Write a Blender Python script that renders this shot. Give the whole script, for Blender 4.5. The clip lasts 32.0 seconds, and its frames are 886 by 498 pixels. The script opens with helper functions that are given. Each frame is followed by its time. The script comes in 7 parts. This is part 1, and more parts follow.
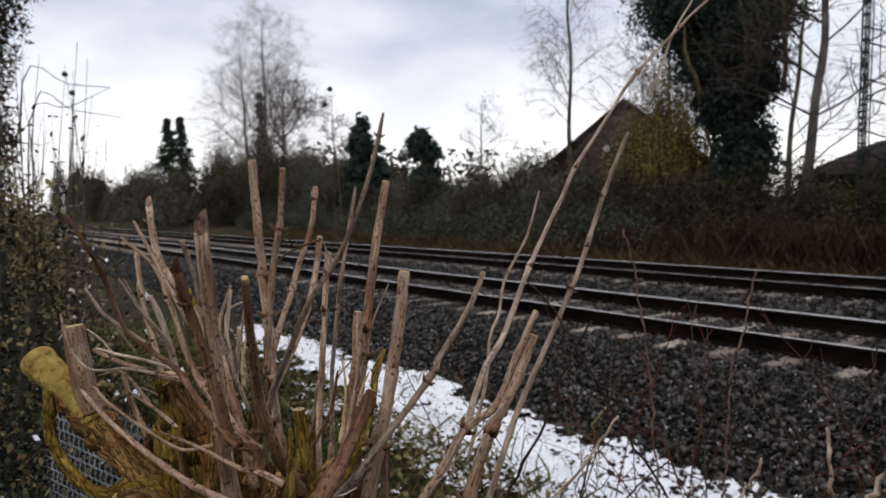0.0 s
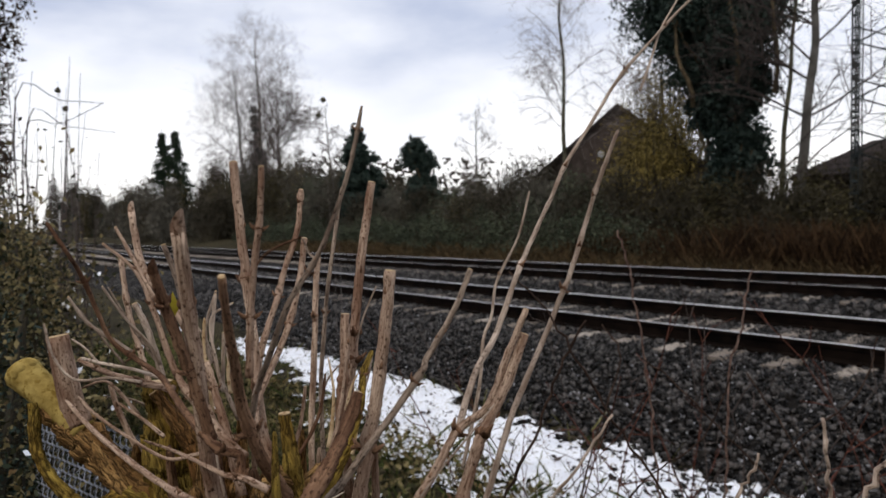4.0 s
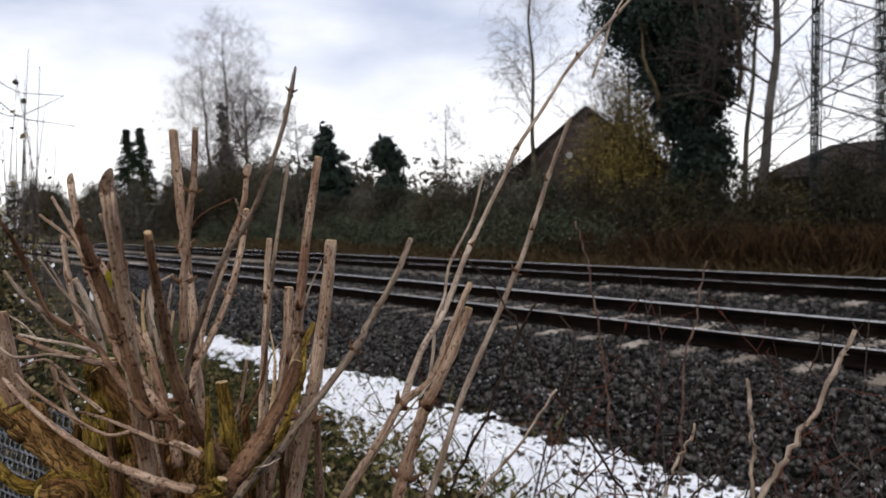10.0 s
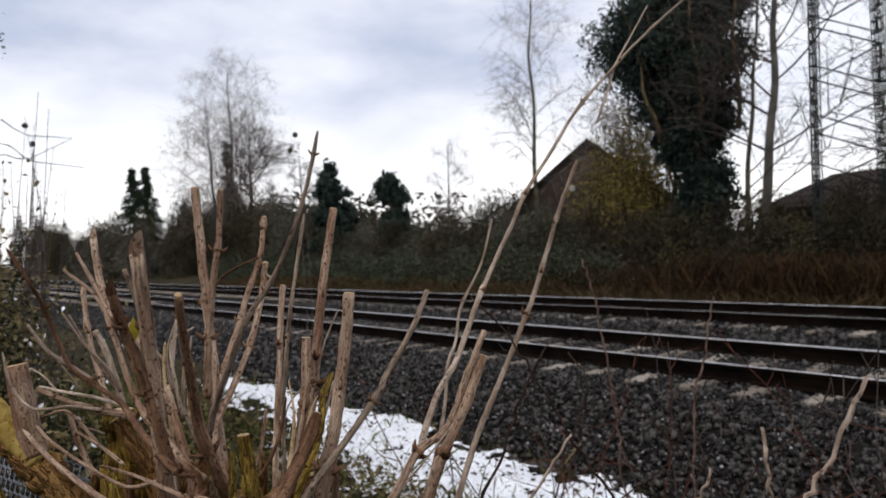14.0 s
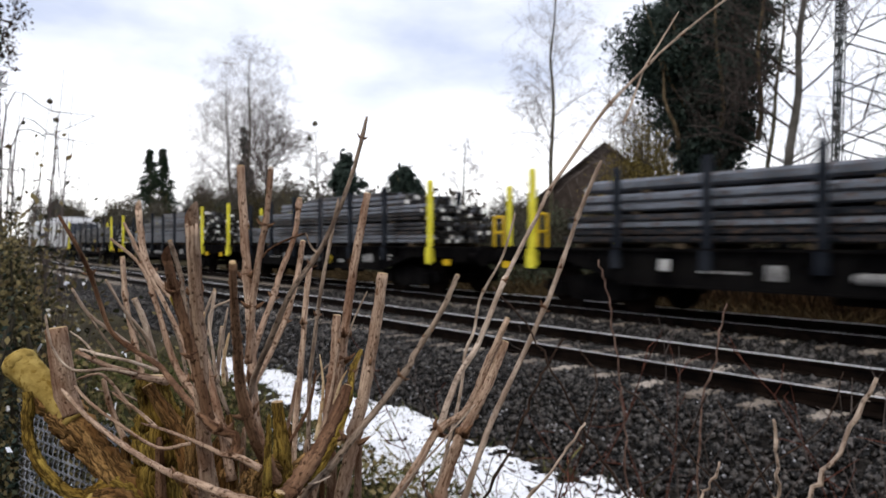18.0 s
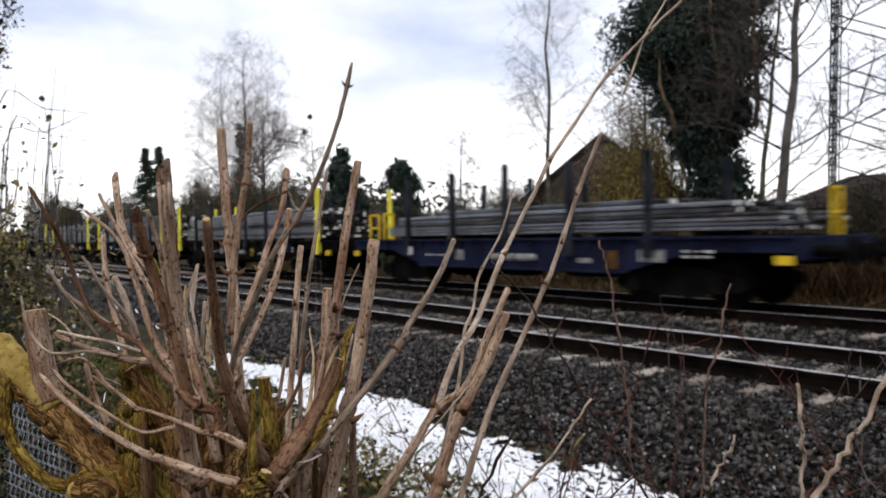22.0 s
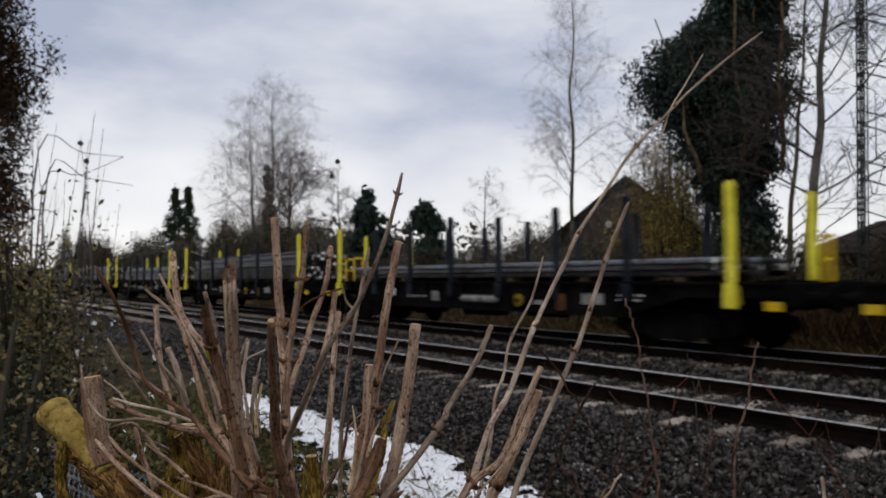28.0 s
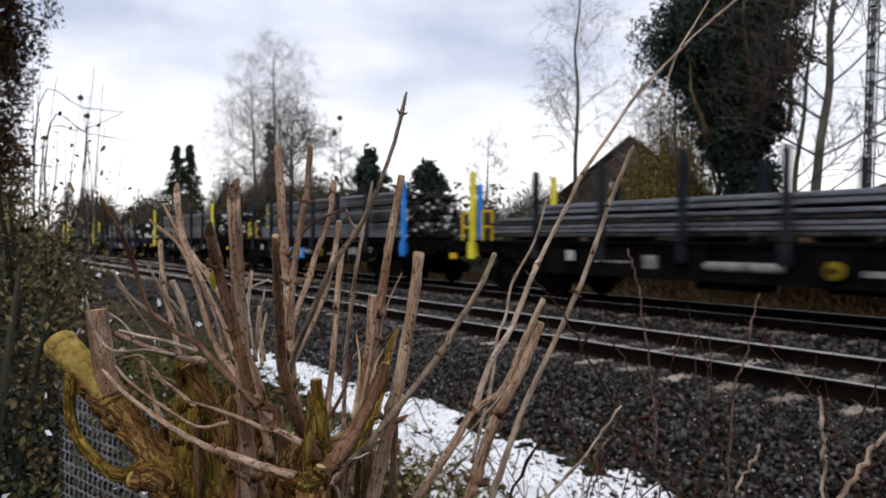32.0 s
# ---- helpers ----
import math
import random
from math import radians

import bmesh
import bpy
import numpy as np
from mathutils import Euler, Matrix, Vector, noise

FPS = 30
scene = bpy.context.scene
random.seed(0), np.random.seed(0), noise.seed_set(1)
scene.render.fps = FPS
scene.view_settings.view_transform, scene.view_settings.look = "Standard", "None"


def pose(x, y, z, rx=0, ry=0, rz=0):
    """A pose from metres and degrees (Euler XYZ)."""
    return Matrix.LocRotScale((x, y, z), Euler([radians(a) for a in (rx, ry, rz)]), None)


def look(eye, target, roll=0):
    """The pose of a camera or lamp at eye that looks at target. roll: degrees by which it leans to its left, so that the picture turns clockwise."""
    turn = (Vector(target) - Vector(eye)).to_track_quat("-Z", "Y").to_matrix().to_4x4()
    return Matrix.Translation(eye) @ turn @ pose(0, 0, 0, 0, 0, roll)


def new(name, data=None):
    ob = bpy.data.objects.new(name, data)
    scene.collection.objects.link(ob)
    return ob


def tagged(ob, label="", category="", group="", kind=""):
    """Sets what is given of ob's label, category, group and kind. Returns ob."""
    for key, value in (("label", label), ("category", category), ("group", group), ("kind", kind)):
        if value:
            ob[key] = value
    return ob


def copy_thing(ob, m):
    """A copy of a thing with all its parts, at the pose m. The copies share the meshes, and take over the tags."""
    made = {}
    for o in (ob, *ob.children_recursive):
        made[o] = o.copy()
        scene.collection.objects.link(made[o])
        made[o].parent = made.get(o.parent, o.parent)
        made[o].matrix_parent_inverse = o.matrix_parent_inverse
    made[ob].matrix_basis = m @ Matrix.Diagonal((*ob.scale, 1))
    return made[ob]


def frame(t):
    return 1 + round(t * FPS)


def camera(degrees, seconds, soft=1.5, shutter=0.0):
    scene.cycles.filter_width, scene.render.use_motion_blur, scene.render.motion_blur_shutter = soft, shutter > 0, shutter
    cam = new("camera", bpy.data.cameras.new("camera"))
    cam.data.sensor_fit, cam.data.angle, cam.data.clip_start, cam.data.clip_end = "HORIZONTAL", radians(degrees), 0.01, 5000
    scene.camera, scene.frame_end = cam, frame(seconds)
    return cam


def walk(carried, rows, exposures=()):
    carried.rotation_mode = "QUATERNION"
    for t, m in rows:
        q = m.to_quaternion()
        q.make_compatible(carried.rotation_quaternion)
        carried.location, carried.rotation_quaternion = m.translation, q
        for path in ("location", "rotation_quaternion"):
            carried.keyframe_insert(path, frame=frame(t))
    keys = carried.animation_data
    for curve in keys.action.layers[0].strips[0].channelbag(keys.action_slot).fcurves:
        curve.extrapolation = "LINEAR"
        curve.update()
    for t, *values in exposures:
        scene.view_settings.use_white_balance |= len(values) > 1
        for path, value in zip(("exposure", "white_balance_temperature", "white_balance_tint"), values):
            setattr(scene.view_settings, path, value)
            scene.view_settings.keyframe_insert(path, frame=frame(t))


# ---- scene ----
cam = camera(65.0, 32.0, 1.5, 0.22)
cam.data.dof.use_dof, cam.data.dof.focus_distance, cam.data.dof.aperture_fstop = True, 0.85, 9.0

PATH = [
    (0, (0.067, 0.172, 1.944), (-1.536, 1.361, 1.814), -1.4),
    (0.5, (0.066, 0.163, 1.946), (-1.54, 1.348, 1.819), -2.2),
    (1, (0.061, 0.166, 1.941), (-1.535, 1.364, 1.81), -1.6),
    (1.5, (0.063, 0.158, 1.942), (-1.533, 1.359, 1.829), -2.0),
    (2, (0.061, 0.168, 1.941), (-1.531, 1.374, 1.833), -2.2),
    (2.5, (0.061, 0.184, 1.938), (-1.531, 1.391, 1.834), -2.5),
    (4.5, (0.067, 0.188, 1.931), (-1.539, 1.376, 1.825), -2.9),
    (5, (0.069, 0.189, 1.932), (-1.538, 1.375, 1.823), -4.5),
    (5.5, (0.07, 0.203, 1.925), (-1.509, 1.423, 1.79), -3.2),
    (6, (0.075, 0.202, 1.92), (-1.491, 1.44, 1.788), -2.8),
    (6.5, (0.066, 0.184, 1.913), (-1.531, 1.381, 1.777), -2.1),
    (7, (0.063, 0.184, 1.91), (-1.523, 1.389, 1.734), -2.1),
    (7.5, (0.066, 0.183, 1.908), (-1.529, 1.38, 1.76), -2.4),
    (8, (0.073, 0.191, 1.909), (-1.503, 1.415, 1.783), -1.3),
    (8.5, (0.07, 0.199, 1.9), (-1.498, 1.433, 1.773), -1.1),
    (9, (0.082, 0.205, 1.901), (-1.474, 1.456, 1.791), -2.3),
    (9.5, (0.082, 0.207, 1.899), (-1.466, 1.469, 1.789), -2.2),
    (10, (0.085, 0.207, 1.9), (-1.46, 1.472, 1.792), -2.2),
    (10.5, (0.086, 0.202, 1.901), (-1.458, 1.469, 1.795), -2.2),
    (11, (0.095, 0.196, 1.906), (-1.449, 1.465, 1.819), -2.0),
    (11.5, (0.104, 0.197, 1.912), (-1.427, 1.484, 1.875), -2.2),
    (12, (0.112, 0.196, 1.919), (-1.405, 1.499, 1.898), -2.6),
    (12.5, (0.105, 0.19, 1.922), (-1.434, 1.467, 1.911), -2.4),
    (13, (0.104, 0.187, 1.922), (-1.442, 1.455, 1.911), -3.0),
    (13.5, (0.099, 0.189, 1.924), (-1.455, 1.448, 1.918), -3.3),
    (14, (0.091, 0.188, 1.919), (-1.461, 1.45, 1.909), -3.0),
    (14.5, (0.086, 0.187, 1.915), (-1.463, 1.453, 1.901), -2.9),
    (16.5, (0.076, 0.178, 1.9), (-1.488, 1.424, 1.85), -0.5),
    (17, (0.079, 0.164, 1.909), (-1.499, 1.392, 1.867), -1.0),
    (17.5, (0.091, 0.157, 1.913), (-1.482, 1.392, 1.886), -1.0),
    (18, (0.103, 0.15, 1.909), (-1.469, 1.386, 1.889), -0.0),
    (18.5, (0.105, 0.166, 1.903), (-1.445, 1.43, 1.892), -0.2),
    (19, (0.103, 0.162, 1.906), (-1.454, 1.416, 1.91), 0.1),
    (19.5, (0.093, 0.17, 1.894), (-1.456, 1.435, 1.867), 0.4),
    (20, (0.096, 0.168, 1.894), (-1.455, 1.429, 1.863), -0.2),
    (20.5, (0.098, 0.167, 1.897), (-1.468, 1.411, 1.882), -0.9),
    (21, (0.092, 0.178, 1.891), (-1.467, 1.43, 1.863), -1.2),
    (21.5, (0.077, 0.179, 1.886), (-1.485, 1.428, 1.854), -0.4),
    (22, (0.068, 0.181, 1.878), (-1.501, 1.421, 1.84), -1.0),
    (22.5, (0.054, 0.183, 1.873), (-1.523, 1.412, 1.833), -0.6),
    (23, (0.048, 0.187, 1.872), (-1.541, 1.4, 1.827), -1.5),
    (23.5, (0.053, 0.179, 1.87), (-1.568, 1.348, 1.816), -1.3),
    (24, (0.054, 0.166, 1.864), (-1.595, 1.296, 1.787), -1.9),
    (24.5, (0.047, 0.172, 1.859), (-1.591, 1.317, 1.775), -2.1),
    (25, (0.046, 0.177, 1.858), (-1.588, 1.326, 1.775), -2.0),
    (25.5, (0.053, 0.182, 1.857), (-1.581, 1.333, 1.775), -1.8),
    (26, (0.055, 0.183, 1.869), (-1.571, 1.345, 1.796), -1.2),
    (26.5, (0.076, 0.168, 1.93), (-1.5, 1.4, 1.936), -0.6),
    (28.5, (0.096, 0.139, 1.923), (-1.517, 1.318, 2.009), -0.5),
    (29, (0.092, 0.146, 1.916), (-1.52, 1.327, 2.001), -0.3),
    (29.5, (0.086, 0.156, 1.909), (-1.523, 1.343, 1.942), -0.1),
    (30, (0.088, 0.158, 1.907), (-1.516, 1.352, 1.906), -0.3),
    (30.5, (0.086, 0.155, 1.899), (-1.52, 1.347, 1.872), -0.4),
    (31, (0.083, 0.148, 1.899), (-1.526, 1.336, 1.866), -0.5),
    (31.5, (0.087, 0.145, 1.896), (-1.524, 1.331, 1.865), -0.1),
    (32, (0.094, 0.139, 1.892), (-1.519, 1.321, 1.857), -0.1),
]
walk(cam, [(t, look(eye, target, roll)) for t, eye, target, roll in PATH],
     exposures=((0, -0.2), (4.5, -0.1), (6.0, -0.06), (12.5, -0.04), (14.4, -0.12), (16.6, 0.2), (26.2, 0.15), (28.3, -0.55), (30.2, -0.6), (31.0, -0.15), (32, -0.05)))

# ---- light: an overcast winter sky ----
world = bpy.data.worlds.new("overcast_sky")
scene.world = world
world.use_nodes = True
wt = world.node_tree
sky = wt.nodes.new("ShaderNodeTexSky")
sky.sky_type, sky.sun_disc = "NISHITA", False
sky.sun_elevation, sky.sun_rotation = radians(48), radians(141)
wt.nodes["Background"].inputs["Strength"].default_value = 0.008
wt.links.new(sky.outputs["Color"], wt.nodes["Background"].inputs["Color"])
tc = wt.nodes.new("ShaderNodeTexCoord")
mp = wt.nodes.new("ShaderNodeMapping")
mp.inputs["Scale"].default_value = (1.0, 1.0, 2.6)
mp.inputs["Location"].default_value = (0.35, 0.2, 0.1)
nz = wt.nodes.new("ShaderNodeTexNoise")
nz.inputs["Scale"].default_value, nz.inputs["Detail"].default_value, nz.inputs["Roughness"].default_value = 2.3, 7.0, 0.5
rp = wt.nodes.new("ShaderNodeValToRGB")
rp.color_ramp.elements[0].position, rp.color_ramp.elements[0].color = 0.36, (0.52, 0.575, 0.73, 1)
rp.color_ramp.elements[1].position, rp.color_ramp.elements[1].color = 0.64, (1.04, 1.05, 1.10, 1)
sx = wt.nodes.new("ShaderNodeSeparateXYZ")
mr = wt.nodes.new("ShaderNodeMapRange")
mr.inputs["From Min"].default_value, mr.inputs["From Max"].default_value = 0.03, 0.22
mr.inputs["To Min"].default_value, mr.inputs["To Max"].default_value = 1.0, 0.0
mx = wt.nodes.new("ShaderNodeMix")
mx.data_type = "RGBA"
mx.inputs["B"].default_value = (1.25, 1.23, 1.22, 1)
bg2 = wt.nodes.new("ShaderNodeBackground")
bg2.inputs["Strength"].default_value = 1.12
add = wt.nodes.new("ShaderNodeAddShader")
wt.links.new(tc.outputs["Generated"], mp.inputs["Vector"])
wt.links.new(mp.outputs["Vector"], nz.inputs["Vector"])
wt.links.new(nz.outputs["Fac"], rp.inputs["Fac"])
wt.links.new(tc.outputs["Generated"], sx.inputs["Vector"])
wt.links.new(sx.outputs["Z"], mr.inputs["Value"])
wt.links.new(mr.outputs["Result"], mx.inputs["Factor"])
wt.links.new(rp.outputs["Color"], mx.inputs["A"])
wt.links.new(mx.outputs["Result"], bg2.inputs["Color"])
wt.links.new(wt.nodes["Background"].outputs["Background"], add.inputs[0])
wt.links.new(bg2.outputs["Background"], add.inputs[1])
wt.links.new(add.outputs["Shader"], wt.nodes["World Output"].inputs["Surface"])
sun = new("sun", bpy.data.lights.new("sun", "SUN"))
sun.data.energy, sun.data.angle, sun.data.color = 1.3, radians(20), (1.0, 0.90, 0.75)
sun.matrix_world = look((3, -4, 9), (-1.5, 1.5, 1))


# ---- materials ----
def surf(name, c1, c2, scale=6.0, rough=0.8, metal=0.0, bump=0.3, fine=40.0, c3=None, amount=0.35, island=0.0, per_object=0.0, height=0.01, spec=0.03, lo=0.36, hi=0.64):
    """A surface that varies at two scales: c1 to c2 over broad patches, speckles of c3, fine relief."""
    m = bpy.data.materials.new(name)
    m.use_nodes = True
    t = m.node_tree
    b = t.nodes["Principled BSDF"]
    b.inputs["Roughness"].default_value, b.inputs["Metallic"].default_value, b.inputs["Specular IOR Level"].default_value = rough, metal, spec
    co = t.nodes.new("ShaderNodeTexCoord")
    n1 = t.nodes.new("ShaderNodeTexNoise")
    n1.inputs["Scale"].default_value, n1.inputs["Detail"].default_value = scale, 5.0
    n2 = t.nodes.new("ShaderNodeTexNoise")
    n2.inputs["Scale"].default_value, n2.inputs["Detail"].default_value = fine, 4.0
    for n in (n1, n2):
        t.links.new(co.outputs["Object"], n.inputs["Vector"])
    r = t.nodes.new("ShaderNodeValToRGB")
    r.color_ramp.elements[0].position, r.color_ramp.elements[0].color = lo, (*c1, 1)
    r.color_ramp.elements[1].position, r.color_ramp.elements[1].color = hi, (*c2, 1)
    fac = n1.outputs["Fac"]
    if island or per_object:
        if island:
            g = t.nodes.new("ShaderNodeNewGeometry").outputs["Random Per Island"]
        else:
            g = t.nodes.new("ShaderNodeObjectInfo").outputs["Random"]
        ad = t.nodes.new("ShaderNodeMath")
        ad.operation = "MULTIPLY_ADD"
        ad.inputs[1].default_value = island or per_object
        t.links.new(g, ad.inputs[0])
        t.links.new(fac, ad.inputs[2])
        sb = t.nodes.new("ShaderNodeMath")
        sb.operation = "SUBTRACT"
        sb.inputs[1].default_value = (island or per_object) * 0.5
        t.links.new(ad.outputs[0], sb.inputs[0])
        fac = sb.outputs[0]
    t.links.new(fac, r.inputs["Fac"])
    col = r.outputs["Color"]
    if c3:
        r2 = t.nodes.new("ShaderNodeValToRGB")
        r2.color_ramp.elements[0].position, r2.color_ramp.elements[1].position = 0.62 - amount * 0.3, 0.70 - amount * 0.3
        t.links.new(n2.outputs["Fac"], r2.inputs["Fac"])
        k = t.nodes.new("ShaderNodeMix")
        k.data_type = "RGBA"
        k.inputs["B"].default_value = (*c3, 1)
        t.links.new(r2.outputs["Color"], k.inputs["Factor"])
        t.links.new(col, k.inputs["A"])
        col = k.outputs["Result"]
    t.links.new(col, b.inputs["Base Color"])
    if bump:
        bp = t.nodes.new("ShaderNodeBump")
        bp.inputs["Strength"].default_value, bp.inputs["Distance"].default_value = bump, height
        t.links.new(n2.outputs["Fac"], bp.inputs["Height"])
        t.links.new(bp.outputs["Normal"], b.inputs["Normal"])
    return m


def bark(name, c1, c2, c3, amount, ridges=0.0, relief=0.5):
    """Bark laid along the stem: long fibres, warts of c3, and on old wood dark crevices between ridges."""
    m = bpy.data.materials.new(name)
    m.use_nodes = True
    t = m.node_tree
    b = t.nodes["Principled BSDF"]
    b.inputs["Roughness"].default_value, b.inputs["Specular IOR Level"].default_value = 0.85, 0.06
    at = t.nodes.new("ShaderNodeAttribute")
    at.attribute_name = "along"

    def noise_at(stretch, scale, detail, rough=0.55):
        mp_ = t.nodes.new("ShaderNodeMapping")
        mp_.inputs["Scale"].default_value = (1.0, 1.0, stretch)
        n = t.nodes.new("ShaderNodeTexNoise")
        n.inputs["Scale"].default_value, n.inputs["Detail"].default_value, n.inputs["Roughness"].default_value = scale, detail, rough
        t.links.new(at.outputs["Vector"], mp_.inputs["Vector"])
        t.links.new(mp_.outputs["Vector"], n.inputs["Vector"])
        return n.outputs["Fac"], mp_

    def ramp(fac, p0, p1, ca, cb):
        r = t.nodes.new("ShaderNodeValToRGB")
        r.color_ramp.elements[0].position, r.color_ramp.elements[0].color = p0, (*ca, 1)
        r.color_ramp.elements[1].position, r.color_ramp.elements[1].color = p1, (*cb, 1)
        t.links.new(fac, r.inputs["Fac"])
        return r.outputs["Color"]

    def blend(fac, ca, cb):
        k = t.nodes.new("ShaderNodeMix")
        k.data_type = "RGBA"
        t.links.new(fac, k.inputs["Factor"])
        t.links.new(ca, k.inputs["A"])
        if isinstance(cb, tuple):
            k.inputs["B"].default_value = (*cb, 1)
        else:
            t.links.new(cb, k.inputs["B"])
        return k.outputs["Result"]

    broad = noise_at(0.45, 30.0, 4.0)[0]
    own = t.nodes.new("ShaderNodeObjectInfo")
    each = t.nodes.new("ShaderNodeMath")
    each.operation = "MULTIPLY_ADD"
    each.inputs[1].default_value = 0.22
    lift = t.nodes.new("ShaderNodeMath")
    lift.operation = "SUBTRACT"
    lift.inputs[1].default_value = 0.11
    t.links.new(own.outputs["Random"], each.inputs[0])
    t.links.new(broad, each.inputs[2])
    t.links.new(each.outputs[0], lift.inputs[0])
    broad = lift.outputs[0]
    fibre = noise_at(0.10, 330.0, 4.0, 0.7)[0]
    wart = noise_at(0.55, 430.0, 2.0)[0]
    base = ramp(broad, 0.36, 0.66, c1, c2)
    col = blend(ramp(fibre, 0.42, 0.66, (0, 0, 0), (0.75, 0.75, 0.75)), base, c3)
    col = blend(ramp(wart, 0.66 - amount * 0.3, 0.76 - amount * 0.3, (0, 0, 0), (0.85, 0.85, 0.85)), col, c3)
    high = fibre
    if not ridges:
        # raised corky spots scattered along the young bark
        mv = t.nodes.new("ShaderNodeMapping")
        mv.inputs["Scale"].default_value = (1.0, 1.0, 0.7)
        vo = t.nodes.new("ShaderNodeTexVoronoi")
        vo.inputs["Scale"].default_value = 165.0
        t.links.new(at.outputs["Vector"], mv.inputs["Vector"])
        t.links.new(mv.outputs["Vector"], vo.inputs["Vector"])
        spot = ramp(vo.outputs["Distance"], 0.12, 0.26, (0.6, 0.6, 0.6), (0, 0, 0))
        col = blend(spot, col, c3)
        up = t.nodes.new("ShaderNodeMath")
        up.operation = "MULTIPLY_ADD"
        up.inputs[1].default_value = 2.6
        t.links.new(spot, up.inputs[0])
        t.links.new(fibre, up.inputs[2])
        high = up.outputs[0]
    if ridges:
        wob = noise_at(0.3, ridges, 4.0, 0.6)[0]
        mid = t.nodes.new("ShaderNodeMath")
        mid.operation = "SUBTRACT"
        mid.inputs[1].default_value = 0.5
        t.links.new(wob, mid.inputs[0])
        v = t.nodes.new("ShaderNodeMath")
        v.operation = "ABSOLUTE"
        t.links.new(mid.outputs[0], v.inputs[0])
        crack = ramp(v.outputs[0], 0.004, 0.055, (0.85, 0.85, 0.85), (0, 0, 0))
        col = blend(crack, col, tuple(0.6 * q for q in c3))
        ad = t.nodes.new("ShaderNodeMath")
        ad.operation = "MULTIPLY_ADD"
        ad.inputs[1].default_value = 6.0
        t.links.new(v.outputs[0], ad.inputs[0])
        t.links.new(fibre, ad.inputs[2])
        high = ad.outputs[0]
    bp = t.nodes.new("ShaderNodeBump")
    bp.inputs["Strength"].default_value, bp.inputs["Distance"].default_value = relief, 0.002 if not ridges else 0.005
    t.links.new(high, bp.inputs["Height"])
    t.links.new(bp.outputs["Normal"], b.inputs["Normal"])
    t.links.new(col, b.inputs["Base Color"])
    return m


BARK_TAN = bark("tan_bark", (0.22, 0.130, 0.088), (0.56, 0.415, 0.310), (0.090, 0.042, 0.022), 0.3, 0, 0.9)
BARK_GREY = bark("grey_bark", (0.15, 0.11, 0.085), (0.40, 0.31, 0.24), (0.06, 0.038, 0.026), 0.28, 0, 0.9)
BARK_DARK = bark("brown_bark", (0.12, 0.062, 0.036), (0.33, 0.195, 0.12), (0.04, 0.019, 0.011), 0.3, 0, 0.9)
UMBER = bark("dark_cane_bark", (0.020, 0.012, 0.009), (0.075, 0.048, 0.036), (0.012, 0.007, 0.005), 0.2, 0, 0.6)
CANE = bark("grey_red_cane_bark", (0.10, 0.060, 0.048), (0.30, 0.205, 0.165), (0.05, 0.028, 0.02), 0.2, 0, 0.6)
OLD = bark("old_ridged_bark", (0.24, 0.12, 0.042), (0.55, 0.33, 0.13), (0.05, 0.026, 0.010), 0.12, 75.0, 1.0)
PALE = bark("pale_bark", (0.26, 0.195, 0.150), (0.58, 0.475, 0.385), (0.12, 0.075, 0.05), 0.2, 0, 0.9)
MOSS = bark("mossy_bark", (0.28, 0.175, 0.035), (0.58, 0.42, 0.10), (0.07, 0.04, 0.012), 0.2, 85.0, 1.0)
CUT = surf("fresh_cut_wood", (0.42, 0.29, 0.16), (0.62, 0.48, 0.31), 60, 0.9, 0, 0.3, 300, (0.25, 0.15, 0.08), 0.2, height=0.002)
LICHEN = surf("yellow_lichen_wood", (0.22, 0.15, 0.04), (0.40, 0.295, 0.095), 50, 0.9, 0, 0.6, 120, (0.2, 0.13, 0.03), 0.2, height=0.004)
YLEAF = surf("yellowed_leaf", (0.22, 0.18, 0.02), (0.36, 0.29, 0.05), 30, 0.6, 0, 0.2, 160)
TWIG = surf("bare_twigs", (0.03, 0.025, 0.023), (0.085, 0.068, 0.062), 3, 0.9, 0, 0, 40, island=0.4)
REDTWIG = surf("red_brown_twigs", (0.034, 0.014, 0.010), (0.105, 0.042, 0.030), 3, 0.9, 0, 0, 40, island=0.4)
# paler copy of the bare twigs: distance haze and thinness put into the colour
TWIG_HAZED = surf("far_bare_twigs", (0.09, 0.075, 0.072), (0.19, 0.165, 0.157), 1, 0.9, 0, 0, 40, island=0.4)
TRUNK = surf("tree_bark", (0.035, 0.03, 0.022), (0.11, 0.095, 0.07), 3, 0.95, 0, 0.8, 25, (0.05, 0.06, 0.03), 0.3, height=0.03)
IVY = surf("ivy_leaves", (0.014, 0.024, 0.019), (0.040, 0.056, 0.047), 0.8, 0.6, 0, 0, 20, island=0.35, spec=0.08)
CONIFER = surf("spruce_needles", (0.010, 0.018, 0.012), (0.03, 0.045, 0.025), 1, 0.7, 0, 0, 20, island=0.8)
SCRUB = surf("dark_scrub_leaves", (0.022, 0.020, 0.010), (0.075, 0.063, 0.033), 0.5, 0.7, 0, 0, 20, island=0.4)
# lighter scrub colour that imitates haze over the far thickets
SCRUB_HAZED = surf("hazy_scrub_twigs", (0.062, 0.057, 0.046), (0.125, 0.116, 0.096), 0.4, 0.9, 0, 0, 20, island=0.3)
SCRUB_TWIG = surf("scrub_twigs", (0.024, 0.021, 0.015), (0.072, 0.063, 0.046), 0.6, 0.9, 0, 0, 20, island=0.35)
BRAMBLE = surf("bramble_leaves", (0.022, 0.029, 0.018), (0.085, 0.095, 0.062), 0.8, 0.55, 0, 0, 20, island=0.5)
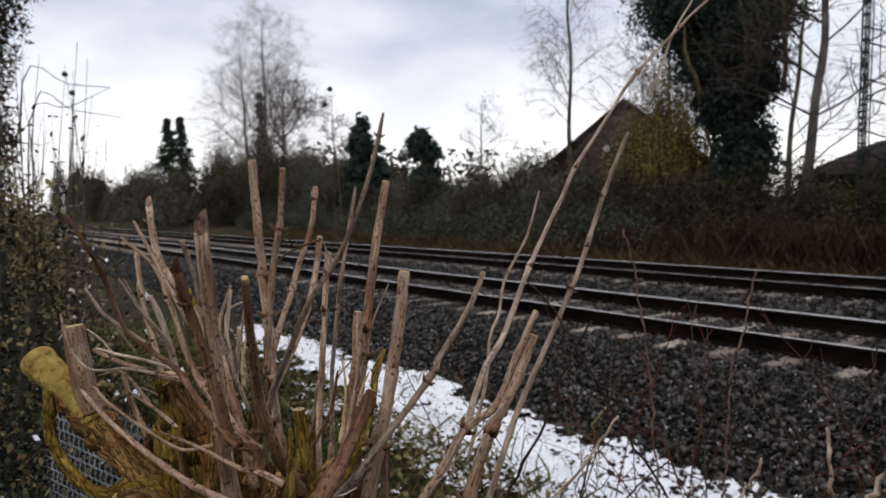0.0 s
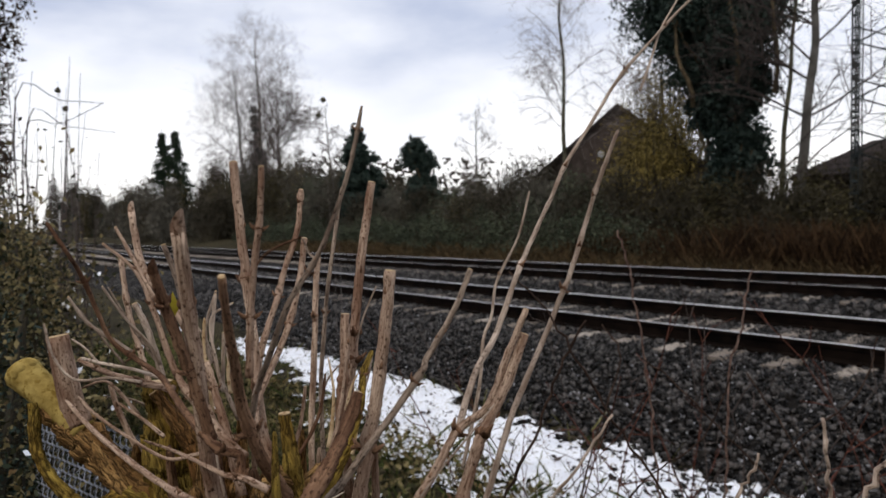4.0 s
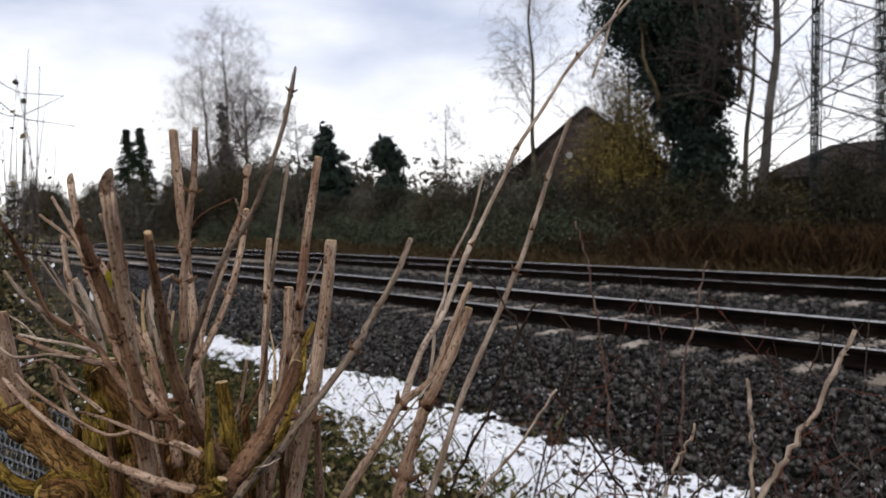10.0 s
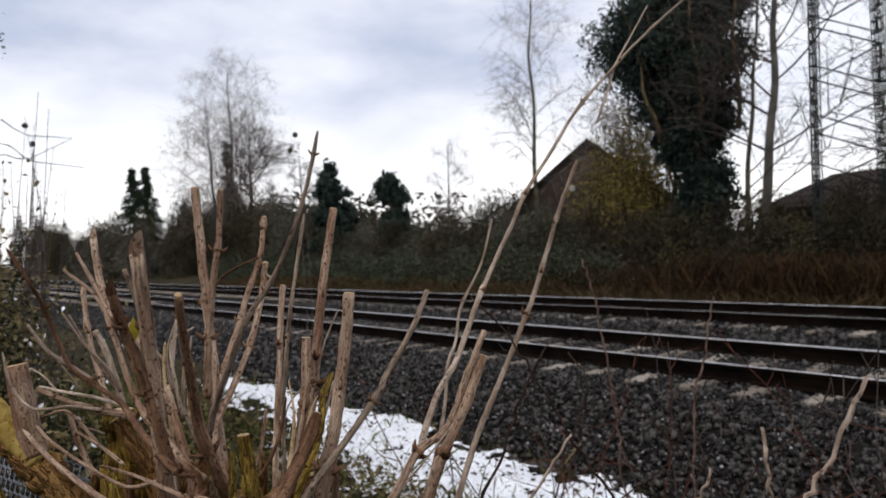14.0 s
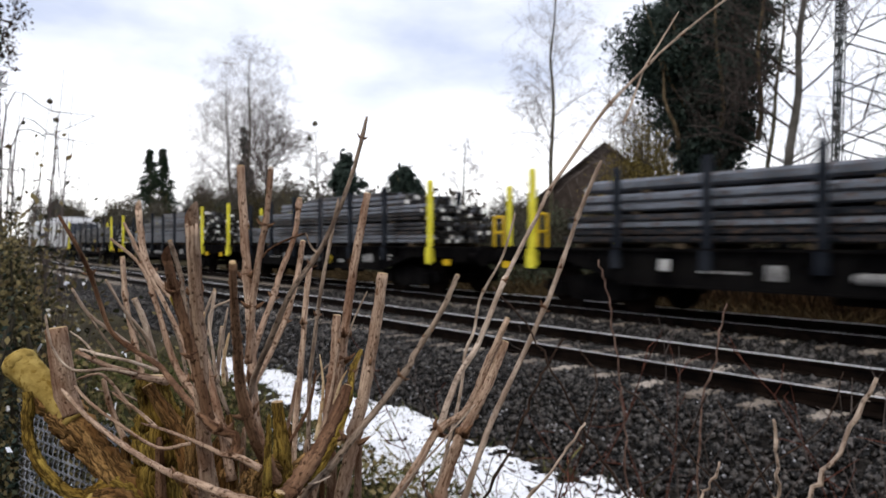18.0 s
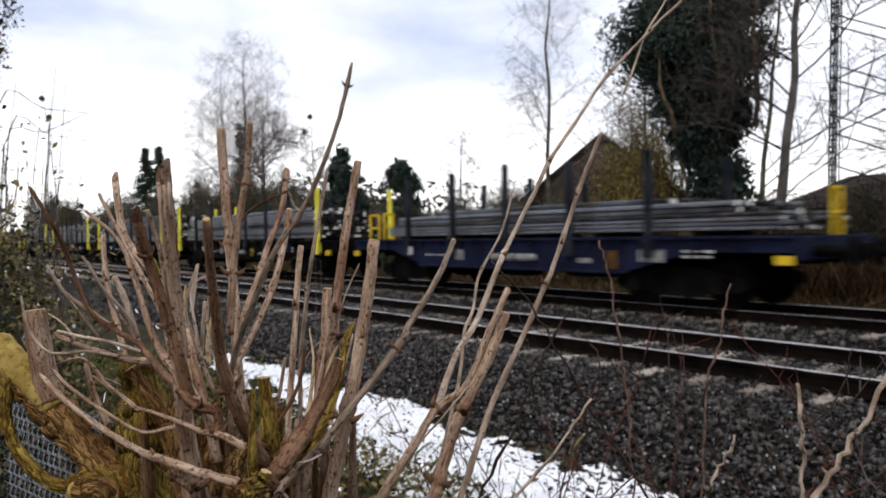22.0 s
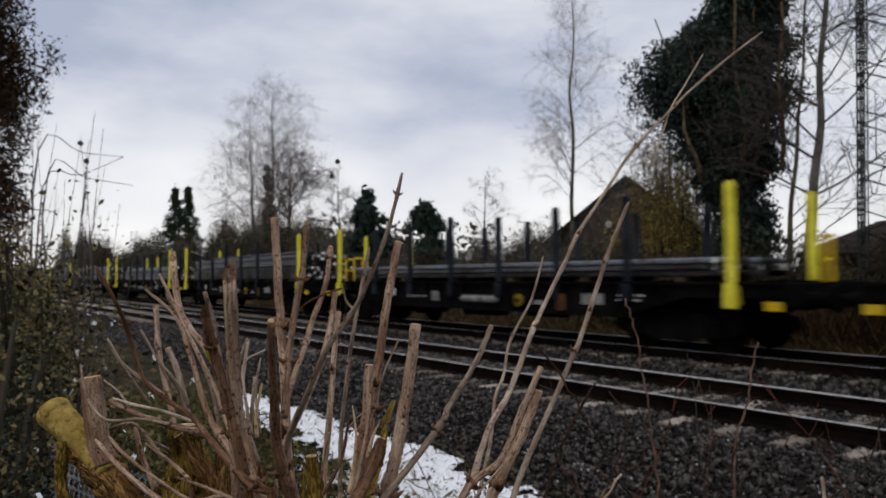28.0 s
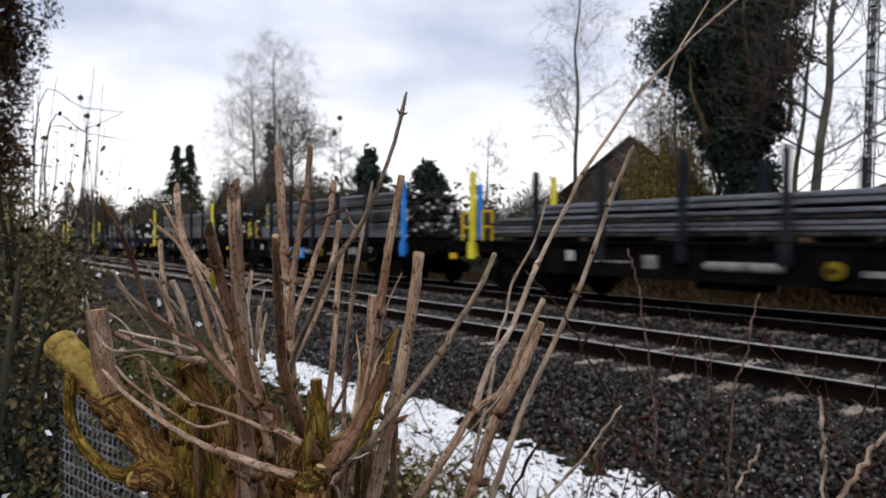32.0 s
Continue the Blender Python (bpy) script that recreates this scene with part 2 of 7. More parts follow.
GREYBARK = surf("grey_trunk_bark", (0.06, 0.055, 0.05), (0.14, 0.13, 0.12), 2, 0.95, 0, 0.6, 18)
TAWNY = surf("tawny_limb_bark", (0.06, 0.045, 0.028), (0.15, 0.115, 0.07), 4, 0.9, 0, 0.5, 30)
RUSSET = surf("russet_dry_leaves", (0.014, 0.0085, 0.005), (0.058, 0.034, 0.018), 0.8, 0.8, 0, 0, 20, island=0.7)
OLIVE = surf("olive_leaves", (0.075, 0.056, 0.018), (0.25, 0.19, 0.06), 0.8, 0.6, 0, 0, 20, island=0.7)
HEDGE = surf("hedge_leaves", (0.018, 0.019, 0.009), (0.16, 0.13, 0.062), 1.5, 0.5, 0, 0, 20, (0.13, 0.085, 0.04), 0.1, island=0.7)
GRASS = surf("winter_grass", (0.04, 0.055, 0.015), (0.16, 0.15, 0.06), 0.8, 0.7, 0, 0, 20, island=0.8)
STRAW = surf("dry_grass", (0.025, 0.017, 0.009), (0.095, 0.066, 0.034), 0.8, 0.8, 0, 0, 20, island=0.8)
SOIL = surf("damp_soil_and_litter", (0.012, 0.0105, 0.007), (0.045, 0.038, 0.021), 1.3, 0.95, 0, 0.8, 18, (0.07, 0.058, 0.034), 0.3, height=0.03)
SNOW = surf("thin_snow", (0.72, 0.74, 0.80), (0.86, 0.88, 0.93), 5, 0.65, 0, 0.7, 30, (0.36, 0.33, 0.26), 0.12, height=0.02)
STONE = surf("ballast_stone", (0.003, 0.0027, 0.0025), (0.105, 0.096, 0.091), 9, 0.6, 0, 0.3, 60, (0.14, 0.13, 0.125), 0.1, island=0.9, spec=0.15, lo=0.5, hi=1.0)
STONE_PALE = surf("snow_dusted_stone", (0.10, 0.098, 0.10), (0.34, 0.34, 0.36), 5, 0.8, 0, 0.3, 60, island=0.9)
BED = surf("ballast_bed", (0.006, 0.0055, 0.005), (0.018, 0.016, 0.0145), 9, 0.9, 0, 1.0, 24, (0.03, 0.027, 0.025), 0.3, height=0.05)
CONCRETE = surf("sleeper_concrete", (0.20, 0.17, 0.145), (0.38, 0.335, 0.29), 4, 0.9, 0, 0.5, 60, (0.09, 0.07, 0.05), 0.3, per_object=0.5)
# rust hue taken down to near black: shade on the rail sides is in it
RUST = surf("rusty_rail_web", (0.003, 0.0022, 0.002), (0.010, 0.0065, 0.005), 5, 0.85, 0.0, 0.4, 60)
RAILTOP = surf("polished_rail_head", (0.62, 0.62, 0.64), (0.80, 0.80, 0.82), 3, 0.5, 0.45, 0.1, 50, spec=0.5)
GALV = surf("galvanised_wire", (0.09, 0.095, 0.105), (0.30, 0.31, 0.34), 20, 0.5, 0.3, 0, 50)
STEEL = surf("weathered_lattice_steel", (0.016, 0.02, 0.02), (0.045, 0.052, 0.052), 2, 0.7, 0.3, 0.2, 30)
BRICK = surf("brown_brick", (0.042, 0.033, 0.028), (0.072, 0.057, 0.049), 3, 0.9, 0, 0.3, 30)
TILE = surf("dark_roof_tile", (0.022, 0.017, 0.015), (0.042, 0.033, 0.03), 2, 0.8, 0, 0.3, 20, per_object=0.5)
GLASS = surf("dark_glass", (0.012, 0.014, 0.017), (0.02, 0.022, 0.026), 1, 0.06, 0.0, 0, 20, spec=0.5)
WHITE = surf("white_plate_paint", (0.30, 0.30, 0.30), (0.50, 0.50, 0.49), 4, 0.6, 0, 0, 40, (0.3, 0.28, 0.25), 0.1)
# black frame, with the shade on the backlit train side put into its colour
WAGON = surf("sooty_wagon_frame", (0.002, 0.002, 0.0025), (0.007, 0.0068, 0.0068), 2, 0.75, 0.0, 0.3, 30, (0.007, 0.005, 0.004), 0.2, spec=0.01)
WAGON_BLUE = surf("faded_blue_frame", (0.004, 0.006, 0.018), (0.010, 0.014, 0.038), 2, 0.7, 0.0, 0.3, 30, (0.03, 0.025, 0.02), 0.2)
OCHRE = surf("dirty_ochre_paint", (0.09, 0.06, 0.006), (0.22, 0.16, 0.015), 6, 0.6, 0, 0.2, 30, (0.05, 0.035, 0.01), 0.3)
PLATE = surf("dull_plate_paint", (0.12, 0.12, 0.125), (0.26, 0.26, 0.26), 4, 0.7, 0, 0, 40, (0.07, 0.06, 0.05), 0.25)
RUSTBOX = surf("rusty_box_paint", (0.05, 0.022, 0.010), (0.10, 0.05, 0.02), 5, 0.8, 0, 0.3, 30)
STAKE = surf("dark_stake_steel", (0.007, 0.009, 0.013), (0.022, 0.025, 0.032), 2, 0.6, 0.0, 0.2, 40)
YELLOW = surf("yellow_paint", (0.55, 0.49, 0.035), (0.74, 0.68, 0.07), 3, 0.55, 0, 0.2, 30, (0.3, 0.24, 0.05), 0.12)
ORANGE = surf("golden_handrail_paint", (0.42, 0.28, 0.01), (0.62, 0.42, 0.03), 3, 0.5, 0, 0.2, 30)
BLUE = surf("bright_blue_paint", (0.02, 0.16, 0.55), (0.04, 0.24, 0.68), 3, 0.5, 0, 0.1, 30)
TIMBER = surf("worn_timber", (0.03, 0.022, 0.015), (0.08, 0.06, 0.04), 4, 0.9, 0, 0.5, 40)
BAR = surf("mill_steel_bar", (0.010, 0.012, 0.016), (0.15, 0.165, 0.195), 0.7, 0.40, 0.6, 0.2, 14, (0.09, 0.06, 0.045), 0.25, per_object=0.8, spec=0.3)
BAR_END = surf("sawn_bar_end", (0.02, 0.019, 0.018), (0.74, 0.73, 0.70), 3, 0.5, 0.0, 0, 20, per_object=1.2, lo=0.80, hi=0.93)
LOCO = surf("pale_grey_body_paint", (0.34, 0.35, 0.37), (0.46, 0.47, 0.49), 0.8, 0.4, 0, 0.1, 8, (0.36, 0.35, 0.33), 0.1, spec=0.4)
LOCO_DARK = surf("dark_grey_underframe", (0.005, 0.005, 0.006), (0.014, 0.014, 0.015), 2, 0.7, 0.2, 0.3, 20)
GLOW = bpy.data.materials.new("lit_headlight")
GLOW.use_nodes = True
GLOW.node_tree.nodes["Principled BSDF"].inputs["Emission Color"].default_value = (1, 0.95, 0.8, 1)
GLOW.node_tree.nodes["Principled BSDF"].inputs["Emission Strength"].default_value = 4.0


# ---- mesh helpers ----
class Shape:
    """Gathers points and faces for one mesh."""

    def __init__(self):
        self.v, self.f, self.k, self.a, self.n = [], [], [], [], 0

    def add(self, v, f, k=0, along=None):
        v = np.asarray(v, float).reshape(-1, 3)
        self.a.append(v if along is None else along)
        self.v.append(v)
        self.f += [tuple(int(i) + self.n for i in q) for q in f]
        self.k += [k] * len(f)
        self.n += len(v)
        return self

    def box(self, x0, x1, y0, y1, z0, z1, k=0, bevel=0.0):
        """A box, with its long edges chamfered if bevel is given."""
        if not bevel:
            v = [(x, y, z) for z in (z0, z1) for y in (y0, y1) for x in (x0, x1)]
            return self.add(v, [(0, 2, 3, 1), (4, 5, 7, 6), (0, 1, 5, 4), (2, 6, 7, 3), (0, 4, 6, 2), (1, 3, 7, 5)], k)
        d = [x1 - x0, y1 - y0, z1 - z0]
        a = d.index(max(d))
        lo, hi = [(x0, y0, z0)[i] for i in range(3) if i != a], [(x1, y1, z1)[i] for i in range(3) if i != a]
        b = min(bevel, (hi[0] - lo[0]) * 0.45, (hi[1] - lo[1]) * 0.45)
        ring = [(lo[0] + b, lo[1]), (hi[0] - b, lo[1]), (hi[0], lo[1] + b), (hi[0], hi[1] - b), (hi[0] - b, hi[1]), (lo[0] + b, hi[1]), (lo[0], hi[1] - b), (lo[0], lo[1] + b)]
        v = []
        for e in ((x0, y0, z0)[a], (x1, y1, z1)[a]):
            for p in ring:
                q = list(p)
                q.insert(a, e)
                v.append(q)
        return self.add(v, [tuple((i, (i + 1) % 8, 8 + (i + 1) % 8, 8 + i)) for i in range(8)] + [tuple(range(7, -1, -1)), tuple(range(8, 16))], k)

    def prism(self, outline, x0, x1, k=0, axis=0):
        """An outline in two axes drawn out along the third."""
        n, v = len(outline), []
        for e in (x0, x1):
            for p in outline:
                q = list(p)
                q.insert(axis, e)
                v.append(q)
        return self.add(v, [(i, (i + 1) % n, n + (i + 1) % n, n + i) for i in range(n)] + [tuple(range(n - 1, -1, -1)), tuple(range(n, 2 * n))], k)

    def tube(self, pts, radii, sides=6, k=0, cap=True, twist=0.0, lumps=0.0, ridge=None):
        """A tube along points with a radius at each; ridge gives furrows round it."""
        P = np.asarray(pts, float)
        n = len(P)
        R = np.broadcast_to(np.asarray(radii, float), (n,))
        tan = np.gradient(P, axis=0)
        tan /= np.linalg.norm(tan, axis=1)[:, None] + 1e-12
        ref = np.array([0.31, 0.17, 0.93]) if abs(tan[0] @ (0.31, 0.17, 0.93)) < 0.9 else np.array([1.0, 0.1, 0.0])
        u = np.cross(tan, ref)
        u /= np.linalg.norm(u, axis=1)[:, None] + 1e-12
        w = np.cross(tan, u)
        a = np.arange(sides) * 2 * math.pi / sides + twist
        rr = R[:, None] * (np.ones((n, sides)) + (lumps * (np.random.rand(n, sides) - 0.5) if lumps else 0))
        if ridge is not None:
            rr = rr * ridge
        run = np.concatenate([[0], np.cumsum(np.linalg.norm(np.diff(P, axis=0), axis=1))]) + float(P[0] @ (37.0, 91.0, 53.0)) % 7.0
        al = np.stack([R.mean() * np.cos(a)[None, :] + 0 * rr, R.mean() * np.sin(a)[None, :] + 0 * rr, run[:, None] + 0 * rr], -1).reshape(-1, 3)
        v = P[:, None] + rr[..., None] * (np.cos(a)[None, :, None] * u[:, None] + np.sin(a)[None, :, None] * w[:, None])
        f = [(i * sides + j, i * sides + (j + 1) % sides, (i + 1) * sides + (j + 1) % sides, (i + 1) * sides + j) for i in range(n - 1) for j in range(sides)]
        if cap:
            f += [tuple(range(sides - 1, -1, -1)), tuple(range((n - 1) * sides, n * sides))]
        return self.add(v.reshape(-1, 3), f, k, al)

    def wheel(self, x, y, z, r, w, sides=20, k=0):
        """A disc on a level axle across the track."""
        a = np.arange(sides) * 2 * math.pi / sides
        ring = [(x + r * math.cos(t), z + r * math.sin(t)) for t in a]
        return self.prism(ring, y - w / 2, y + w / 2, k, 1)

    def mesh(self, name, mats, smooth=False, along=False):
        me = bpy.data.meshes.new(name)
        v = np.concatenate(self.v) if self.v else np.zeros((0, 3))
        me.from_pydata(v.tolist(), [], self.f)
        for m in (mats if isinstance(mats, (list, tuple)) else [mats]):
            me.materials.append(m)
        if any(self.k):
            me.polygons.foreach_set("material_index", self.k)
        if along:
            me.attributes.new("along", "FLOAT_VECTOR", "POINT").data.foreach_set("vector", np.concatenate(self.a).astype(np.float32).ravel())
        if smooth:
            me.polygons.foreach_set("use_smooth", [True] * len(me.polygons))
        me.update()
        return me


def part(name, sh, mats, parent=None, label="", smooth=False, at=None, kind="", along=False):
    """One mesh object under a thing or under a part."""
    ob = new(name, sh if isinstance(sh, bpy.types.Mesh) else sh.mesh(name, mats, smooth, along))
    if parent:
        ob.parent = parent
    if at:
        ob.location = at
    return tagged(ob, label, kind=kind)


def thing(name, at, label, category, group="", kind=""):
    ob = new(name)
    ob.location = at
    ob.empty_display_size = 0.1
    return tagged(ob, label, category, group, kind)


def quads(name, v, mats, parent=None, label="", kind=""):
    """A mesh of loose four-cornered pieces: v has shape (n, 4, 3)."""
    n = len(v)
    me = bpy.data.meshes.new(name)
    me.vertices.add(n * 4)
    me.vertices.foreach_set("co", np.asarray(v, np.float32).ravel())
    me.loops.add(n * 4)
    me.loops.foreach_set("vertex_index", np.arange(n * 4, dtype=np.int32))
    me.polygons.add(n)
    me.polygons.foreach_set("loop_start", np.arange(0, n * 4, 4, dtype=np.int32))
    me.update(calc_edges=True)
    me.materials.append(mats)
    ob = new(name, me)
    if parent:
        ob.parent = parent
    return tagged(ob, label, kind=kind)


def leaf_quads(rng, c, size, droop=0.0, narrow=0.55):
    """Pointed leaves round the centres c, each turned at random."""
    n = len(c)
    a = rng.normal(size=(n, 3))
    a[:, 2] -= droop
    a /= np.linalg.norm(a, axis=1)[:, None]
    b = np.cross(a, rng.normal(size=(n, 3)))
    b /= np.linalg.norm(b, axis=1)[:, None] + 1e-9
    s = (size * rng.uniform(0.6, 1.4, n))[:, None]
    return np.stack([c - a * s * 0.5, c + b * s * narrow * 0.5 - a * s * 0.05, c + a * s * 0.5, c - b * s * narrow * 0.5 - a * s * 0.05], 1)


def blade_quads(rng, foot, height, width, lean=0.5):
    """Upright tapering blades or twigs that stand on the points foot."""
    n = len(foot)
    h = (height * rng.uniform(0.5, 1.3, n))[:, None]
    d = rng.normal(size=(n, 3)) * lean
    d[:, 2] = 1
    t = rng.uniform(0, 2 * math.pi, n)
    s = np.stack([np.cos(t), np.sin(t), 0 * t], 1) * (width * rng.uniform(0.6, 1.4, n))[:, None]
    mid, top = foot + d * h * 0.55, foot + d * h * (1, 1, 0.85)
    return np.stack([foot - s * 0.5, foot + s * 0.5, mid + s * 0.4, top], 1)


def smooth_path(pts, steps=5):
    """A smooth curve through the points."""
    P = np.asarray(pts, float)
    Q = np.vstack([2 * P[0] - P[1], P, 2 * P[-1] - P[-2]])
    out = []
    for i in range(len(P) - 1):
        p0, p1, p2, p3 = Q[i:i + 4]
        for s in np.arange(steps) / steps:
            out.append(0.5 * (2 * p1 + (p2 - p0) * s + (2 * p0 - 5 * p1 + 4 * p2 - p3) * s ** 2 + (3 * p1 - p0 - 3 * p2 + p3) * s ** 3))
    out.append(P[-1])
    return np.array(out)


# ---- ground and track bed ----
RNG = np.random.default_rng(7)
RAIL_Z, NEAR_Y, FAR_Y = 0.55, 7.653, 11.953


def bed_height(y):
    """The top of the ballast across the tracks."""
    return np.interp(y, (4.3, 4.6, 5.7, 6.2, 9.1, 9.75, 10.4, 13.5, 14.1, 15.0), (0.02, 0.10, 0.35, 0.37, 0.37, 0.33, 0.37, 0.37, 0.33, 0.12))


def soil_height(x, y):
    """The lie of the land: level by the line, a low bank beyond it."""
    z = 0.06 + 0.03 * np.sin(x * 0.9) * np.cos(y * 1.3) + np.interp(y, (14.5, 17.0, 19.5, 60.0), (0.0, 0.35, 0.5, 0.6))
    return np.where((y > 4.5) & (y < 14.9), -0.05, z)


def sheet(name, xs, ys, zf, mats, keep=None, ragged=0.0):
    X, Y = np.meshgrid(xs, ys, indexing="ij")
    if ragged:
        X, Y = X + RNG.uniform(-ragged, ragged, X.shape), Y + RNG.uniform(-ragged, ragged, Y.shape)
    v = np.stack([X, Y, zf(X, Y)], -1).reshape(-1, 3)
    ny = len(ys)
    f = [(i * ny + j, (i + 1) * ny + j, (i + 1) * ny + j + 1, i * ny + j + 1) for i in range(len(xs) - 1) for j in range(ny - 1) if keep is None or keep(xs[i], ys[j])]
    return part(name, Shape().add(v, f), mats, smooth=True)


xs = np.concatenate([[-1500, -700, -400], np.arange(-200, -30, 8), np.arange(-30, 8, 0.5), np.arange(8, 60, 6), [120, 300, 700, 1500]])
ys = np.concatenate([[-1500, -500, -150, -50, -20], np.arange(-10, 4.5, 0.5), [4.5, 4.9, 14.4, 14.9], np.arange(15.5, 24, 1), [30, 45, 80, 200, 600, 1500]])
tagged(sheet("ground", xs, ys, soil_height, SOIL), "damp dark soil with litter and thin grass beside railway", "ground", kind="structure")
bx = np.concatenate([[-450, -200, -100], np.arange(-60, 10, 1.0), [30, 100, 300, 760]])
by = np.array([4.3, 4.6, 5.0, 5.4, 5.7, 6.2, 7.6, 9.1, 9.75, 10.4, 11.9, 13.5, 14.1, 14.6, 15.0])
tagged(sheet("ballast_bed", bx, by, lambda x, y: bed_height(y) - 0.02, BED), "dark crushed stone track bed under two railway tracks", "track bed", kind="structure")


def stones(name, x0, x1, y0, y1, density, size, mats, label, lift=0.0):
    """Loose broken stones over the bed."""
    n = int((x1 - x0) * (y1 - y0) * density)
    c = np.stack([RNG.uniform(x0, x1, n), RNG.uniform(y0, y1, n), np.zeros(n)], 1)
    keep = np.ones(n, bool)
    for ry in (NEAR_Y - 0.7535, NEAR_Y + 0.7535, FAR_Y - 0.7535, FAR_Y + 0.7535):
        keep &= abs(c[:, 1] - ry) > 0.09
    beside = abs((c[:, 0] - SLEEPER_X0 + 0.3) % 0.6 - 0.3) < np.where(c[:, 1] < 9.8, 0.072, 0.05) + 0.02 * np.sin(c[:, 0] * 31.0)
    dy = np.where(c[:, 1] < 9.8, c[:, 1] - NEAR_Y, c[:, 1] - FAR_Y)
    bare = beside & (((dy < -1.0) & (dy > -1.36 - 0.05 * np.sin(c[:, 0] * 2.9))) | ((dy > -0.3) & (dy < 0.28)))
    c = c[keep & ~bare]
    n = len(c)
    c[:, 2] = bed_height(c[:, 1]) + RNG.uniform(-0.022, 0.016, n) + lift
    cube = np.array([(x, y, z) for z in (-1, 1) for y in (-1, 1) for x in (-1, 1)], float)
    v = cube[None] * RNG.uniform(0.25, 1.0, (n, 8, 3)) * (size * RNG.uniform(0.55, 1.25, (n, 1, 3)) * 0.5)
    q = RNG.normal(size=(n, 4))
    q /= np.linalg.norm(q, axis=1)[:, None]
    w, x, y, z = q.T
    R = np.stack([1 - 2 * (y * y + z * z), 2 * (x * y - z * w), 2 * (x * z + y * w), 2 * (x * y + z * w), 1 - 2 * (x * x + z * z), 2 * (y * z - x * w), 2 * (x * z - y * w), 2 * (y * z + x * w), 1 - 2 * (x * x + y * y)], 1).reshape(n, 3, 3)
    v = np.einsum("nij,nkj->nki", R, v) + c[:, None]
    face = np.array([(0, 2, 3, 1), (4, 5, 7, 6), (0, 1, 5, 4), (2, 6, 7, 3), (0, 4, 6, 2), (1, 3, 7, 5)])
    tagged(quads_indexed(name, v.reshape(-1, 3), (face[None] + 8 * np.arange(n)[:, None, None]).reshape(-1, 4), mats), label, "ballast", kind="stuff")


def quads_indexed(name, v, f, mats):
    me = bpy.data.meshes.new(name)
    me.vertices.add(len(v))
    me.vertices.foreach_set("co", np.asarray(v, np.float32).ravel())
    me.loops.add(len(f) * 4)
    me.loops.foreach_set("vertex_index", np.asarray(f, np.int32).ravel())
    me.polygons.add(len(f))
    me.polygons.foreach_set("loop_start", np.arange(0, len(f) * 4, 4, dtype=np.int32))
    me.update(calc_edges=True)
    me.materials.append(mats)
    return new(name, me)


SLEEPER_X0 = -2.62
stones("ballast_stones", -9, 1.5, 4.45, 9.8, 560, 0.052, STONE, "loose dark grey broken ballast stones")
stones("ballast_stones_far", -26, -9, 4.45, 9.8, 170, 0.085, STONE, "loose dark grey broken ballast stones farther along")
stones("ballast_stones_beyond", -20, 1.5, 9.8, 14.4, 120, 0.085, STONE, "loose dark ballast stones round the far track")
stones("snow_flecks", -16, 1.0, 5.0, 9.6, 9, 0.024, STONE_PALE, "tiny flecks of snow between the ballast stones", 0.012)
stones("ballast_spill", -5.5, 1.0, 3.75, 4.5, 330, 0.055, STONE, "dark stones spilled at the ballast foot", 0.05)
stones("snowy_stones", -14, 1.0, 4.5, 6.2, 16, 0.026, STONE_PALE, "ballast stones dusted with snow", 0.015)
stones("snowy_stones_toe", -14, 1.0, 4.4, 5.0, 40, 0.03, STONE_PALE, "snow-dusted stones at the ballast edge", 0.02)

# the stones nearest the path, each a piece of its own
STONE_PIECE = surf("single_ballast_stone", (0.003, 0.0027, 0.0025), (0.105, 0.096, 0.091), 9, 0.6, 0, 0.3, 60, (0.14, 0.13, 0.125), 0.1, per_object=0.9, spec=0.15, lo=0.5, hi=1.0)
rp_ = np.random.default_rng(91)
piece = []
for i in range(8):
    cube = np.array([(x, y, z) for z in (-1, 1) for y in (-1, 1) for x in (-1, 1)], float) * rp_.uniform(0.4, 1.0, (8, 3)) * rp_.uniform(0.018, 0.036, 3)
    piece.append(Shape().add(cube, [(0, 2, 3, 1), (4, 5, 7, 6), (0, 1, 5, 4), (2, 6, 7, 3), (0, 4, 6, 2), (1, 3, 7, 5)]).mesh("ballast_stone", STONE_PIECE))
for i in range(300):
    x, y = float(rp_.uniform(-3.6, -0.6)), float(rp_.uniform(4.6, 6.0))
    ob = part("ballast_stone", piece[i % 8], None, bpy.data.objects["ballast_bed"], at=(x, y, float(bed_height(y)) + 0.012))
    ob.rotation_euler = (float(rp_.uniform(-0.5, 0.5)), float(rp_.uniform(-0.5, 0.5)), float(rp_.uniform(0, 6.28)))

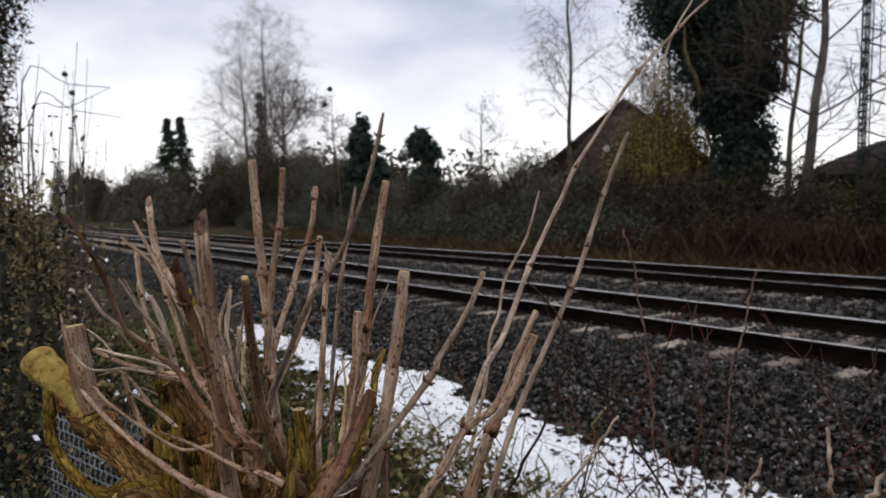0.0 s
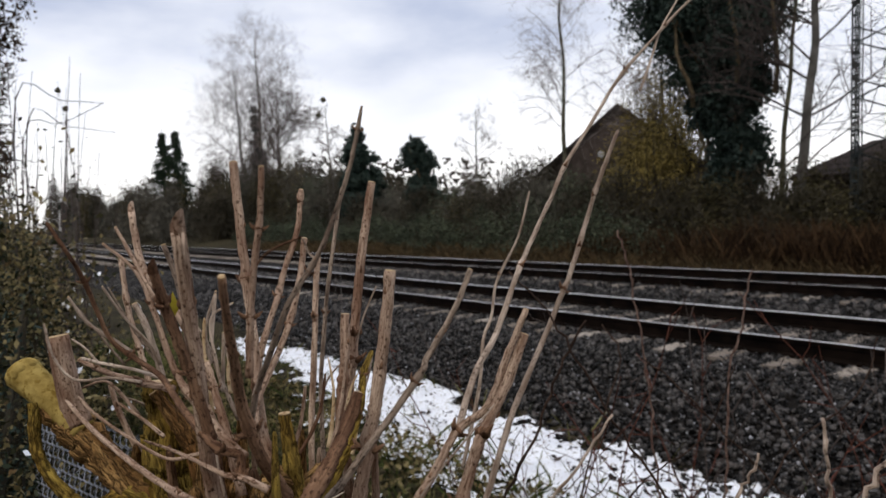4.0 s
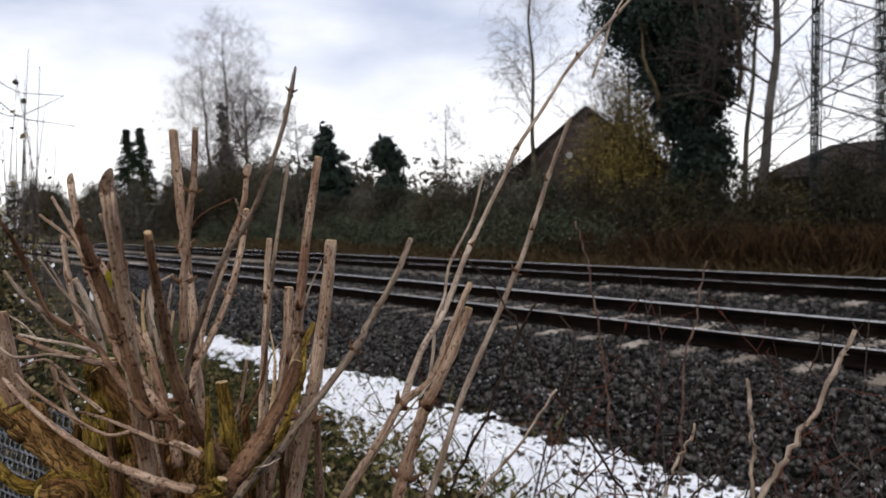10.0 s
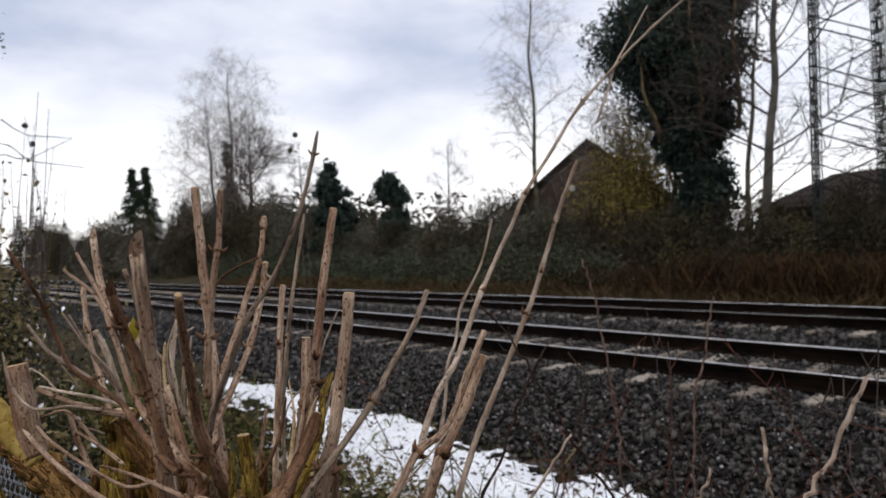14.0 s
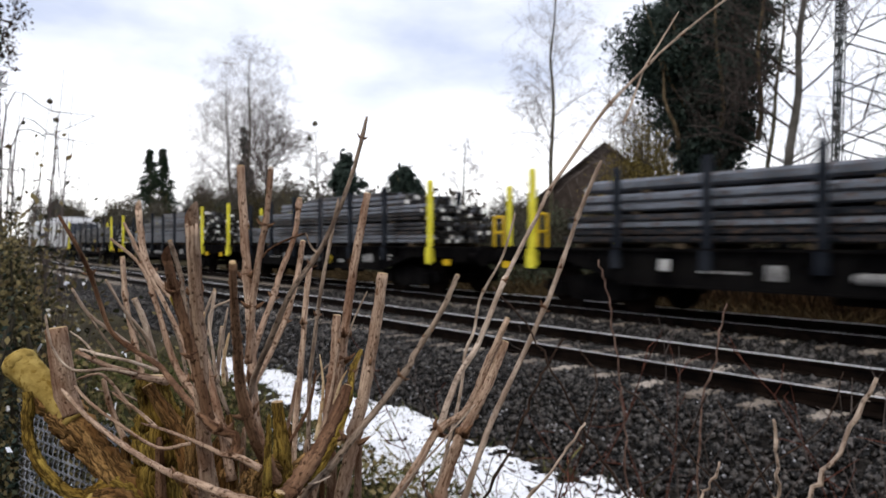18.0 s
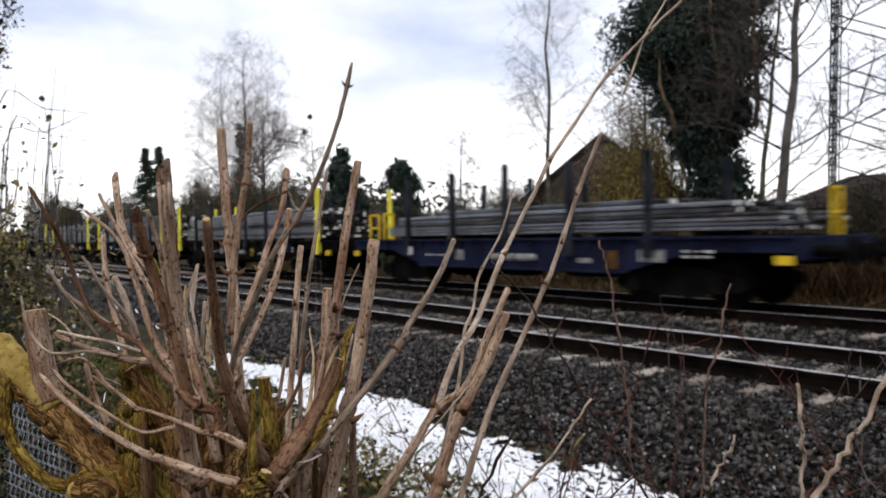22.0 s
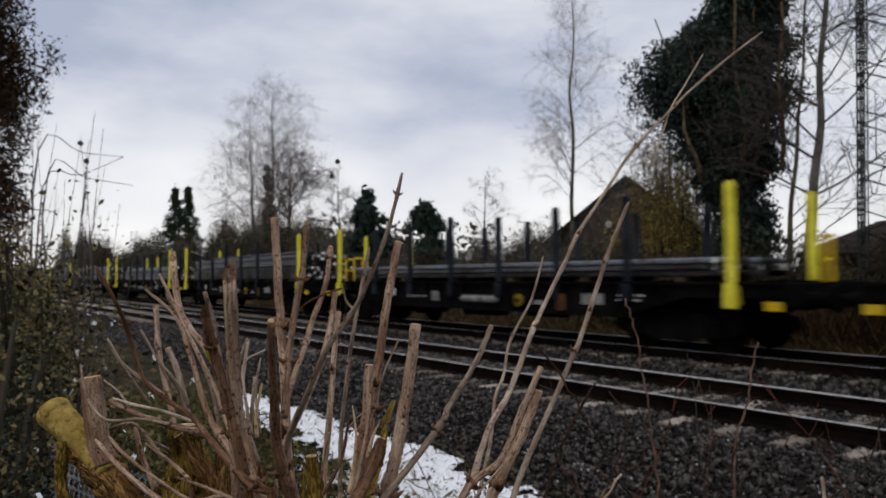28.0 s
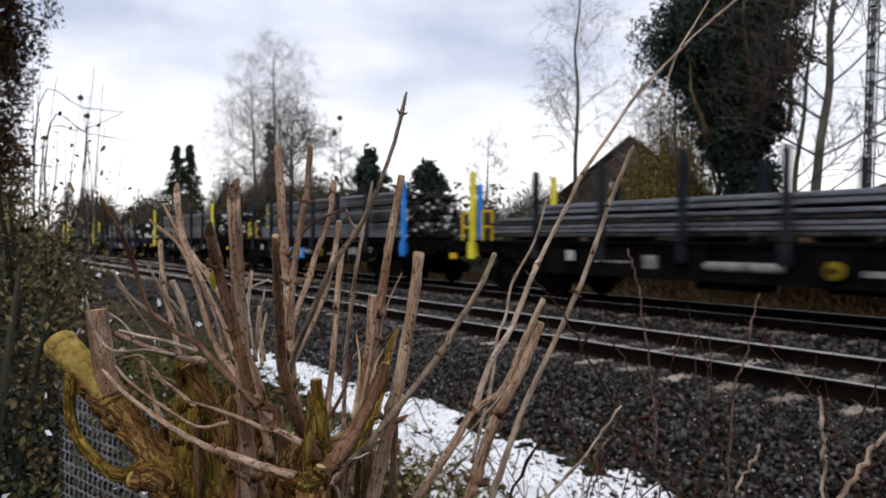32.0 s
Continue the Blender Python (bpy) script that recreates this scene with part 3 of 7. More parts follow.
# rails
for ty, who in ((NEAR_Y, "near"), (FAR_Y, "far")):
    track = thing("railway_track", (0, ty, 0), "steel rails on concrete sleepers in dark ballast" if who == "near" else "second parallel track of rusty-sided rails on sleepers", "railway track", "parallel tracks")
    profile = [(-0.075, -0.172), (0.075, -0.172), (0.075, -0.160), (0.012, -0.140), (0.010, -0.045), (0.036, -0.032), (0.036, -0.006), (0.028, -0.001), (-0.028, -0.001), (-0.036, -0.006), (-0.036, -0.032), (-0.010, -0.045), (-0.012, -0.140), (-0.075, -0.160)]
    for side in (-1, 1):
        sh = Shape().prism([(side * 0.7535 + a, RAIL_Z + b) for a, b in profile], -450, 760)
        rail = part("rail", sh, RUST, track, "steel rail with rusty sides darkened as in shade")
        band = 0.029 if side > 0 else (0.016 if who == "near" else 0.005)  # half width of the pale strip: narrower on near-side rails, least on the far track
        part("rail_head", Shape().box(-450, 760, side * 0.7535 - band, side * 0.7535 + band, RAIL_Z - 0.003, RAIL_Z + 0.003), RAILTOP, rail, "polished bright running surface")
    s = Shape()
    s.add([(x, y, z) for y, hz in ((-1.3, 0.0), (-0.62, 0.0), (-0.35, -0.004), (0.35, -0.004), (0.62, 0.0), (1.3, 0.0)) for x, z in ((-0.13, 0.2), (-0.10, 0.385 + hz), (0.10, 0.385 + hz), (0.13, 0.2))],
          [(4 * i + a, 4 * i + b, 4 * i + 4 + b, 4 * i + 4 + a) for i in range(5) for a, b in ((0, 1), (1, 2), (2, 3))] + [(3, 2, 1, 0), (20, 21, 22, 23)])
    sm = s.mesh("sleeper", CONCRETE)
    clips = []
    for side in (-1, 1):
        for d in (-1, 1):
            cl = Shape()
            cl.box(-0.05, 0.05, side * 0.7535 + d * 0.10 - 0.03, side * 0.7535 + d * 0.10 + 0.03, 0.38, 0.415, 0)
            cl.tube([(-0.03, side * 0.7535 + d * 0.10, 0.40), (0, side * 0.7535 + d * 0.12, 0.43), (0.03, side * 0.7535 + d * 0.10, 0.40)], 0.009, 5)
            clips.append(cl.mesh("rail_clip", RUST))
    for i in range(-6, 62):
        sl = part("sleeper", sm, None, track, at=(SLEEPER_X0 - 0.6 * i, 0, float(RNG.uniform(-0.004, 0.004))))
        if i < 20:
            for cm in clips:
                part("rail_clip", cm, None, sl)
    far = Shape()
    for i in list(range(62, 300)) + list(range(-150, -6)):
        far.box(SLEEPER_X0 - 0.6 * i - 0.12, SLEEPER_X0 - 0.6 * i + 0.12, -1.3, 1.3, 0.25, 0.385)
    tagged(part("sleeper_row", far, CONCRETE, track), kind="stuff")

# ---- thin snow along the foot of the ballast ----
def snow_keep(x, y):
    n = noise.noise(Vector((x * 0.7, y * 1.1, 3.0))) * 0.40 + noise.noise(Vector((x * 2.7, y * 4.2, 1.0))) * 0.55 + noise.noise(Vector((x * 9, y * 13, 5.0))) * 0.45
    top = 4.42 + 0.06 * math.sin(x * 2.0) + 0.05 * math.sin(x * 5.3)
    foot_y = float(np.interp(x, (-10, -8, -6, -4.8, -3.4, -2), (3.45, 3.2, 3.0, 2.75, 2.6, 2.6)))
    edge = min((top - y) * 2.4, (y - foot_y) * 0.85)
    return edge + n > 0.30 + 1.3 * max(0.0, min(1.0, (-10.0 - x) / 2.5))


gx, gy = np.concatenate([np.arange(-30, -9, 0.07), np.arange(-9, 0.6, 0.03)]), np.arange(2.3, 4.7, 0.03)
tagged(sheet("snow_patch", gx, gy, lambda x, y: soil_height(x, np.minimum(y, 4.4)) + 0.035 + 0.012 * np.sin(x * 23) * np.cos(y * 19), SNOW, snow_keep, 0.012), "thin patchy snow lying along the foot of the ballast", "snow", kind="stuff")

# grass, herbs and litter on the near side
foot = np.stack([RNG.uniform(-12, 0.3, 9000), RNG.uniform(1.2, 4.5, 9000), np.zeros(9000)], 1)
foot = foot[RNG.random(9000) < np.interp(foot[:, 1], (2.9, 3.9), (1.0, 0.08))]
foot[:, 2] = soil_height(foot[:, 0], foot[:, 1])
tagged(quads("winter_grass", blade_quads(RNG, foot, 0.16, 0.012, 0.7), GRASS), "sparse winter grass and low herbs poking through snow", "grass", kind="stuff")
c = np.stack([RNG.uniform(-9, 0.3, 16000), RNG.uniform(1.0, 3.35, 16000), RNG.uniform(0.08, 0.18, 16000)], 1)
tagged(quads("ground_herbs", leaf_quads(RNG, c, 0.05), HEDGE), "low green and brown leaves covering the ground", "herbs", kind="stuff")
c = np.stack([RNG.uniform(-9, 0.3, 600), RNG.uniform(3.2, 4.5, 600), np.zeros(600)], 1)
c[:, 2] = soil_height(c[:, 0], np.minimum(c[:, 1], 4.4)) + 0.055
tagged(quads("fallen_leaves", leaf_quads(RNG, c, 0.042), TWIG), "brown fallen leaves and stalks on the snow", "fallen leaves", kind="stuff")

# ---- the freight train ----
SPEED = 22.0
TRAIN = []  # (thing, place along the train)


def bogie(wagon, x, gauge_y=0.72):
    """A two-axle bogie with its frame, springs and wheels."""
    s = Shape()
    for side in (-1, 1):
        y = side * 0.98
        s.prism([(x - 1.30, 0.40), (x - 1.15, 0.30), (x - 0.65, 0.30), (x - 0.40, 0.20), (x + 0.40, 0.20), (x + 0.65, 0.30), (x + 1.15, 0.30), (x + 1.30, 0.40), (x + 1.25, 0.58), (x + 0.45, 0.70), (x - 0.45, 0.70), (x - 1.25, 0.58)], y - 0.05, y + 0.05, 0, 1)
        for a in (-0.85, 0.85):
            s.box(x + a - 0.14, x + a + 0.14, y + side * 0.05, y + side * 0.17, 0.28, 0.56)
        for a in (-0.16, 0.0, 0.16):
            s.tube([(x + a, y, 0.30), (x + a, y, 0.66)], 0.065, 8)
    s.box(x - 0.22, x + 0.22, -0.95, 0.95, 0.55, 0.74)
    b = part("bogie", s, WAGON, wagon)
    for a in (-0.85, 0.85):
        for side in (-1, 1):
            w = Shape().wheel(x + a, side * gauge_y, 0.42, 0.42, 0.12, 22).wheel(x + a, side * (gauge_y + 0.03), 0.42, 0.30, 0.10, 16)
            part("wheel", w, RUST, b)
        part("axle", Shape().wheel(x + a, 0, 0.42, 0.08, 1.5, 8), RUST, b)
    return b


def stake_post(y, x, side, h, tall, wide, name, m, wagon, label=""):
    s = Shape()
    s.box(x - wide / 2, x + wide / 2, y - 0.05, y + 0.05, 1.00, 0.95 + h, 0, 0.012)
    s.box(x - wide / 2 - 0.025, x + wide / 2 + 0.025, y - 0.075, y + 0.075, 0.88, 1.22)
    s.prism([(x - wide / 2, 0.95 + h), (x + wide / 2, 0.95 + h), (x + wide * 0.22, 1.02 + h), (x - wide * 0.22, 1.02 + h)], y - 0.04, y + 0.04, 0, 1)
    if tall:
        s.box(x - wide * 0.75, x + wide * 0.75, y + side * 0.05 - 0.03, y + side * 0.05 + 0.03, 0.82, 1.10)
    return part(name, s, m, wagon, label)


def lettering(wagon, x0, x1, z0, z1, y, m=None):
    """Stencilled data on the sill, as plain bars."""
    s = Shape()
    n = max(1, int((z1 - z0) / 0.09))
    for i in range(n):
        z = z0 + (i + 0.25) * (z1 - z0) / n
        x = x0
        while x < x1 - 0.05:
            w = min(float(RNG.uniform(0.04, 0.16)), x1 - x)
            s.box(x, x + w, y - 0.006, y, z, z + 0.04)
            x += w + 0.07
    return part("stencilled_data", s, m or WHITE, wagon, "unreadable white stencilled wagon data", kind="stuff")


def wagon(L, frame, ends, label, panel=False, end_stakes=True):
    """A bogie flat wagon: L is half the distance between the end stakes."""
    w = thing("flat_wagon", (0, 0, 0), label, "freight wagon", "wagons of the train")
    e = L + 0.83
    for side in (-1, 1):
        s = Shape()
        y0, y1 = sorted((side * 1.30, side * 1.22))
        s.prism([(-e, 0.98), (-L + 0.9, 0.98), (-L + 2.2, 0.62), (L - 2.2, 0.62), (L - 0.9, 0.98), (e, 0.98), (e, 1.20), (-e, 1.20)], y0, y1, 0, 1)
        yf0, yf1 = sorted((side * 1.38, side * 1.22))
        s.box(-e, e, yf0, yf1, 1.20, 1.25)
        s.box(-L + 2.2, L - 2.2, yf0, yf1, 0.58, 0.62)
        k = int(2 * L / 0.75)
        for i in range(1, k):
            x = -L + i * 2 * L / k
            s.box(x - 0.015, x + 0.015, *sorted((side * 1.37, side * 1.30)), 0.99, 1.2)
        part("side_sill", s, frame, w)
    part("deck", Shape().box(-e, e, -1.22, 1.22, 1.14, 1.215), TIMBER, w, "worn timber deck")
    s = Shape()
    for y in (-0.35, 0.35):
        s.box(-e, e, y - 0.06, y + 0.06, 0.78, 1.14)
    for x in np.arange(-L + 1, L, 2.0):
        s.box(x - 0.05, x + 0.05, -1.2, 1.2, 0.85, 1.14)
    s.tube([(-L, 0.6, 0.7), (L, 0.6, 0.7)], 0.03, 6)
    s.box(-0.9, 0.3, -0.95, -0.45, 0.42, 0.80, 0, 0.05)
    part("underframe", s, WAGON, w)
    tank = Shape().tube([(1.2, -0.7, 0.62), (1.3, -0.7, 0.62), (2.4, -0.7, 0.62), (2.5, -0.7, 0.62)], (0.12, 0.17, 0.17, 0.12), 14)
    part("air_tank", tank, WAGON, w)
    part("pale_tank", Shape().tube([(-0.5, -1.30, 0.84), (-0.42, -1.30, 0.84), (0.82, -1.30, 0.84), (0.9, -1.30, 0.84)], (0.05, 0.085, 0.085, 0.05), 12), PLATE, w, "pale grey cylinder under the sill")
    if frame is WAGON:
        wheel_ = part("brake_handwheel", Shape().wheel(1.65, -1.40, 0.84, 0.14, 0.05, 18), OCHRE, w, "golden yellow brake wheel")
        part("hub", Shape().wheel(1.65, -1.435, 0.84, 0.05, 0.03, 10), WAGON, wheel_)
    part("lever_box", Shape().box(2.72, 2.98, -1.36, -1.31, 0.66, 1.0, 0, 0.02), RUSTBOX, w, "rust-brown lever box")
    part("load_plate", Shape().box(2.0, 2.35, -1.318, -1.305, 0.76, 0.85), PLATE, w, "pale load table plate")
    part("data_plate", Shape().box(3.42, 3.95, -1.318, -1.305, 0.80, 1.02), PLATE, w, "grey data plate")
    part("number_plate", Shape().box(-1.75, -1.45, -1.318, -1.305, 0.76, 1.0), PLATE, w, "dull grey side plate")
    part("route_plate", Shape().box(-3.6, -3.38, -1.392, -1.38, 0.86, 1.06), WHITE, w, "small white square plate")
    lettering(w, -2.9, -2.0, 0.80, 0.98, -1.302)
    lettering(w, 4.3, 4.9, 0.86, 1.04, -1.302)
    for d in (-1, 1):
        b = part("end_beam", Shape().box(*sorted((d * e, d * (e + 0.10))), -1.3, 1.3, 0.86, 1.24, 0, 0.02), frame, w)
        for side in (-1, 1):
            u = Shape()
            x1 = d * (e + 0.10)
            u.tube([(x1, side * 0.87, 1.0), (x1 + d * 0.30, side * 0.87, 1.0)], 0.09, 12)
            u.tube([(x1 + d * 0.30, side * 0.87, 1.0), (x1 + d * 0.52, side * 0.87, 1.0)], 0.07, 12)
            u.tube([(x1 + d * 0.50, side * 0.87, 1.0), (x1 + d * 0.54, side * 0.87, 1.0)], 0.22, 18)
            part("buffer", u, WAGON, b)
        part("coupling", Shape().box(*sorted((d * (e + 0.1), d * (e + 0.5))), -0.07, 0.07, 0.84, 0.98).tube([(d * (e + 0.42), 0, 0.9), (d * (e + 0.56), 0, 0.55)], 0.03, 6), WAGON, b)
        h = Shape()
        yh = 0.25 * d
        for yy in (yh - 0.16, yh + 0.16):
            h.tube([(d * (e - 0.05), yy, 1.2), (d * (e - 0.05), yy, 2.0)], 0.035, 8)
        for z in (2.0, 1.6):
            h.tube([(d * (e - 0.05), yh - 0.16, z), (d * (e - 0.05), yh + 0.16, z)], 0.035, 8)
        part("end_handrail", h, ORANGE, w, "golden yellow end handrail")
        part("corner_marker", Shape().box(*sorted((d * (e - 0.25), d * (e + 0.02))), -1.42, -1.39, 0.80, 0.94), ORANGE, w, "small yellow corner marker")
        bogie(w, d * (L - 1.35))
    n = 6 if L > 6 else 5
    for side in (-1, 1):
        if end_stakes:
            for x in (-L, L):
                stake_post(side * 1.36, x, side, 1.88, True, 0.15, "end_stake", ends, w, "bright painted end stake")
        for i in range(n):
            x = 1.82 * (i - (n - 1) / 2)
            stake_post(side * 1.32, x, side, 1.72 + 0.06 * ((i * 7) % 3), False, 0.15, "stake", STAKE, w)
    for i in range(n):
        x = -L + (i + 0.5) * 2 * L / n
        part("bolster", Shape().box(x - 0.07, x + 0.07, -1.18, 1.18, 1.215, 1.33), TIMBER, w)
    if panel:
        s = Shape().box(-1.15, 0.35, -1.40, -1.385, 0.62, 0.98)
        p = part("blue_panel", s, BLUE, w, "bright blue side panel with white unreadable writing")
        t = Shape().box(-0.75, 0.25, -1.408, -1.402, 0.84, 0.90).box(-0.75, 0.20, -1.408, -1.402, 0.74, 0.79).box(-1.08, -0.86, -1.408, -1.402, 0.72, 0.90)
        part("writing_bar", t, WHITE, p)
    return w


def bar_load(L, tiers, seed):
    """Steel bars in tiers. tiers: (height, rows of bars, start, end, half width)."""
    r = np.random.default_rng(seed)
    t = thing("steel_bar_stack", (0, 0, 0), "stack of dark steel bars with pale sawn ends on wagon", "steel bars", "loads of the train")
    z = 1.33
    for height, rows, x0, x1, hw in tiers:
        rh = height / rows
        for k in range(rows):
            n = max(3, int(2 * hw / (rh * 1.35)))
            bw = 2 * hw / n
            for i in range(n):
                a, b = x0 + r.uniform(-0.18, 0.18), x1 + r.uniform(-0.22, 0.22)
                y = -hw + i * bw
                o = rh * 0.26
                outl = [(y + o, z + 0.006), (y + bw - o - 0.01, z + 0.006), (y + bw - 0.01, z + o), (y + bw - 0.01, z + rh - o), (y + bw - o - 0.01, z + rh - 0.004), (y + o, z + rh - 0.004), (y, z + rh - o), (y, z + o)]
                v = [(e, p, q) for e in (a, b) for p, q in outl]
                s = Shape()
                s.add(v, [(j, (j + 1) % 8, 8 + (j + 1) % 8, 8 + j) for j in range(8)])
                s.add(v, [tuple(range(7, -1, -1)), tuple(range(8, 16))], 1)
                part("steel_bar", s, (BAR, BAR_END), t)
            z += rh
        if height > 0.3:
            for x in (x0 + 1.6, (x0 + x1) / 2, x1 - 1.6):
                part("spacer", Shape().box(x - 0.05, x + 0.05, -hw, hw, z, z + 0.05), TIMBER, t)
            z += 0.05
    return t


STD = wagon(6.68, WAGON, YELLOW, "black bogie flat wagon with yellow end stakes")
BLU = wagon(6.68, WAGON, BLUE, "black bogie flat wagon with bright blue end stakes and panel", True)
SHORT = wagon(5.35, WAGON_BLUE, YELLOW, "short faded blue flat wagon with dark stakes", False, False)
SHORTY = wagon(5.2, WAGON, YELLOW, "short black flat wagon with yellow end stakes")
LONG_BLUE = wagon(6.68, WAGON_BLUE, YELLOW, "faded dark blue flat wagon with dark stakes", False, False)
part("end_board", Shape().box(-7.3, -5.9, -1.30, -1.22, 1.25, 1.62, 0, 0.02), WAGON_BLUE, LONG_BLUE, "dull blue board at the wagon end")
LOADS = {
    "full": bar_load(6.2, ((0.40, 5, -6.1, 6.2, 1.14), (0.42, 5, -5.8, 5.9, 1.12), (0.36, 4, -5.6, 5.8, 1.08)), 1),
    "bevel": bar_load(6.2, ((0.14, 1, -6.1, 6.4, 1.14), (0.40, 3, -5.9, 5.5, 1.12), (0.34, 2, -5.7, 5.3, 1.10), (0.24, 1, -5.4, 5.0, 1.0)), 9),
    "ledge": bar_load(6.2, ((0.46, 5, -5.0, 5.5, 1.14), (0.46, 5, -4.4, 4.3, 1.12), (0.24, 2, -3.6, 5.0, 0.95)), 10),
    "step": bar_load(6.2, ((0.55, 5, -6.2, 6.2, 1.12), (0.42, 4, -4.4, 6.0, 1.10), (0.26, 2, -2.6, 5.0, 0.9), (0.15, 1, -1.2, 3.6, 0.7)), 2),
    "mid": bar_load(6.2, ((0.44, 5, -6.2, 6.3, 1.14), (0.38, 4, -5.9, 6.1, 1.10), (0.10, 1, -4.6, 5.2, 0.8)), 3),
    "low": bar_load(6.2, ((0.44, 5, -6.2, 6.3, 1.12), (0.22, 2, -5.2, 5.8, 1.0)), 4),
    "half": bar_load(6.2, ((0.46, 3, -4.9, 3.4, 1.12), (0.38, 2, -4.7, 2.7, 1.08)), 8),
    "flat": bar_load(6.2, ((0.34, 3, -6.2, 6.3, 1.12),), 5),
    "short": bar_load(4.8, ((0.30, 4, -4.8, 5.9, 1.12), (0.20, 2, -4.6, 5.2, 1.02), (0.12, 1, -2.9, 3.6, 0.8)), 6),
    "rear": bar_load(6.2, ((0.42, 5, -4.0, 6.2, 1.14), (0.44, 5, -3.9, 6.0, 1.12), (0.36, 4, -3.8, 5.9, 1.08)), 12),
    "box": bar_load(4.8, ((0.58, 5, -4.8, 4.9, 1.12), (0.55, 5, -4.7, 4.7, 1.10)), 7),
}
USED = set()


def couple(proto, load, u_rear, L):
    """Put a wagon and its load into the train: u_rear is where its rear stakes stand."""
    for ob in (proto, load):
        made = ob if ob.name not in USED else copy_thing(ob, Matrix.Identity(4))
        USED.add(ob.name)
        TRAIN.append((made, u_rear - L))


couple(STD, LOADS["mid"], 349.7, 6.68)
couple(STD, LOADS["step"], 365.9, 6.68)
couple(STD, LOADS["step"], 382.3, 6.68)
couple(STD, LOADS["bevel"], 399.2, 6.68)
couple(STD, LOADS["ledge"], 415.5, 6.68)
couple(STD, LOADS["full"], 432.0, 6.68)
couple(STD, LOADS["full"], 448.55, 6.68)
couple(STD, LOADS["mid"], 464.6, 6.68)
couple(SHORT, LOADS["short"], 478.4, 5.35)
couple(STD, LOADS["mid"], 495.0, 6.68)
couple(STD, LOADS["low"], 511.5, 6.68)
couple(STD, LOADS["mid"], 528.0, 6.68)
couple(STD, LOADS["full"], 543.95, 6.68)
couple(STD, LOADS["mid"], 560.8, 6.68)
couple(STD, LOADS["low"], 577.1, 6.68)
couple(STD, LOADS["mid"], 593.4, 6.68)
couple(STD, LOADS["flat"], 609.8, 6.68)
couple(STD, LOADS["low"], 626.0, 6.68)
couple(STD, LOADS["flat"], 642.1, 6.68)
couple(LONG_BLUE, LOADS["half"], 658.4, 6.68)
couple(SHORTY, LOADS["box"], 671.7, 5.2)
couple(BLU, LOADS["rear"], 688.0, 6.68)
couple(STD, LOADS["low"], 704.4, 6.68)
couple(STD, LOADS["mid"], 720.7, 6.68)
couple(STD, LOADS["full"], 737.0, 6.68)
couple(STD, LOADS["mid"], 753.3, 6.68)


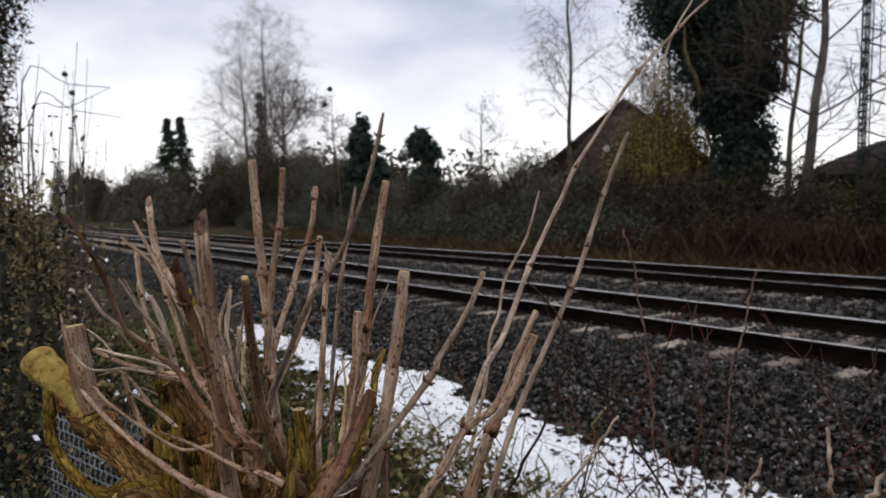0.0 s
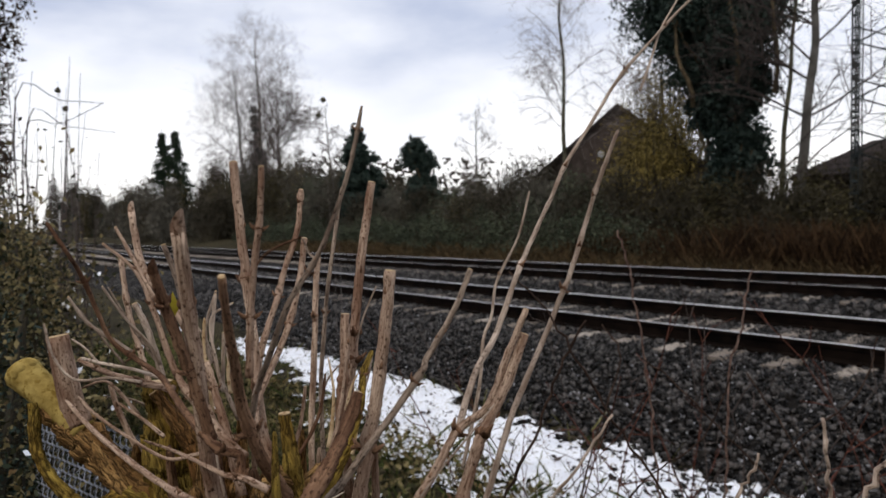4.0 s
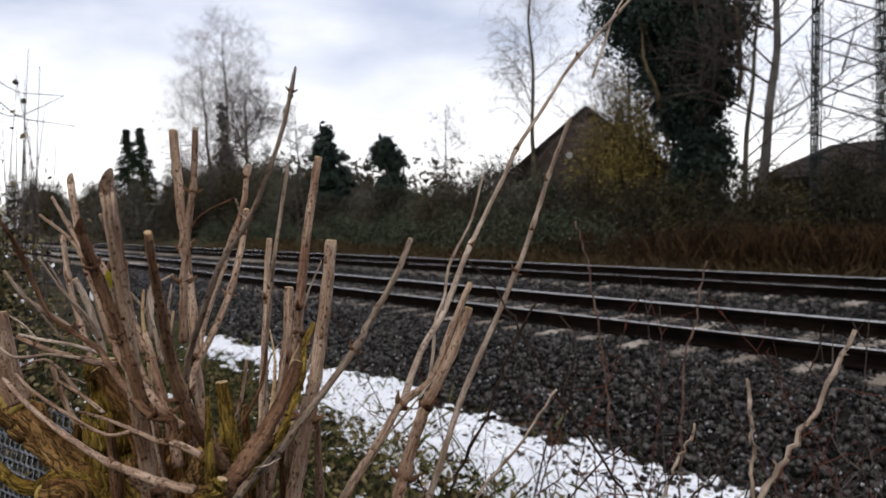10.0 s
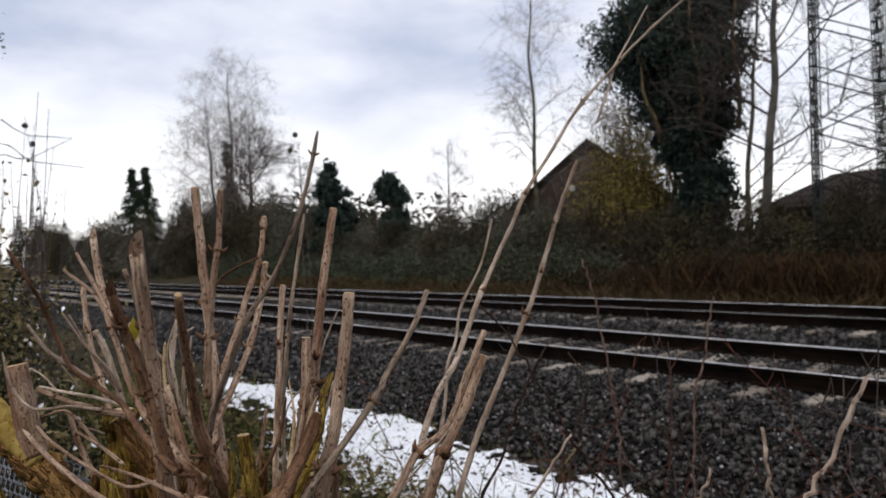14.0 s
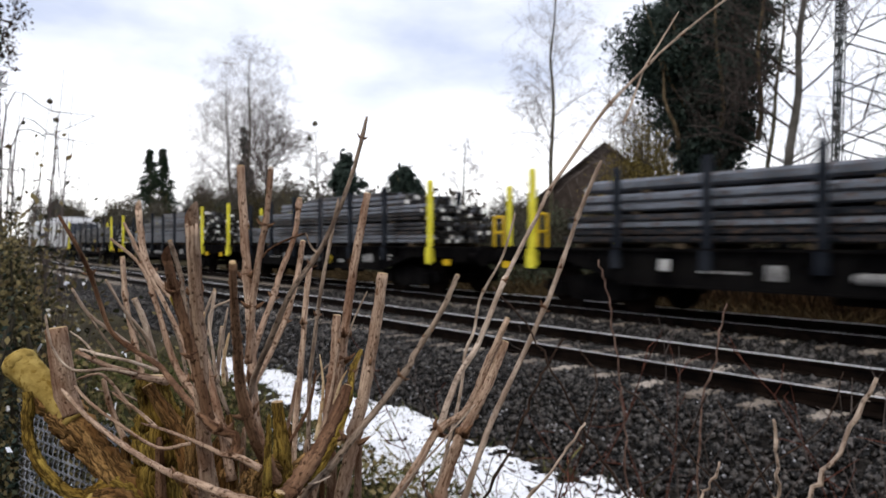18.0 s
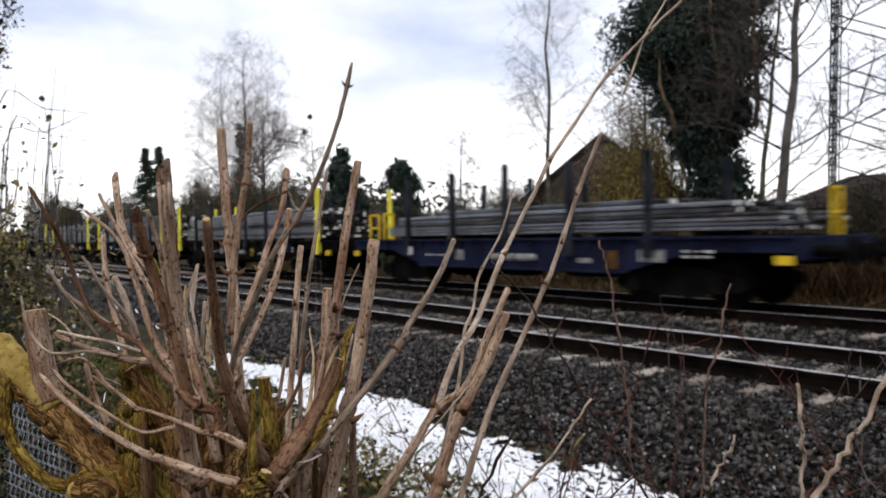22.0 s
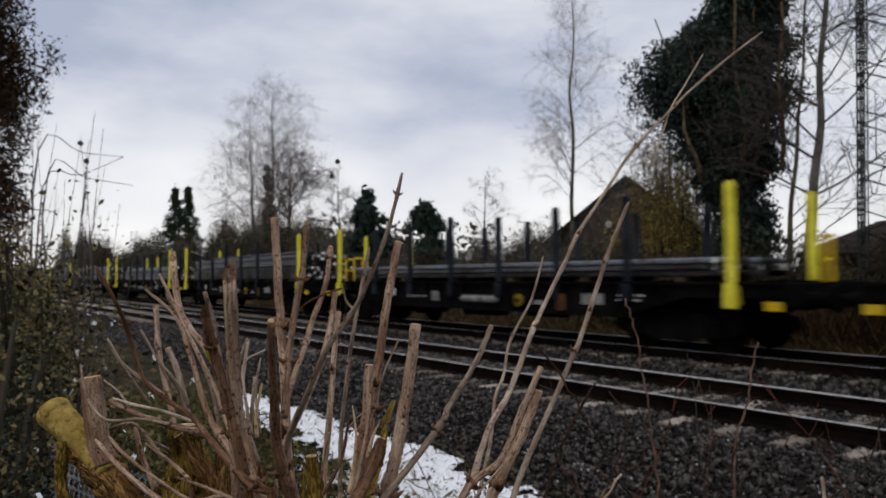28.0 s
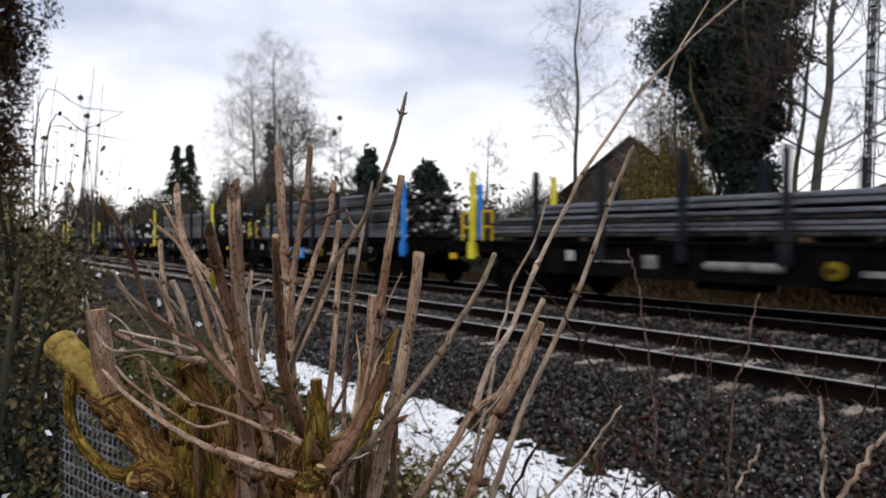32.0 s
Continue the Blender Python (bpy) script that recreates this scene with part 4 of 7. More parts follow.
def locomotive():
    """A pale grey four-axle locomotive with a sloping cab at each end."""
    t = thing("locomotive", (0, 0, 0), "pale grey locomotive with sloping cab ends and dark underframe", "locomotive")
    H = 9.5
    s = Shape()
    rows = ((-H, 0.95, 1.15, 1.30), (-H + 0.05, 0.95, 1.85, 1.36), (-H + 0.75, 0.95, 3.05, 1.36), (-H + 1.5, 0.95, 3.35, 1.40), (H - 1.5, 0.95, 3.35, 1.40), (H - 0.75, 0.95, 3.05, 1.36), (H - 0.05, 0.95, 1.85, 1.36), (H, 0.95, 1.15, 1.30))
    v = []
    for x, z0, z1, w in rows:
        c = min(0.35, (z1 - z0) * 0.3)
        v += [(x, -w, z0), (x, -w, z1 - c), (x, -w + c * 0.9, z1), (x, w - c * 0.9, z1), (x, w, z1 - c), (x, w, z0)]
    n = len(rows)
    f = [(6 * i + j, 6 * i + (j + 1) % 6, 6 * i + 6 + (j + 1) % 6, 6 * i + 6 + j) for i in range(n - 1) for j in range(6)]
    s.add(v, f + [(5, 4, 3, 2, 1, 0), tuple(range(6 * n - 6, 6 * n))])
    body = part("body", s, LOCO, t)
    part("solebar", Shape().box(-H + 0.1, H - 0.1, -1.41, 1.41, 0.82, 1.0, 0, 0.03), LOCO_DARK, t)
    for d in (-1, 1):
        g = Shape()
        g.add([(d * (H - 0.10), -1.02, 2.02), (d * (H - 0.10), 1.02, 2.02), (d * (H - 0.62), 0.98, 2.86), (d * (H - 0.62), -0.98, 2.86), (d * (H + 0.02), -1.02, 2.02), (d * (H + 0.02), 1.02, 2.02), (d * (H - 0.56), 0.98, 2.86), (d * (H - 0.56), -0.98, 2.86)],
              [(0, 1, 2, 3), (4, 7, 6, 5), (0, 4, 5, 1), (2, 6, 7, 3), (1, 5, 6, 2), (0, 3, 7, 4)])
        part("windscreen", g, GLASS, body)
        for side in (-1, 1):
            y = side * 1.372
            part("cab_window", Shape().box(*sorted((d * (H - 1.35), d * (H - 0.95))), *sorted((y, y + side * 0.012)), 2.05, 2.65, 0, 0.02), GLASS, body)
            dr = part("cab_door", Shape().box(*sorted((d * (H - 2.35), d * (H - 1.75))), *sorted((side * 1.398, side * 1.415)), 1.02, 2.95, 0, 0.02), LOCO, body)
            part("door_window", Shape().box(*sorted((d * (H - 2.22), d * (H - 1.88))), *sorted((side * 1.414, side * 1.422)), 2.1, 2.7), GLASS, dr)
            for xx in (1.66, 2.44):
                part("handrail", Shape().tube([(d * (H - xx), side * 1.45, 1.1), (d * (H - xx), side * 1.45, 2.3)], 0.018, 6), GALV, body)
            part("headlight", Shape().tube([(d * (H - 0.08), side * 0.85, 1.55), (d * (H + 0.03), side * 0.85, 1.55)], 0.11, 14), GLOW if d < 0 else GLASS, body)
            u = Shape()
            u.tube([(d * H, side * 0.87, 1.0), (d * (H + 0.35), side * 0.87, 1.0)], 0.10, 12)
            u.tube([(d * (H + 0.33), side * 0.87, 1.0), (d * (H + 0.38), side * 0.87, 1.0)], 0.24, 18)
            part("buffer", u, LOCO_DARK, t)
        part("snow_plough", Shape().prism([(d * (H - 0.3), 0.15), (d * (H + 0.1), 0.15), (d * H, 0.85), (d * (H - 0.3), 0.85)], -1.2, 1.2, 0, 1), LOCO_DARK, t)
        b = Shape()
        x = d * 5.6
        for side in (-1, 1):
            b.prism([(x - 2.0, 0.35), (x - 1.6, 0.25), (x + 1.6, 0.25), (x + 2.0, 0.35), (x + 1.9, 0.75), (x - 1.9, 0.75)], side * 1.05 - 0.07, side * 1.05 + 0.07, 0, 1)
            for a in (-1.25, 1.25):
                b.box(x + a - 0.2, x + a + 0.2, *sorted((side * 1.12, side * 1.3)), 0.32, 0.68)
        bo = part("bogie", b, LOCO_DARK, t)
        for a in (-1.25, 1.25):
            for side in (-1, 1):
                part("wheel", Shape().wheel(x + a, side * 0.72, 0.55, 0.55, 0.13, 24), RUST, bo)
    for side in (-1, 1):
        for i in range(5):
            x = -4.2 + i * 2.1
            gr = Shape().box(x - 0.75, x + 0.75, *sorted((side * 1.398, side * 1.408)), 2.45, 2.85)
            for k in range(6):
                gr.box(x - 0.72, x + 0.72, *sorted((side * 1.405, side * 1.425)), 2.48 + k * 0.06, 2.51 + k * 0.06)
            part("side_grille", gr, LOCO_DARK if i % 2 else LOCO, body)
    part("fuel_tank", Shape().box(-2.2, 2.2, -1.25, 1.25, 0.28, 0.80, 0, 0.08), LOCO_DARK, t)
    for x in (-3.4, 0.0, 3.2):
        part("roof_hatch", Shape().box(x - 1.1, x + 1.1, -0.75, 0.75, 3.34, 3.52, 0, 0.05), LOCO, body)
    part("side_logo", Shape().box(-1.9, 1.5, -1.412, -1.402, 1.75, 2.15).box(-2.6, -2.1, -1.412, -1.402, 1.70, 2.2), WAGON_BLUE, body, "plain dark shapes in place of a logo")
    return t


TRAIN.append((locomotive(), 325.15))

# ---- the far side: bank, scrub, trees, houses ----


def bush(name, x, y, z, rx, ry, h, m, n, size, label, category, twigs=60, group="scrub along the line", seed=0, hollow=0.55, droop=0.2):
    """A bush: many stems from one root, leaves in uneven clumps."""
    r = np.random.default_rng(seed)
    t = thing(name, (x, y, z), label, category, group)
    k = max(8, n // 130)
    a, rad, hh = r.uniform(0, 2 * math.pi, k), np.sqrt(r.uniform(0, 1, k)), r.uniform(0.12, 1.0, k) ** 0.8
    cl = np.stack([np.cos(a) * rad * rx * (1.05 - 0.5 * hh ** 2), np.sin(a) * rad * ry * (1.05 - 0.5 * hh ** 2), hh * h * (1 - 0.35 * rad ** 2)], 1)
    pick = r.integers(0, k, n)
    c = cl[pick] + np.clip(r.normal(size=(n, 3)), -1.9, 1.9) * (0.16 * rx + 0.1, 0.16 * ry + 0.1, 0.13 * h)
    c[:, 2] = np.clip(c[:, 2], 0.05, None)
    twiggy = m in (SCRUB_HAZED, SCRUB_TWIG, RUSSET)
    quads("foliage", leaf_quads(r, c, size * (2.2 if twiggy else 0.8), -0.9 if twiggy else droop, 0.10 if twiggy else 0.55), m, t, kind="stuff")
    s = Shape()
    for i in range(min(k, twigs)):
        mid = cl[i] * (0.45, 0.45, 0.55) + r.normal(size=3) * 0.08
        tip = cl[i] * 1.08 + (0, 0, h * 0.08)
        s.tube([(r.normal() * 0.1, r.normal() * 0.1, -0.1), mid, tip], (0.03 + h * 0.004, 0.016 + h * 0.002, 0.005), 4, cap=False)
    part("stem_mass", s, SCRUB_TWIG, t, kind="stuff")
    return t


def grow(s, r, p, d, length, radius, depth, spread, up, kids, fine, bend=0.25):
    """A branch and the branches on it."""
    n = 4 if depth else 2
    pts, q = [p], p
    for i in range(n):
        d = d + r.normal(size=3) * bend * 0.35 + np.array((0, 0, up))
        d = d / np.linalg.norm(d)
        q = q + d * length / n
        pts.append(q)
    s.tube(pts, np.linspace(radius, radius * (0.55 if depth else 0.2), n + 1), 7 if radius > 0.05 else (5 if radius > 0.015 else 3), cap=False)
    if depth:
        for i in range(kids):
            f = r.uniform(0.3, 1.0)
            j = min(int(f * n), n - 1)
            at = np.array(pts[j]) + (np.array(pts[j + 1]) - pts[j]) * (f * n - j)
            side = np.cross(d, r.normal(size=3))
            side /= np.linalg.norm(side)
            e = d * (1 - spread) + side * spread
            grow(s, r, at, e / np.linalg.norm(e), length * r.uniform(0.45, 0.7), max(radius * 0.5, fine), depth - 1, spread, up, kids, fine, bend)


def bare_tree(x, y, z, h, r0, label, seed, boughs=16, depth=2, kids=5, spread=0.6, up=0.0, first=0.35, m_trunk=None, m_twig=None, lean=(0, 0), reach=0.3, fine=0.008, name="bare_tree", limb_up=0.5, group="bare trees", limb=0.42):
    r = np.random.default_rng(seed)
    t = thing(name, (x, y, z), label, "tree", group)
    n = 9
    pts = [np.array((lean[0] * h * (i / n) ** 1.2 + r.normal() * 0.003 * h * (i > 0), lean[1] * h * i / n + r.normal() * 0.003 * h * (i > 0), h * i / n - 0.2)) for i in range(n + 1)]
    P = smooth_path(pts, 3)
    s = Shape().tube(P, np.linspace(r0, r0 * 0.12, len(P)) + r0 * 0.35 * np.exp(-np.arange(len(P)) / 1.5), 9, lumps=0.08)
    part("trunk", s, m_trunk or TRUNK, t, smooth=True)
    s = Shape()
    for i in range(boughs):
        f = first + (1 - first) * (i + r.uniform(0, 0.8)) / boughs
        at = P[min(int(f * (len(P) - 1)), len(P) - 1)]
        a = r.uniform(0, 2 * math.pi)
        d = np.array((math.cos(a), math.sin(a), limb_up + r.uniform(-0.2, 0.3)))
        grow(s, r, at, d / np.linalg.norm(d), h * reach * (1.15 - 0.75 * f) * r.uniform(0.7, 1.2), r0 * limb * (1.1 - f * 0.8), depth, spread, up, kids, fine)
    part("crown", s, m_twig or TWIG, t)
    return t


def spruce(x, y, z, h, w, seed, label):
    """A narrow conifer: whorls of drooping boughs with needle sprays."""
    r = np.random.default_rng(seed)
    t = thing("spruce", (x, y, z), label, "tree", "evergreen trees")
    part("trunk", Shape().tube([(0, 0, -0.3), (0, 0, h * 0.5), (0, 0, h)], (0.2, 0.12, 0.02), 8), TRUNK, t)
    c, s = [], Shape()
    for k in range(int(h * 3)):
        z0 = h * (0.06 + 0.93 * k / (h * 3))
        reach = w * (1 - z0 / h) ** 0.95 * r.uniform(0.65, 1.2) + 0.08
        for j in range(6):
            a = r.uniform(0, 2 * math.pi)
            u = np.linspace(0.1, 1, 14)[:, None]
            p = np.array((math.cos(a), math.sin(a), 0)) * u * reach + np.array((0, 0, 1)) * (z0 - 0.30 * reach * u ** 1.5)
            c.append(np.repeat(p, 5, 0) + r.normal(size=(70, 3)) * (0.10, 0.10, 0.07) * (1.2 - 0.4 * np.repeat(u, 5, 0)))
            s.tube(p[::6], 0.015, 3, cap=False)
    quads("needle_mass", leaf_quads(r, np.concatenate(c), 0.22, 0.6, 0.5), CONIFER, t, kind="stuff")
    part("bough_mass", s, TRUNK, t, kind="stuff")
    return t


def house(x, y, z, w, d, eave, ridge, turn, label, chimney=False):
    """A gabled house: walls with openings, tiled roof, chimney."""
    t = thing("house", (x, y, z), label, "house", "houses beyond the line")
    t.rotation_euler = (0, 0, radians(turn))
    s = Shape()
    s.prism([(-w / 2, 0), (w / 2, 0), (w / 2, eave), (0, ridge - 0.12), (-w / 2, eave)], -d / 2, -d / 2 + 0.3, 0, 1)
    part("gable_wall", s, BRICK, t)
    s = Shape().prism([(-w / 2, 0), (w / 2, 0), (w / 2, eave), (0, ridge - 0.12), (-w / 2, eave)], d / 2 - 0.3, d / 2, 0, 1)
    part("gable_wall", s, BRICK, t)
    for side in (-1, 1):
        part("side_wall", Shape().box(*sorted((side * w / 2, side * (w / 2 - 0.3))), -d / 2 + 0.3, d / 2 - 0.3, 0, eave), BRICK, t)
        sl = math.atan2(ridge - eave, w / 2)
        run = (w / 2 + 0.45) / math.cos(sl)
        roof = part("roof_slope", Shape().prism([(side * (w / 2 + 0.45), eave - 0.45 * math.tan(sl) + 0.02), (0, ridge), (0, ridge - 0.14), (side * (w / 2 + 0.45), eave - 0.45 * math.tan(sl) - 0.12)], -d / 2 - 0.35, d / 2 + 0.35, 0, 1), TILE, t)
        k = int(run / 0.33)
        for i in range(k):
            f0, f1 = i / k, (i + 1) / k
            xa, xb = side * (w / 2 + 0.45) * (1 - f0), side * (w / 2 + 0.45) * (1 - f1)
            za, zb = (eave - 0.45 * math.tan(sl)) + (ridge - eave + 0.45 * math.tan(sl)) * f0, (eave - 0.45 * math.tan(sl)) + (ridge - eave + 0.45 * math.tan(sl)) * f1
            course = Shape().prism([(xa, za + 0.05), (xb, zb + 0.025), (xb, zb - 0.01), (xa, za)], -d / 2 - 0.34, d / 2 + 0.34, 0, 1)
            part("tile_course", course, TILE, roof)
    for yy in (-d / 2,):
        for xx, z0 in ((-w * 0.22, 1.0), (w * 0.22, 1.0)):
            wd = part("window", Shape().box(xx - 0.5, xx + 0.5, yy - 0.05, yy + 0.02, z0, z0 + 1.2), WHITE, t, "white framed window")
            part("pane", Shape().box(xx - 0.43, xx - 0.03, yy - 0.062, yy - 0.052, z0 + 0.07, z0 + 1.13).box(xx + 0.03, xx + 0.43, yy - 0.062, yy - 0.052, z0 + 0.07, z0 + 1.13), GLASS, wd)
    if not chimney:
        part("satellite_dish", Shape().tube([(-0.95, -d / 2 - 0.03, 4.39), (-0.95, -d / 2 - 0.12, 4.39), (-0.95, -d / 2 - 0.16, 4.39)], (0.02, 0.12, 0.19), 14), WHITE, t, "small white dish on the gable")
    if chimney:
        part("chimney", Shape().box(0.2, 0.75, d * 0.2, d * 0.2 + 0.55, ridge - 0.6, ridge + 0.7), BRICK, t)
    return t


house(-27.50, 35.27, 0.4, 9.6, 9.0, 3.3, 7.05, 33, "brown brick house with dark steep tiled gable roof")
house(-8.6, 32.0, 0.4, 9.0, 8.0, 2.4, 3.75, 75, "low house with dark tiled roof behind the scrub", True)

# lattice power mast
pyl = thing("lattice_mast", (-7.85, 19.3, 0.3), "tall dark steel lattice mast with laced corner posts", "lattice mast")
corners = ((0.0, 0.0), (1.50, 0.65), (0.85, 2.25), (-0.65, 1.6))


def mast_corner(i, z):
    f = 1 - z / 75
    cx, cy = 1.2, 1.2
    return np.array((cx + (corners[i % 4][0] - cx) * f, cy + (corners[i % 4][1] - cy) * f, z))


for i in range(4):
    leg = Shape()
    for a, b in ((-0.09, -0.09), (0.09, -0.09), (0.09, 0.09), (-0.09, 0.09)):
        leg.tube([mast_corner(i, 0) + (a, b, 0), mast_corner(i, 16) + (a, b, 0)], 0.017, 4)
    for k in range(50):
        z = 0.32 * k
        leg.box(*(mast_corner(i, z)[0] + np.array((-0.1, 0.1))), *(mast_corner(i, z)[1] + np.array((-0.1, -0.085))), z, z + 0.06)
    part("leg", leg, STEEL, pyl)
    for k in range(-2, 10):
        z = 2.67 + 1.38 * k
        for dz in (-0.69, 0.69):
            p, q = ((i, z), (i + 1, z + dz)) if i % 2 == 0 else ((i + 1, z), (i, z + dz))
            if min(p[1], q[1]) > 0.2 and (i in (0, 3) or dz > 0):
                part("brace", Shape().tube([mast_corner(*p), mast_corner(*q)], 0.022, 4), STEEL, pyl)

# evergreens
def ivied(x, y, z, label, seed, n, size, clumps, outline, trunk_r, spread=0.22, limbs=10, m=None):
    """A tree buried in ivy. outline: (height, reach to one side, reach to the other), across the line from the path."""
    r = np.random.default_rng(seed)
    t = thing("ivy_clad_tree", (x, y, z), label, "tree", "evergreen trees")
    d = np.array((x, y, 0.0)) / math.hypot(x, y)
    across = np.array((d[1], -d[0], 0.0))
    O = np.array(outline)
    h = O[-1, 0]
    mid = lambda q: (np.interp(q, O[:, 0], O[:, 1]) + np.interp(q, O[:, 0], O[:, 2])) / 2
    P = smooth_path([across * mid(q) * (q > 0.5) + d * 0.1 * math.sin(q) + (0, 0, q) for q in np.linspace(-0.3, h * 0.97, 6)], 4)
    part("trunk", Shape().tube(P, np.linspace(trunk_r, trunk_r * 0.15, len(P)), 9, lumps=0.1), TRUNK, t, smooth=True)
    q = r.uniform(O[0, 0], h, clumps * 4)
    half = (np.interp(q, O[:, 0], O[:, 2]) - np.interp(q, O[:, 0], O[:, 1])) / 2
    q = q[r.random(clumps * 4) < half / half.max()][:clumps]
    half = (np.interp(q, O[:, 0], O[:, 2]) - np.interp(q, O[:, 0], O[:, 1])) / 2
    k = len(q)
    a = r.uniform(0, 2 * math.pi, k)
    rad = np.sqrt(r.uniform(0.15, 1.0, k)) * half * r.uniform(0.75, 1.06, k)
    cl = (mid(q) + rad * np.cos(a))[:, None] * across + (rad * np.sin(a) * 0.85)[:, None] * d + q[:, None] * (0, 0, 1)
    pick = r.integers(0, k, n)
    sz = (spread * (0.35 + 0.65 * half / half.max()) * r.uniform(0.5, 1.35, k))[pick][:, None]
    c = cl[pick] + np.clip(r.normal(size=(n, 3)), -1.7, 1.7) * sz * (1.0, 1.0, 0.85)
    c[:, 2] -= 0.5 * np.linalg.norm(c[:, :2] - cl[pick][:, :2], axis=1)  # clumps hang over at their edges
    ax = mid(np.clip(cl[:, 2], 0, h))[:, None] * across
    j = r.integers(0, k, n // 5)
    inner = ax[j] + (cl[j] - ax[j]) * (0.6, 0.6, 0.97) + r.normal(size=(n // 5, 3)) * spread * 0.7
    quads("crown", np.concatenate([leaf_quads(r, c, size, 0.5), leaf_quads(r, inner, size * 2.4, 0.5)]), m or IVY, t)
    s = Shape()
    for i in range(limbs):
        j = int(r.integers(0, k))
        b = P[min(int(cl[j][2] * 0.6 / h * len(P)), len(P) - 1)]
        s.tube([b, (b + cl[j]) / 2 + r.normal(size=3) * 0.15, cl[j] + (cl[j] - ax[j]) * 0.12], (0.06, 0.045, 0.02), 5, cap=False)
    part("limb_mass", s, TAWNY, t, kind="stuff")
    return t


BIG = ivied(-12.3, 20.9, 0.4, "tall broad tree wrapped in dark green ivy", 11, 78000, 0.125, 330,
            ((0.6, -0.5, 1.0), (3.4, -0.6, 1.3), (4.6, -1.2, 1.25), (5.2, -1.6, 1.5), (6.2, -2.1, 1.8), (7.4, -2.8, 2.0), (8.4, -3.1, 2.05), (8.9, -2.2, 2.05), (9.6, -1.9, 2.05), (10.0, -0.7, 2.0), (12.5, -0.2, 1.6), (14.0, 0.3, 1.0)), 0.34, 0.34, 34)
ivied(-12.3, 20.9 + 0.9, 0.4, "slim ivied side stem of a double-trunked tree", 16, 9000, 0.125, 50, ((4.0, -1.4, -0.6), (8.0, -2.2, -0.9), (9.6, -1.9, -0.8), (10.3, -1.6, -1.1)), 0.1, 0.24, 4)
for o in BIG.children:
    if o.name.startswith("trunk"):
        # pale limbs that show on the face of the ivy
        for u0, u1, z0, z1 in ((0.35, 0.10, 5.0, 10.5), (1.35, 1.45, 4.6, 9.6), (-0.9, -1.5, 4.4, 7.2)):
            dv = np.array((-12.3, 20.9, 0)) / math.hypot(12.3, 20.9)
            av = np.array((dv[1], -dv[0], 0))
            lp = [av * (u0 + (u1 - u0) * f + 0.08 * math.sin(9 * f)) - dv * (1.25 + 0.35 * math.sin(2.5 * f)) + (0, 0, z0 + (z1 - z0) * f) for f in np.linspace(0, 1, 8)]
            part("limb", Shape().tube(lp, np.linspace(0.075, 0.03, 8), 7, lumps=0.15), TAWNY, BIG, "tawny bare limb over the ivy", smooth=True)
ivied(-37.5, 22.0, 0.4, "column-shaped tree covered in dark ivy", 12, 12000, 0.19, 120, ((0.8, -1.2, 1.9), (3.0, -1.35, 1.8), (4.3, -1.3, 1.6), (5.3, -1.25, 1.1), (5.7, -1.05, 0.8), (6.3, -0.7, 0.5), (6.7, -0.4, 0.2), (7.2, -0.15, 0.0)), 0.2, 0.26, 6)
ivied(-31.6, 22.5, 0.4, "bushy dark evergreen tree above the scrub", 13, 9000, 0.18, 90, ((0.8, -1.1, 1.8), (2.6, -0.8, 1.4), (3.7, -0.5, 0.65), (4.4, -1.0, 0.85), (5.1, -1.0, 0.85), (5.6, -0.45, 0.35)), 0.18, 0.22, 6)
spruce(-83.2, 23.0, 0.4, 12.6, 3.3, 14, "dark narrow spruce beside a twin")
spruce(-78.9, 23.2, 0.4, 12.1, 3.1, 15, "dark narrow spruce standing close to its twin")
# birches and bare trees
bare_tree(-24.9, 27.0, 0.4, 17.0, 0.15, "slender birch with fine hanging twigs", 21, 40, 2, 8, 0.62, -0.10, 0.36, TRUNK, TWIG_HAZED, (0.006, 0), 0.20, 0.003, "birch_tree", 1.2, limb=0.18)
bare_tree(-60.0, 25.0, 0.4, 18.0, 0.24, "large many-branched birch standing beyond the line", 22, 30, 2, 10, 0.66, -0.04, 0.28, TRUNK, TWIG_HAZED, (0.04, 0), 0.40, 0.007, "birch_tree", 1.0, limb=0.17)
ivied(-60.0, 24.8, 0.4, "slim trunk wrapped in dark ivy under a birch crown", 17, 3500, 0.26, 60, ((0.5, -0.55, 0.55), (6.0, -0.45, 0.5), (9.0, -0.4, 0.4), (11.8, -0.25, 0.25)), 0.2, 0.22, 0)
bare_tree(-64.5, 25.2, 0.4, 16.6, 0.22, "bare birch close beside a larger one", 23, 26, 2, 9, 0.66, -0.04, 0.28, TRUNK, TWIG_HAZED, (-0.06, 0), 0.42, 0.007, "birch_tree", 0.9, limb=0.17)
bare_tree(-57.0, 25.5, 0.4, 13.0, 0.22, "bare birch with ivied trunk", 24, 26, 2, 8, 0.6, -0.02, 0.3, TRUNK, TWIG_HAZED, (0.02, 0), 0.40, 0.007, "birch_tree", 0.9)
bare_tree(-9.45, 19.6, 0.4, 13.0, 0.16, "leaning bare tree with grey trunk", 25, 24, 2, 7, 0.6, 0.03, 0.3, GREYBARK, TWIG, (0.09, 0), 0.24, 0.005, limb=0.26)
bare_tree(-9.95, 19.4, 0.4, 11.0, 0.09, "thin dark leaning tree beside ivy", 26, 22, 2, 7, 0.6, 0.02, 0.2, TRUNK, TWIG, (0.10, 0), 0.26, 0.005, limb=0.3)
bare_tree(-17.5, 25.0, 0.4, 9.5, 0.14, "bare tree with tangled fine twigs", 27, 34, 2, 9, 0.65, 0.02, 0.3, TRUNK, TWIG_HAZED, (0, 0), 0.36, 0.0045, limb=0.3)
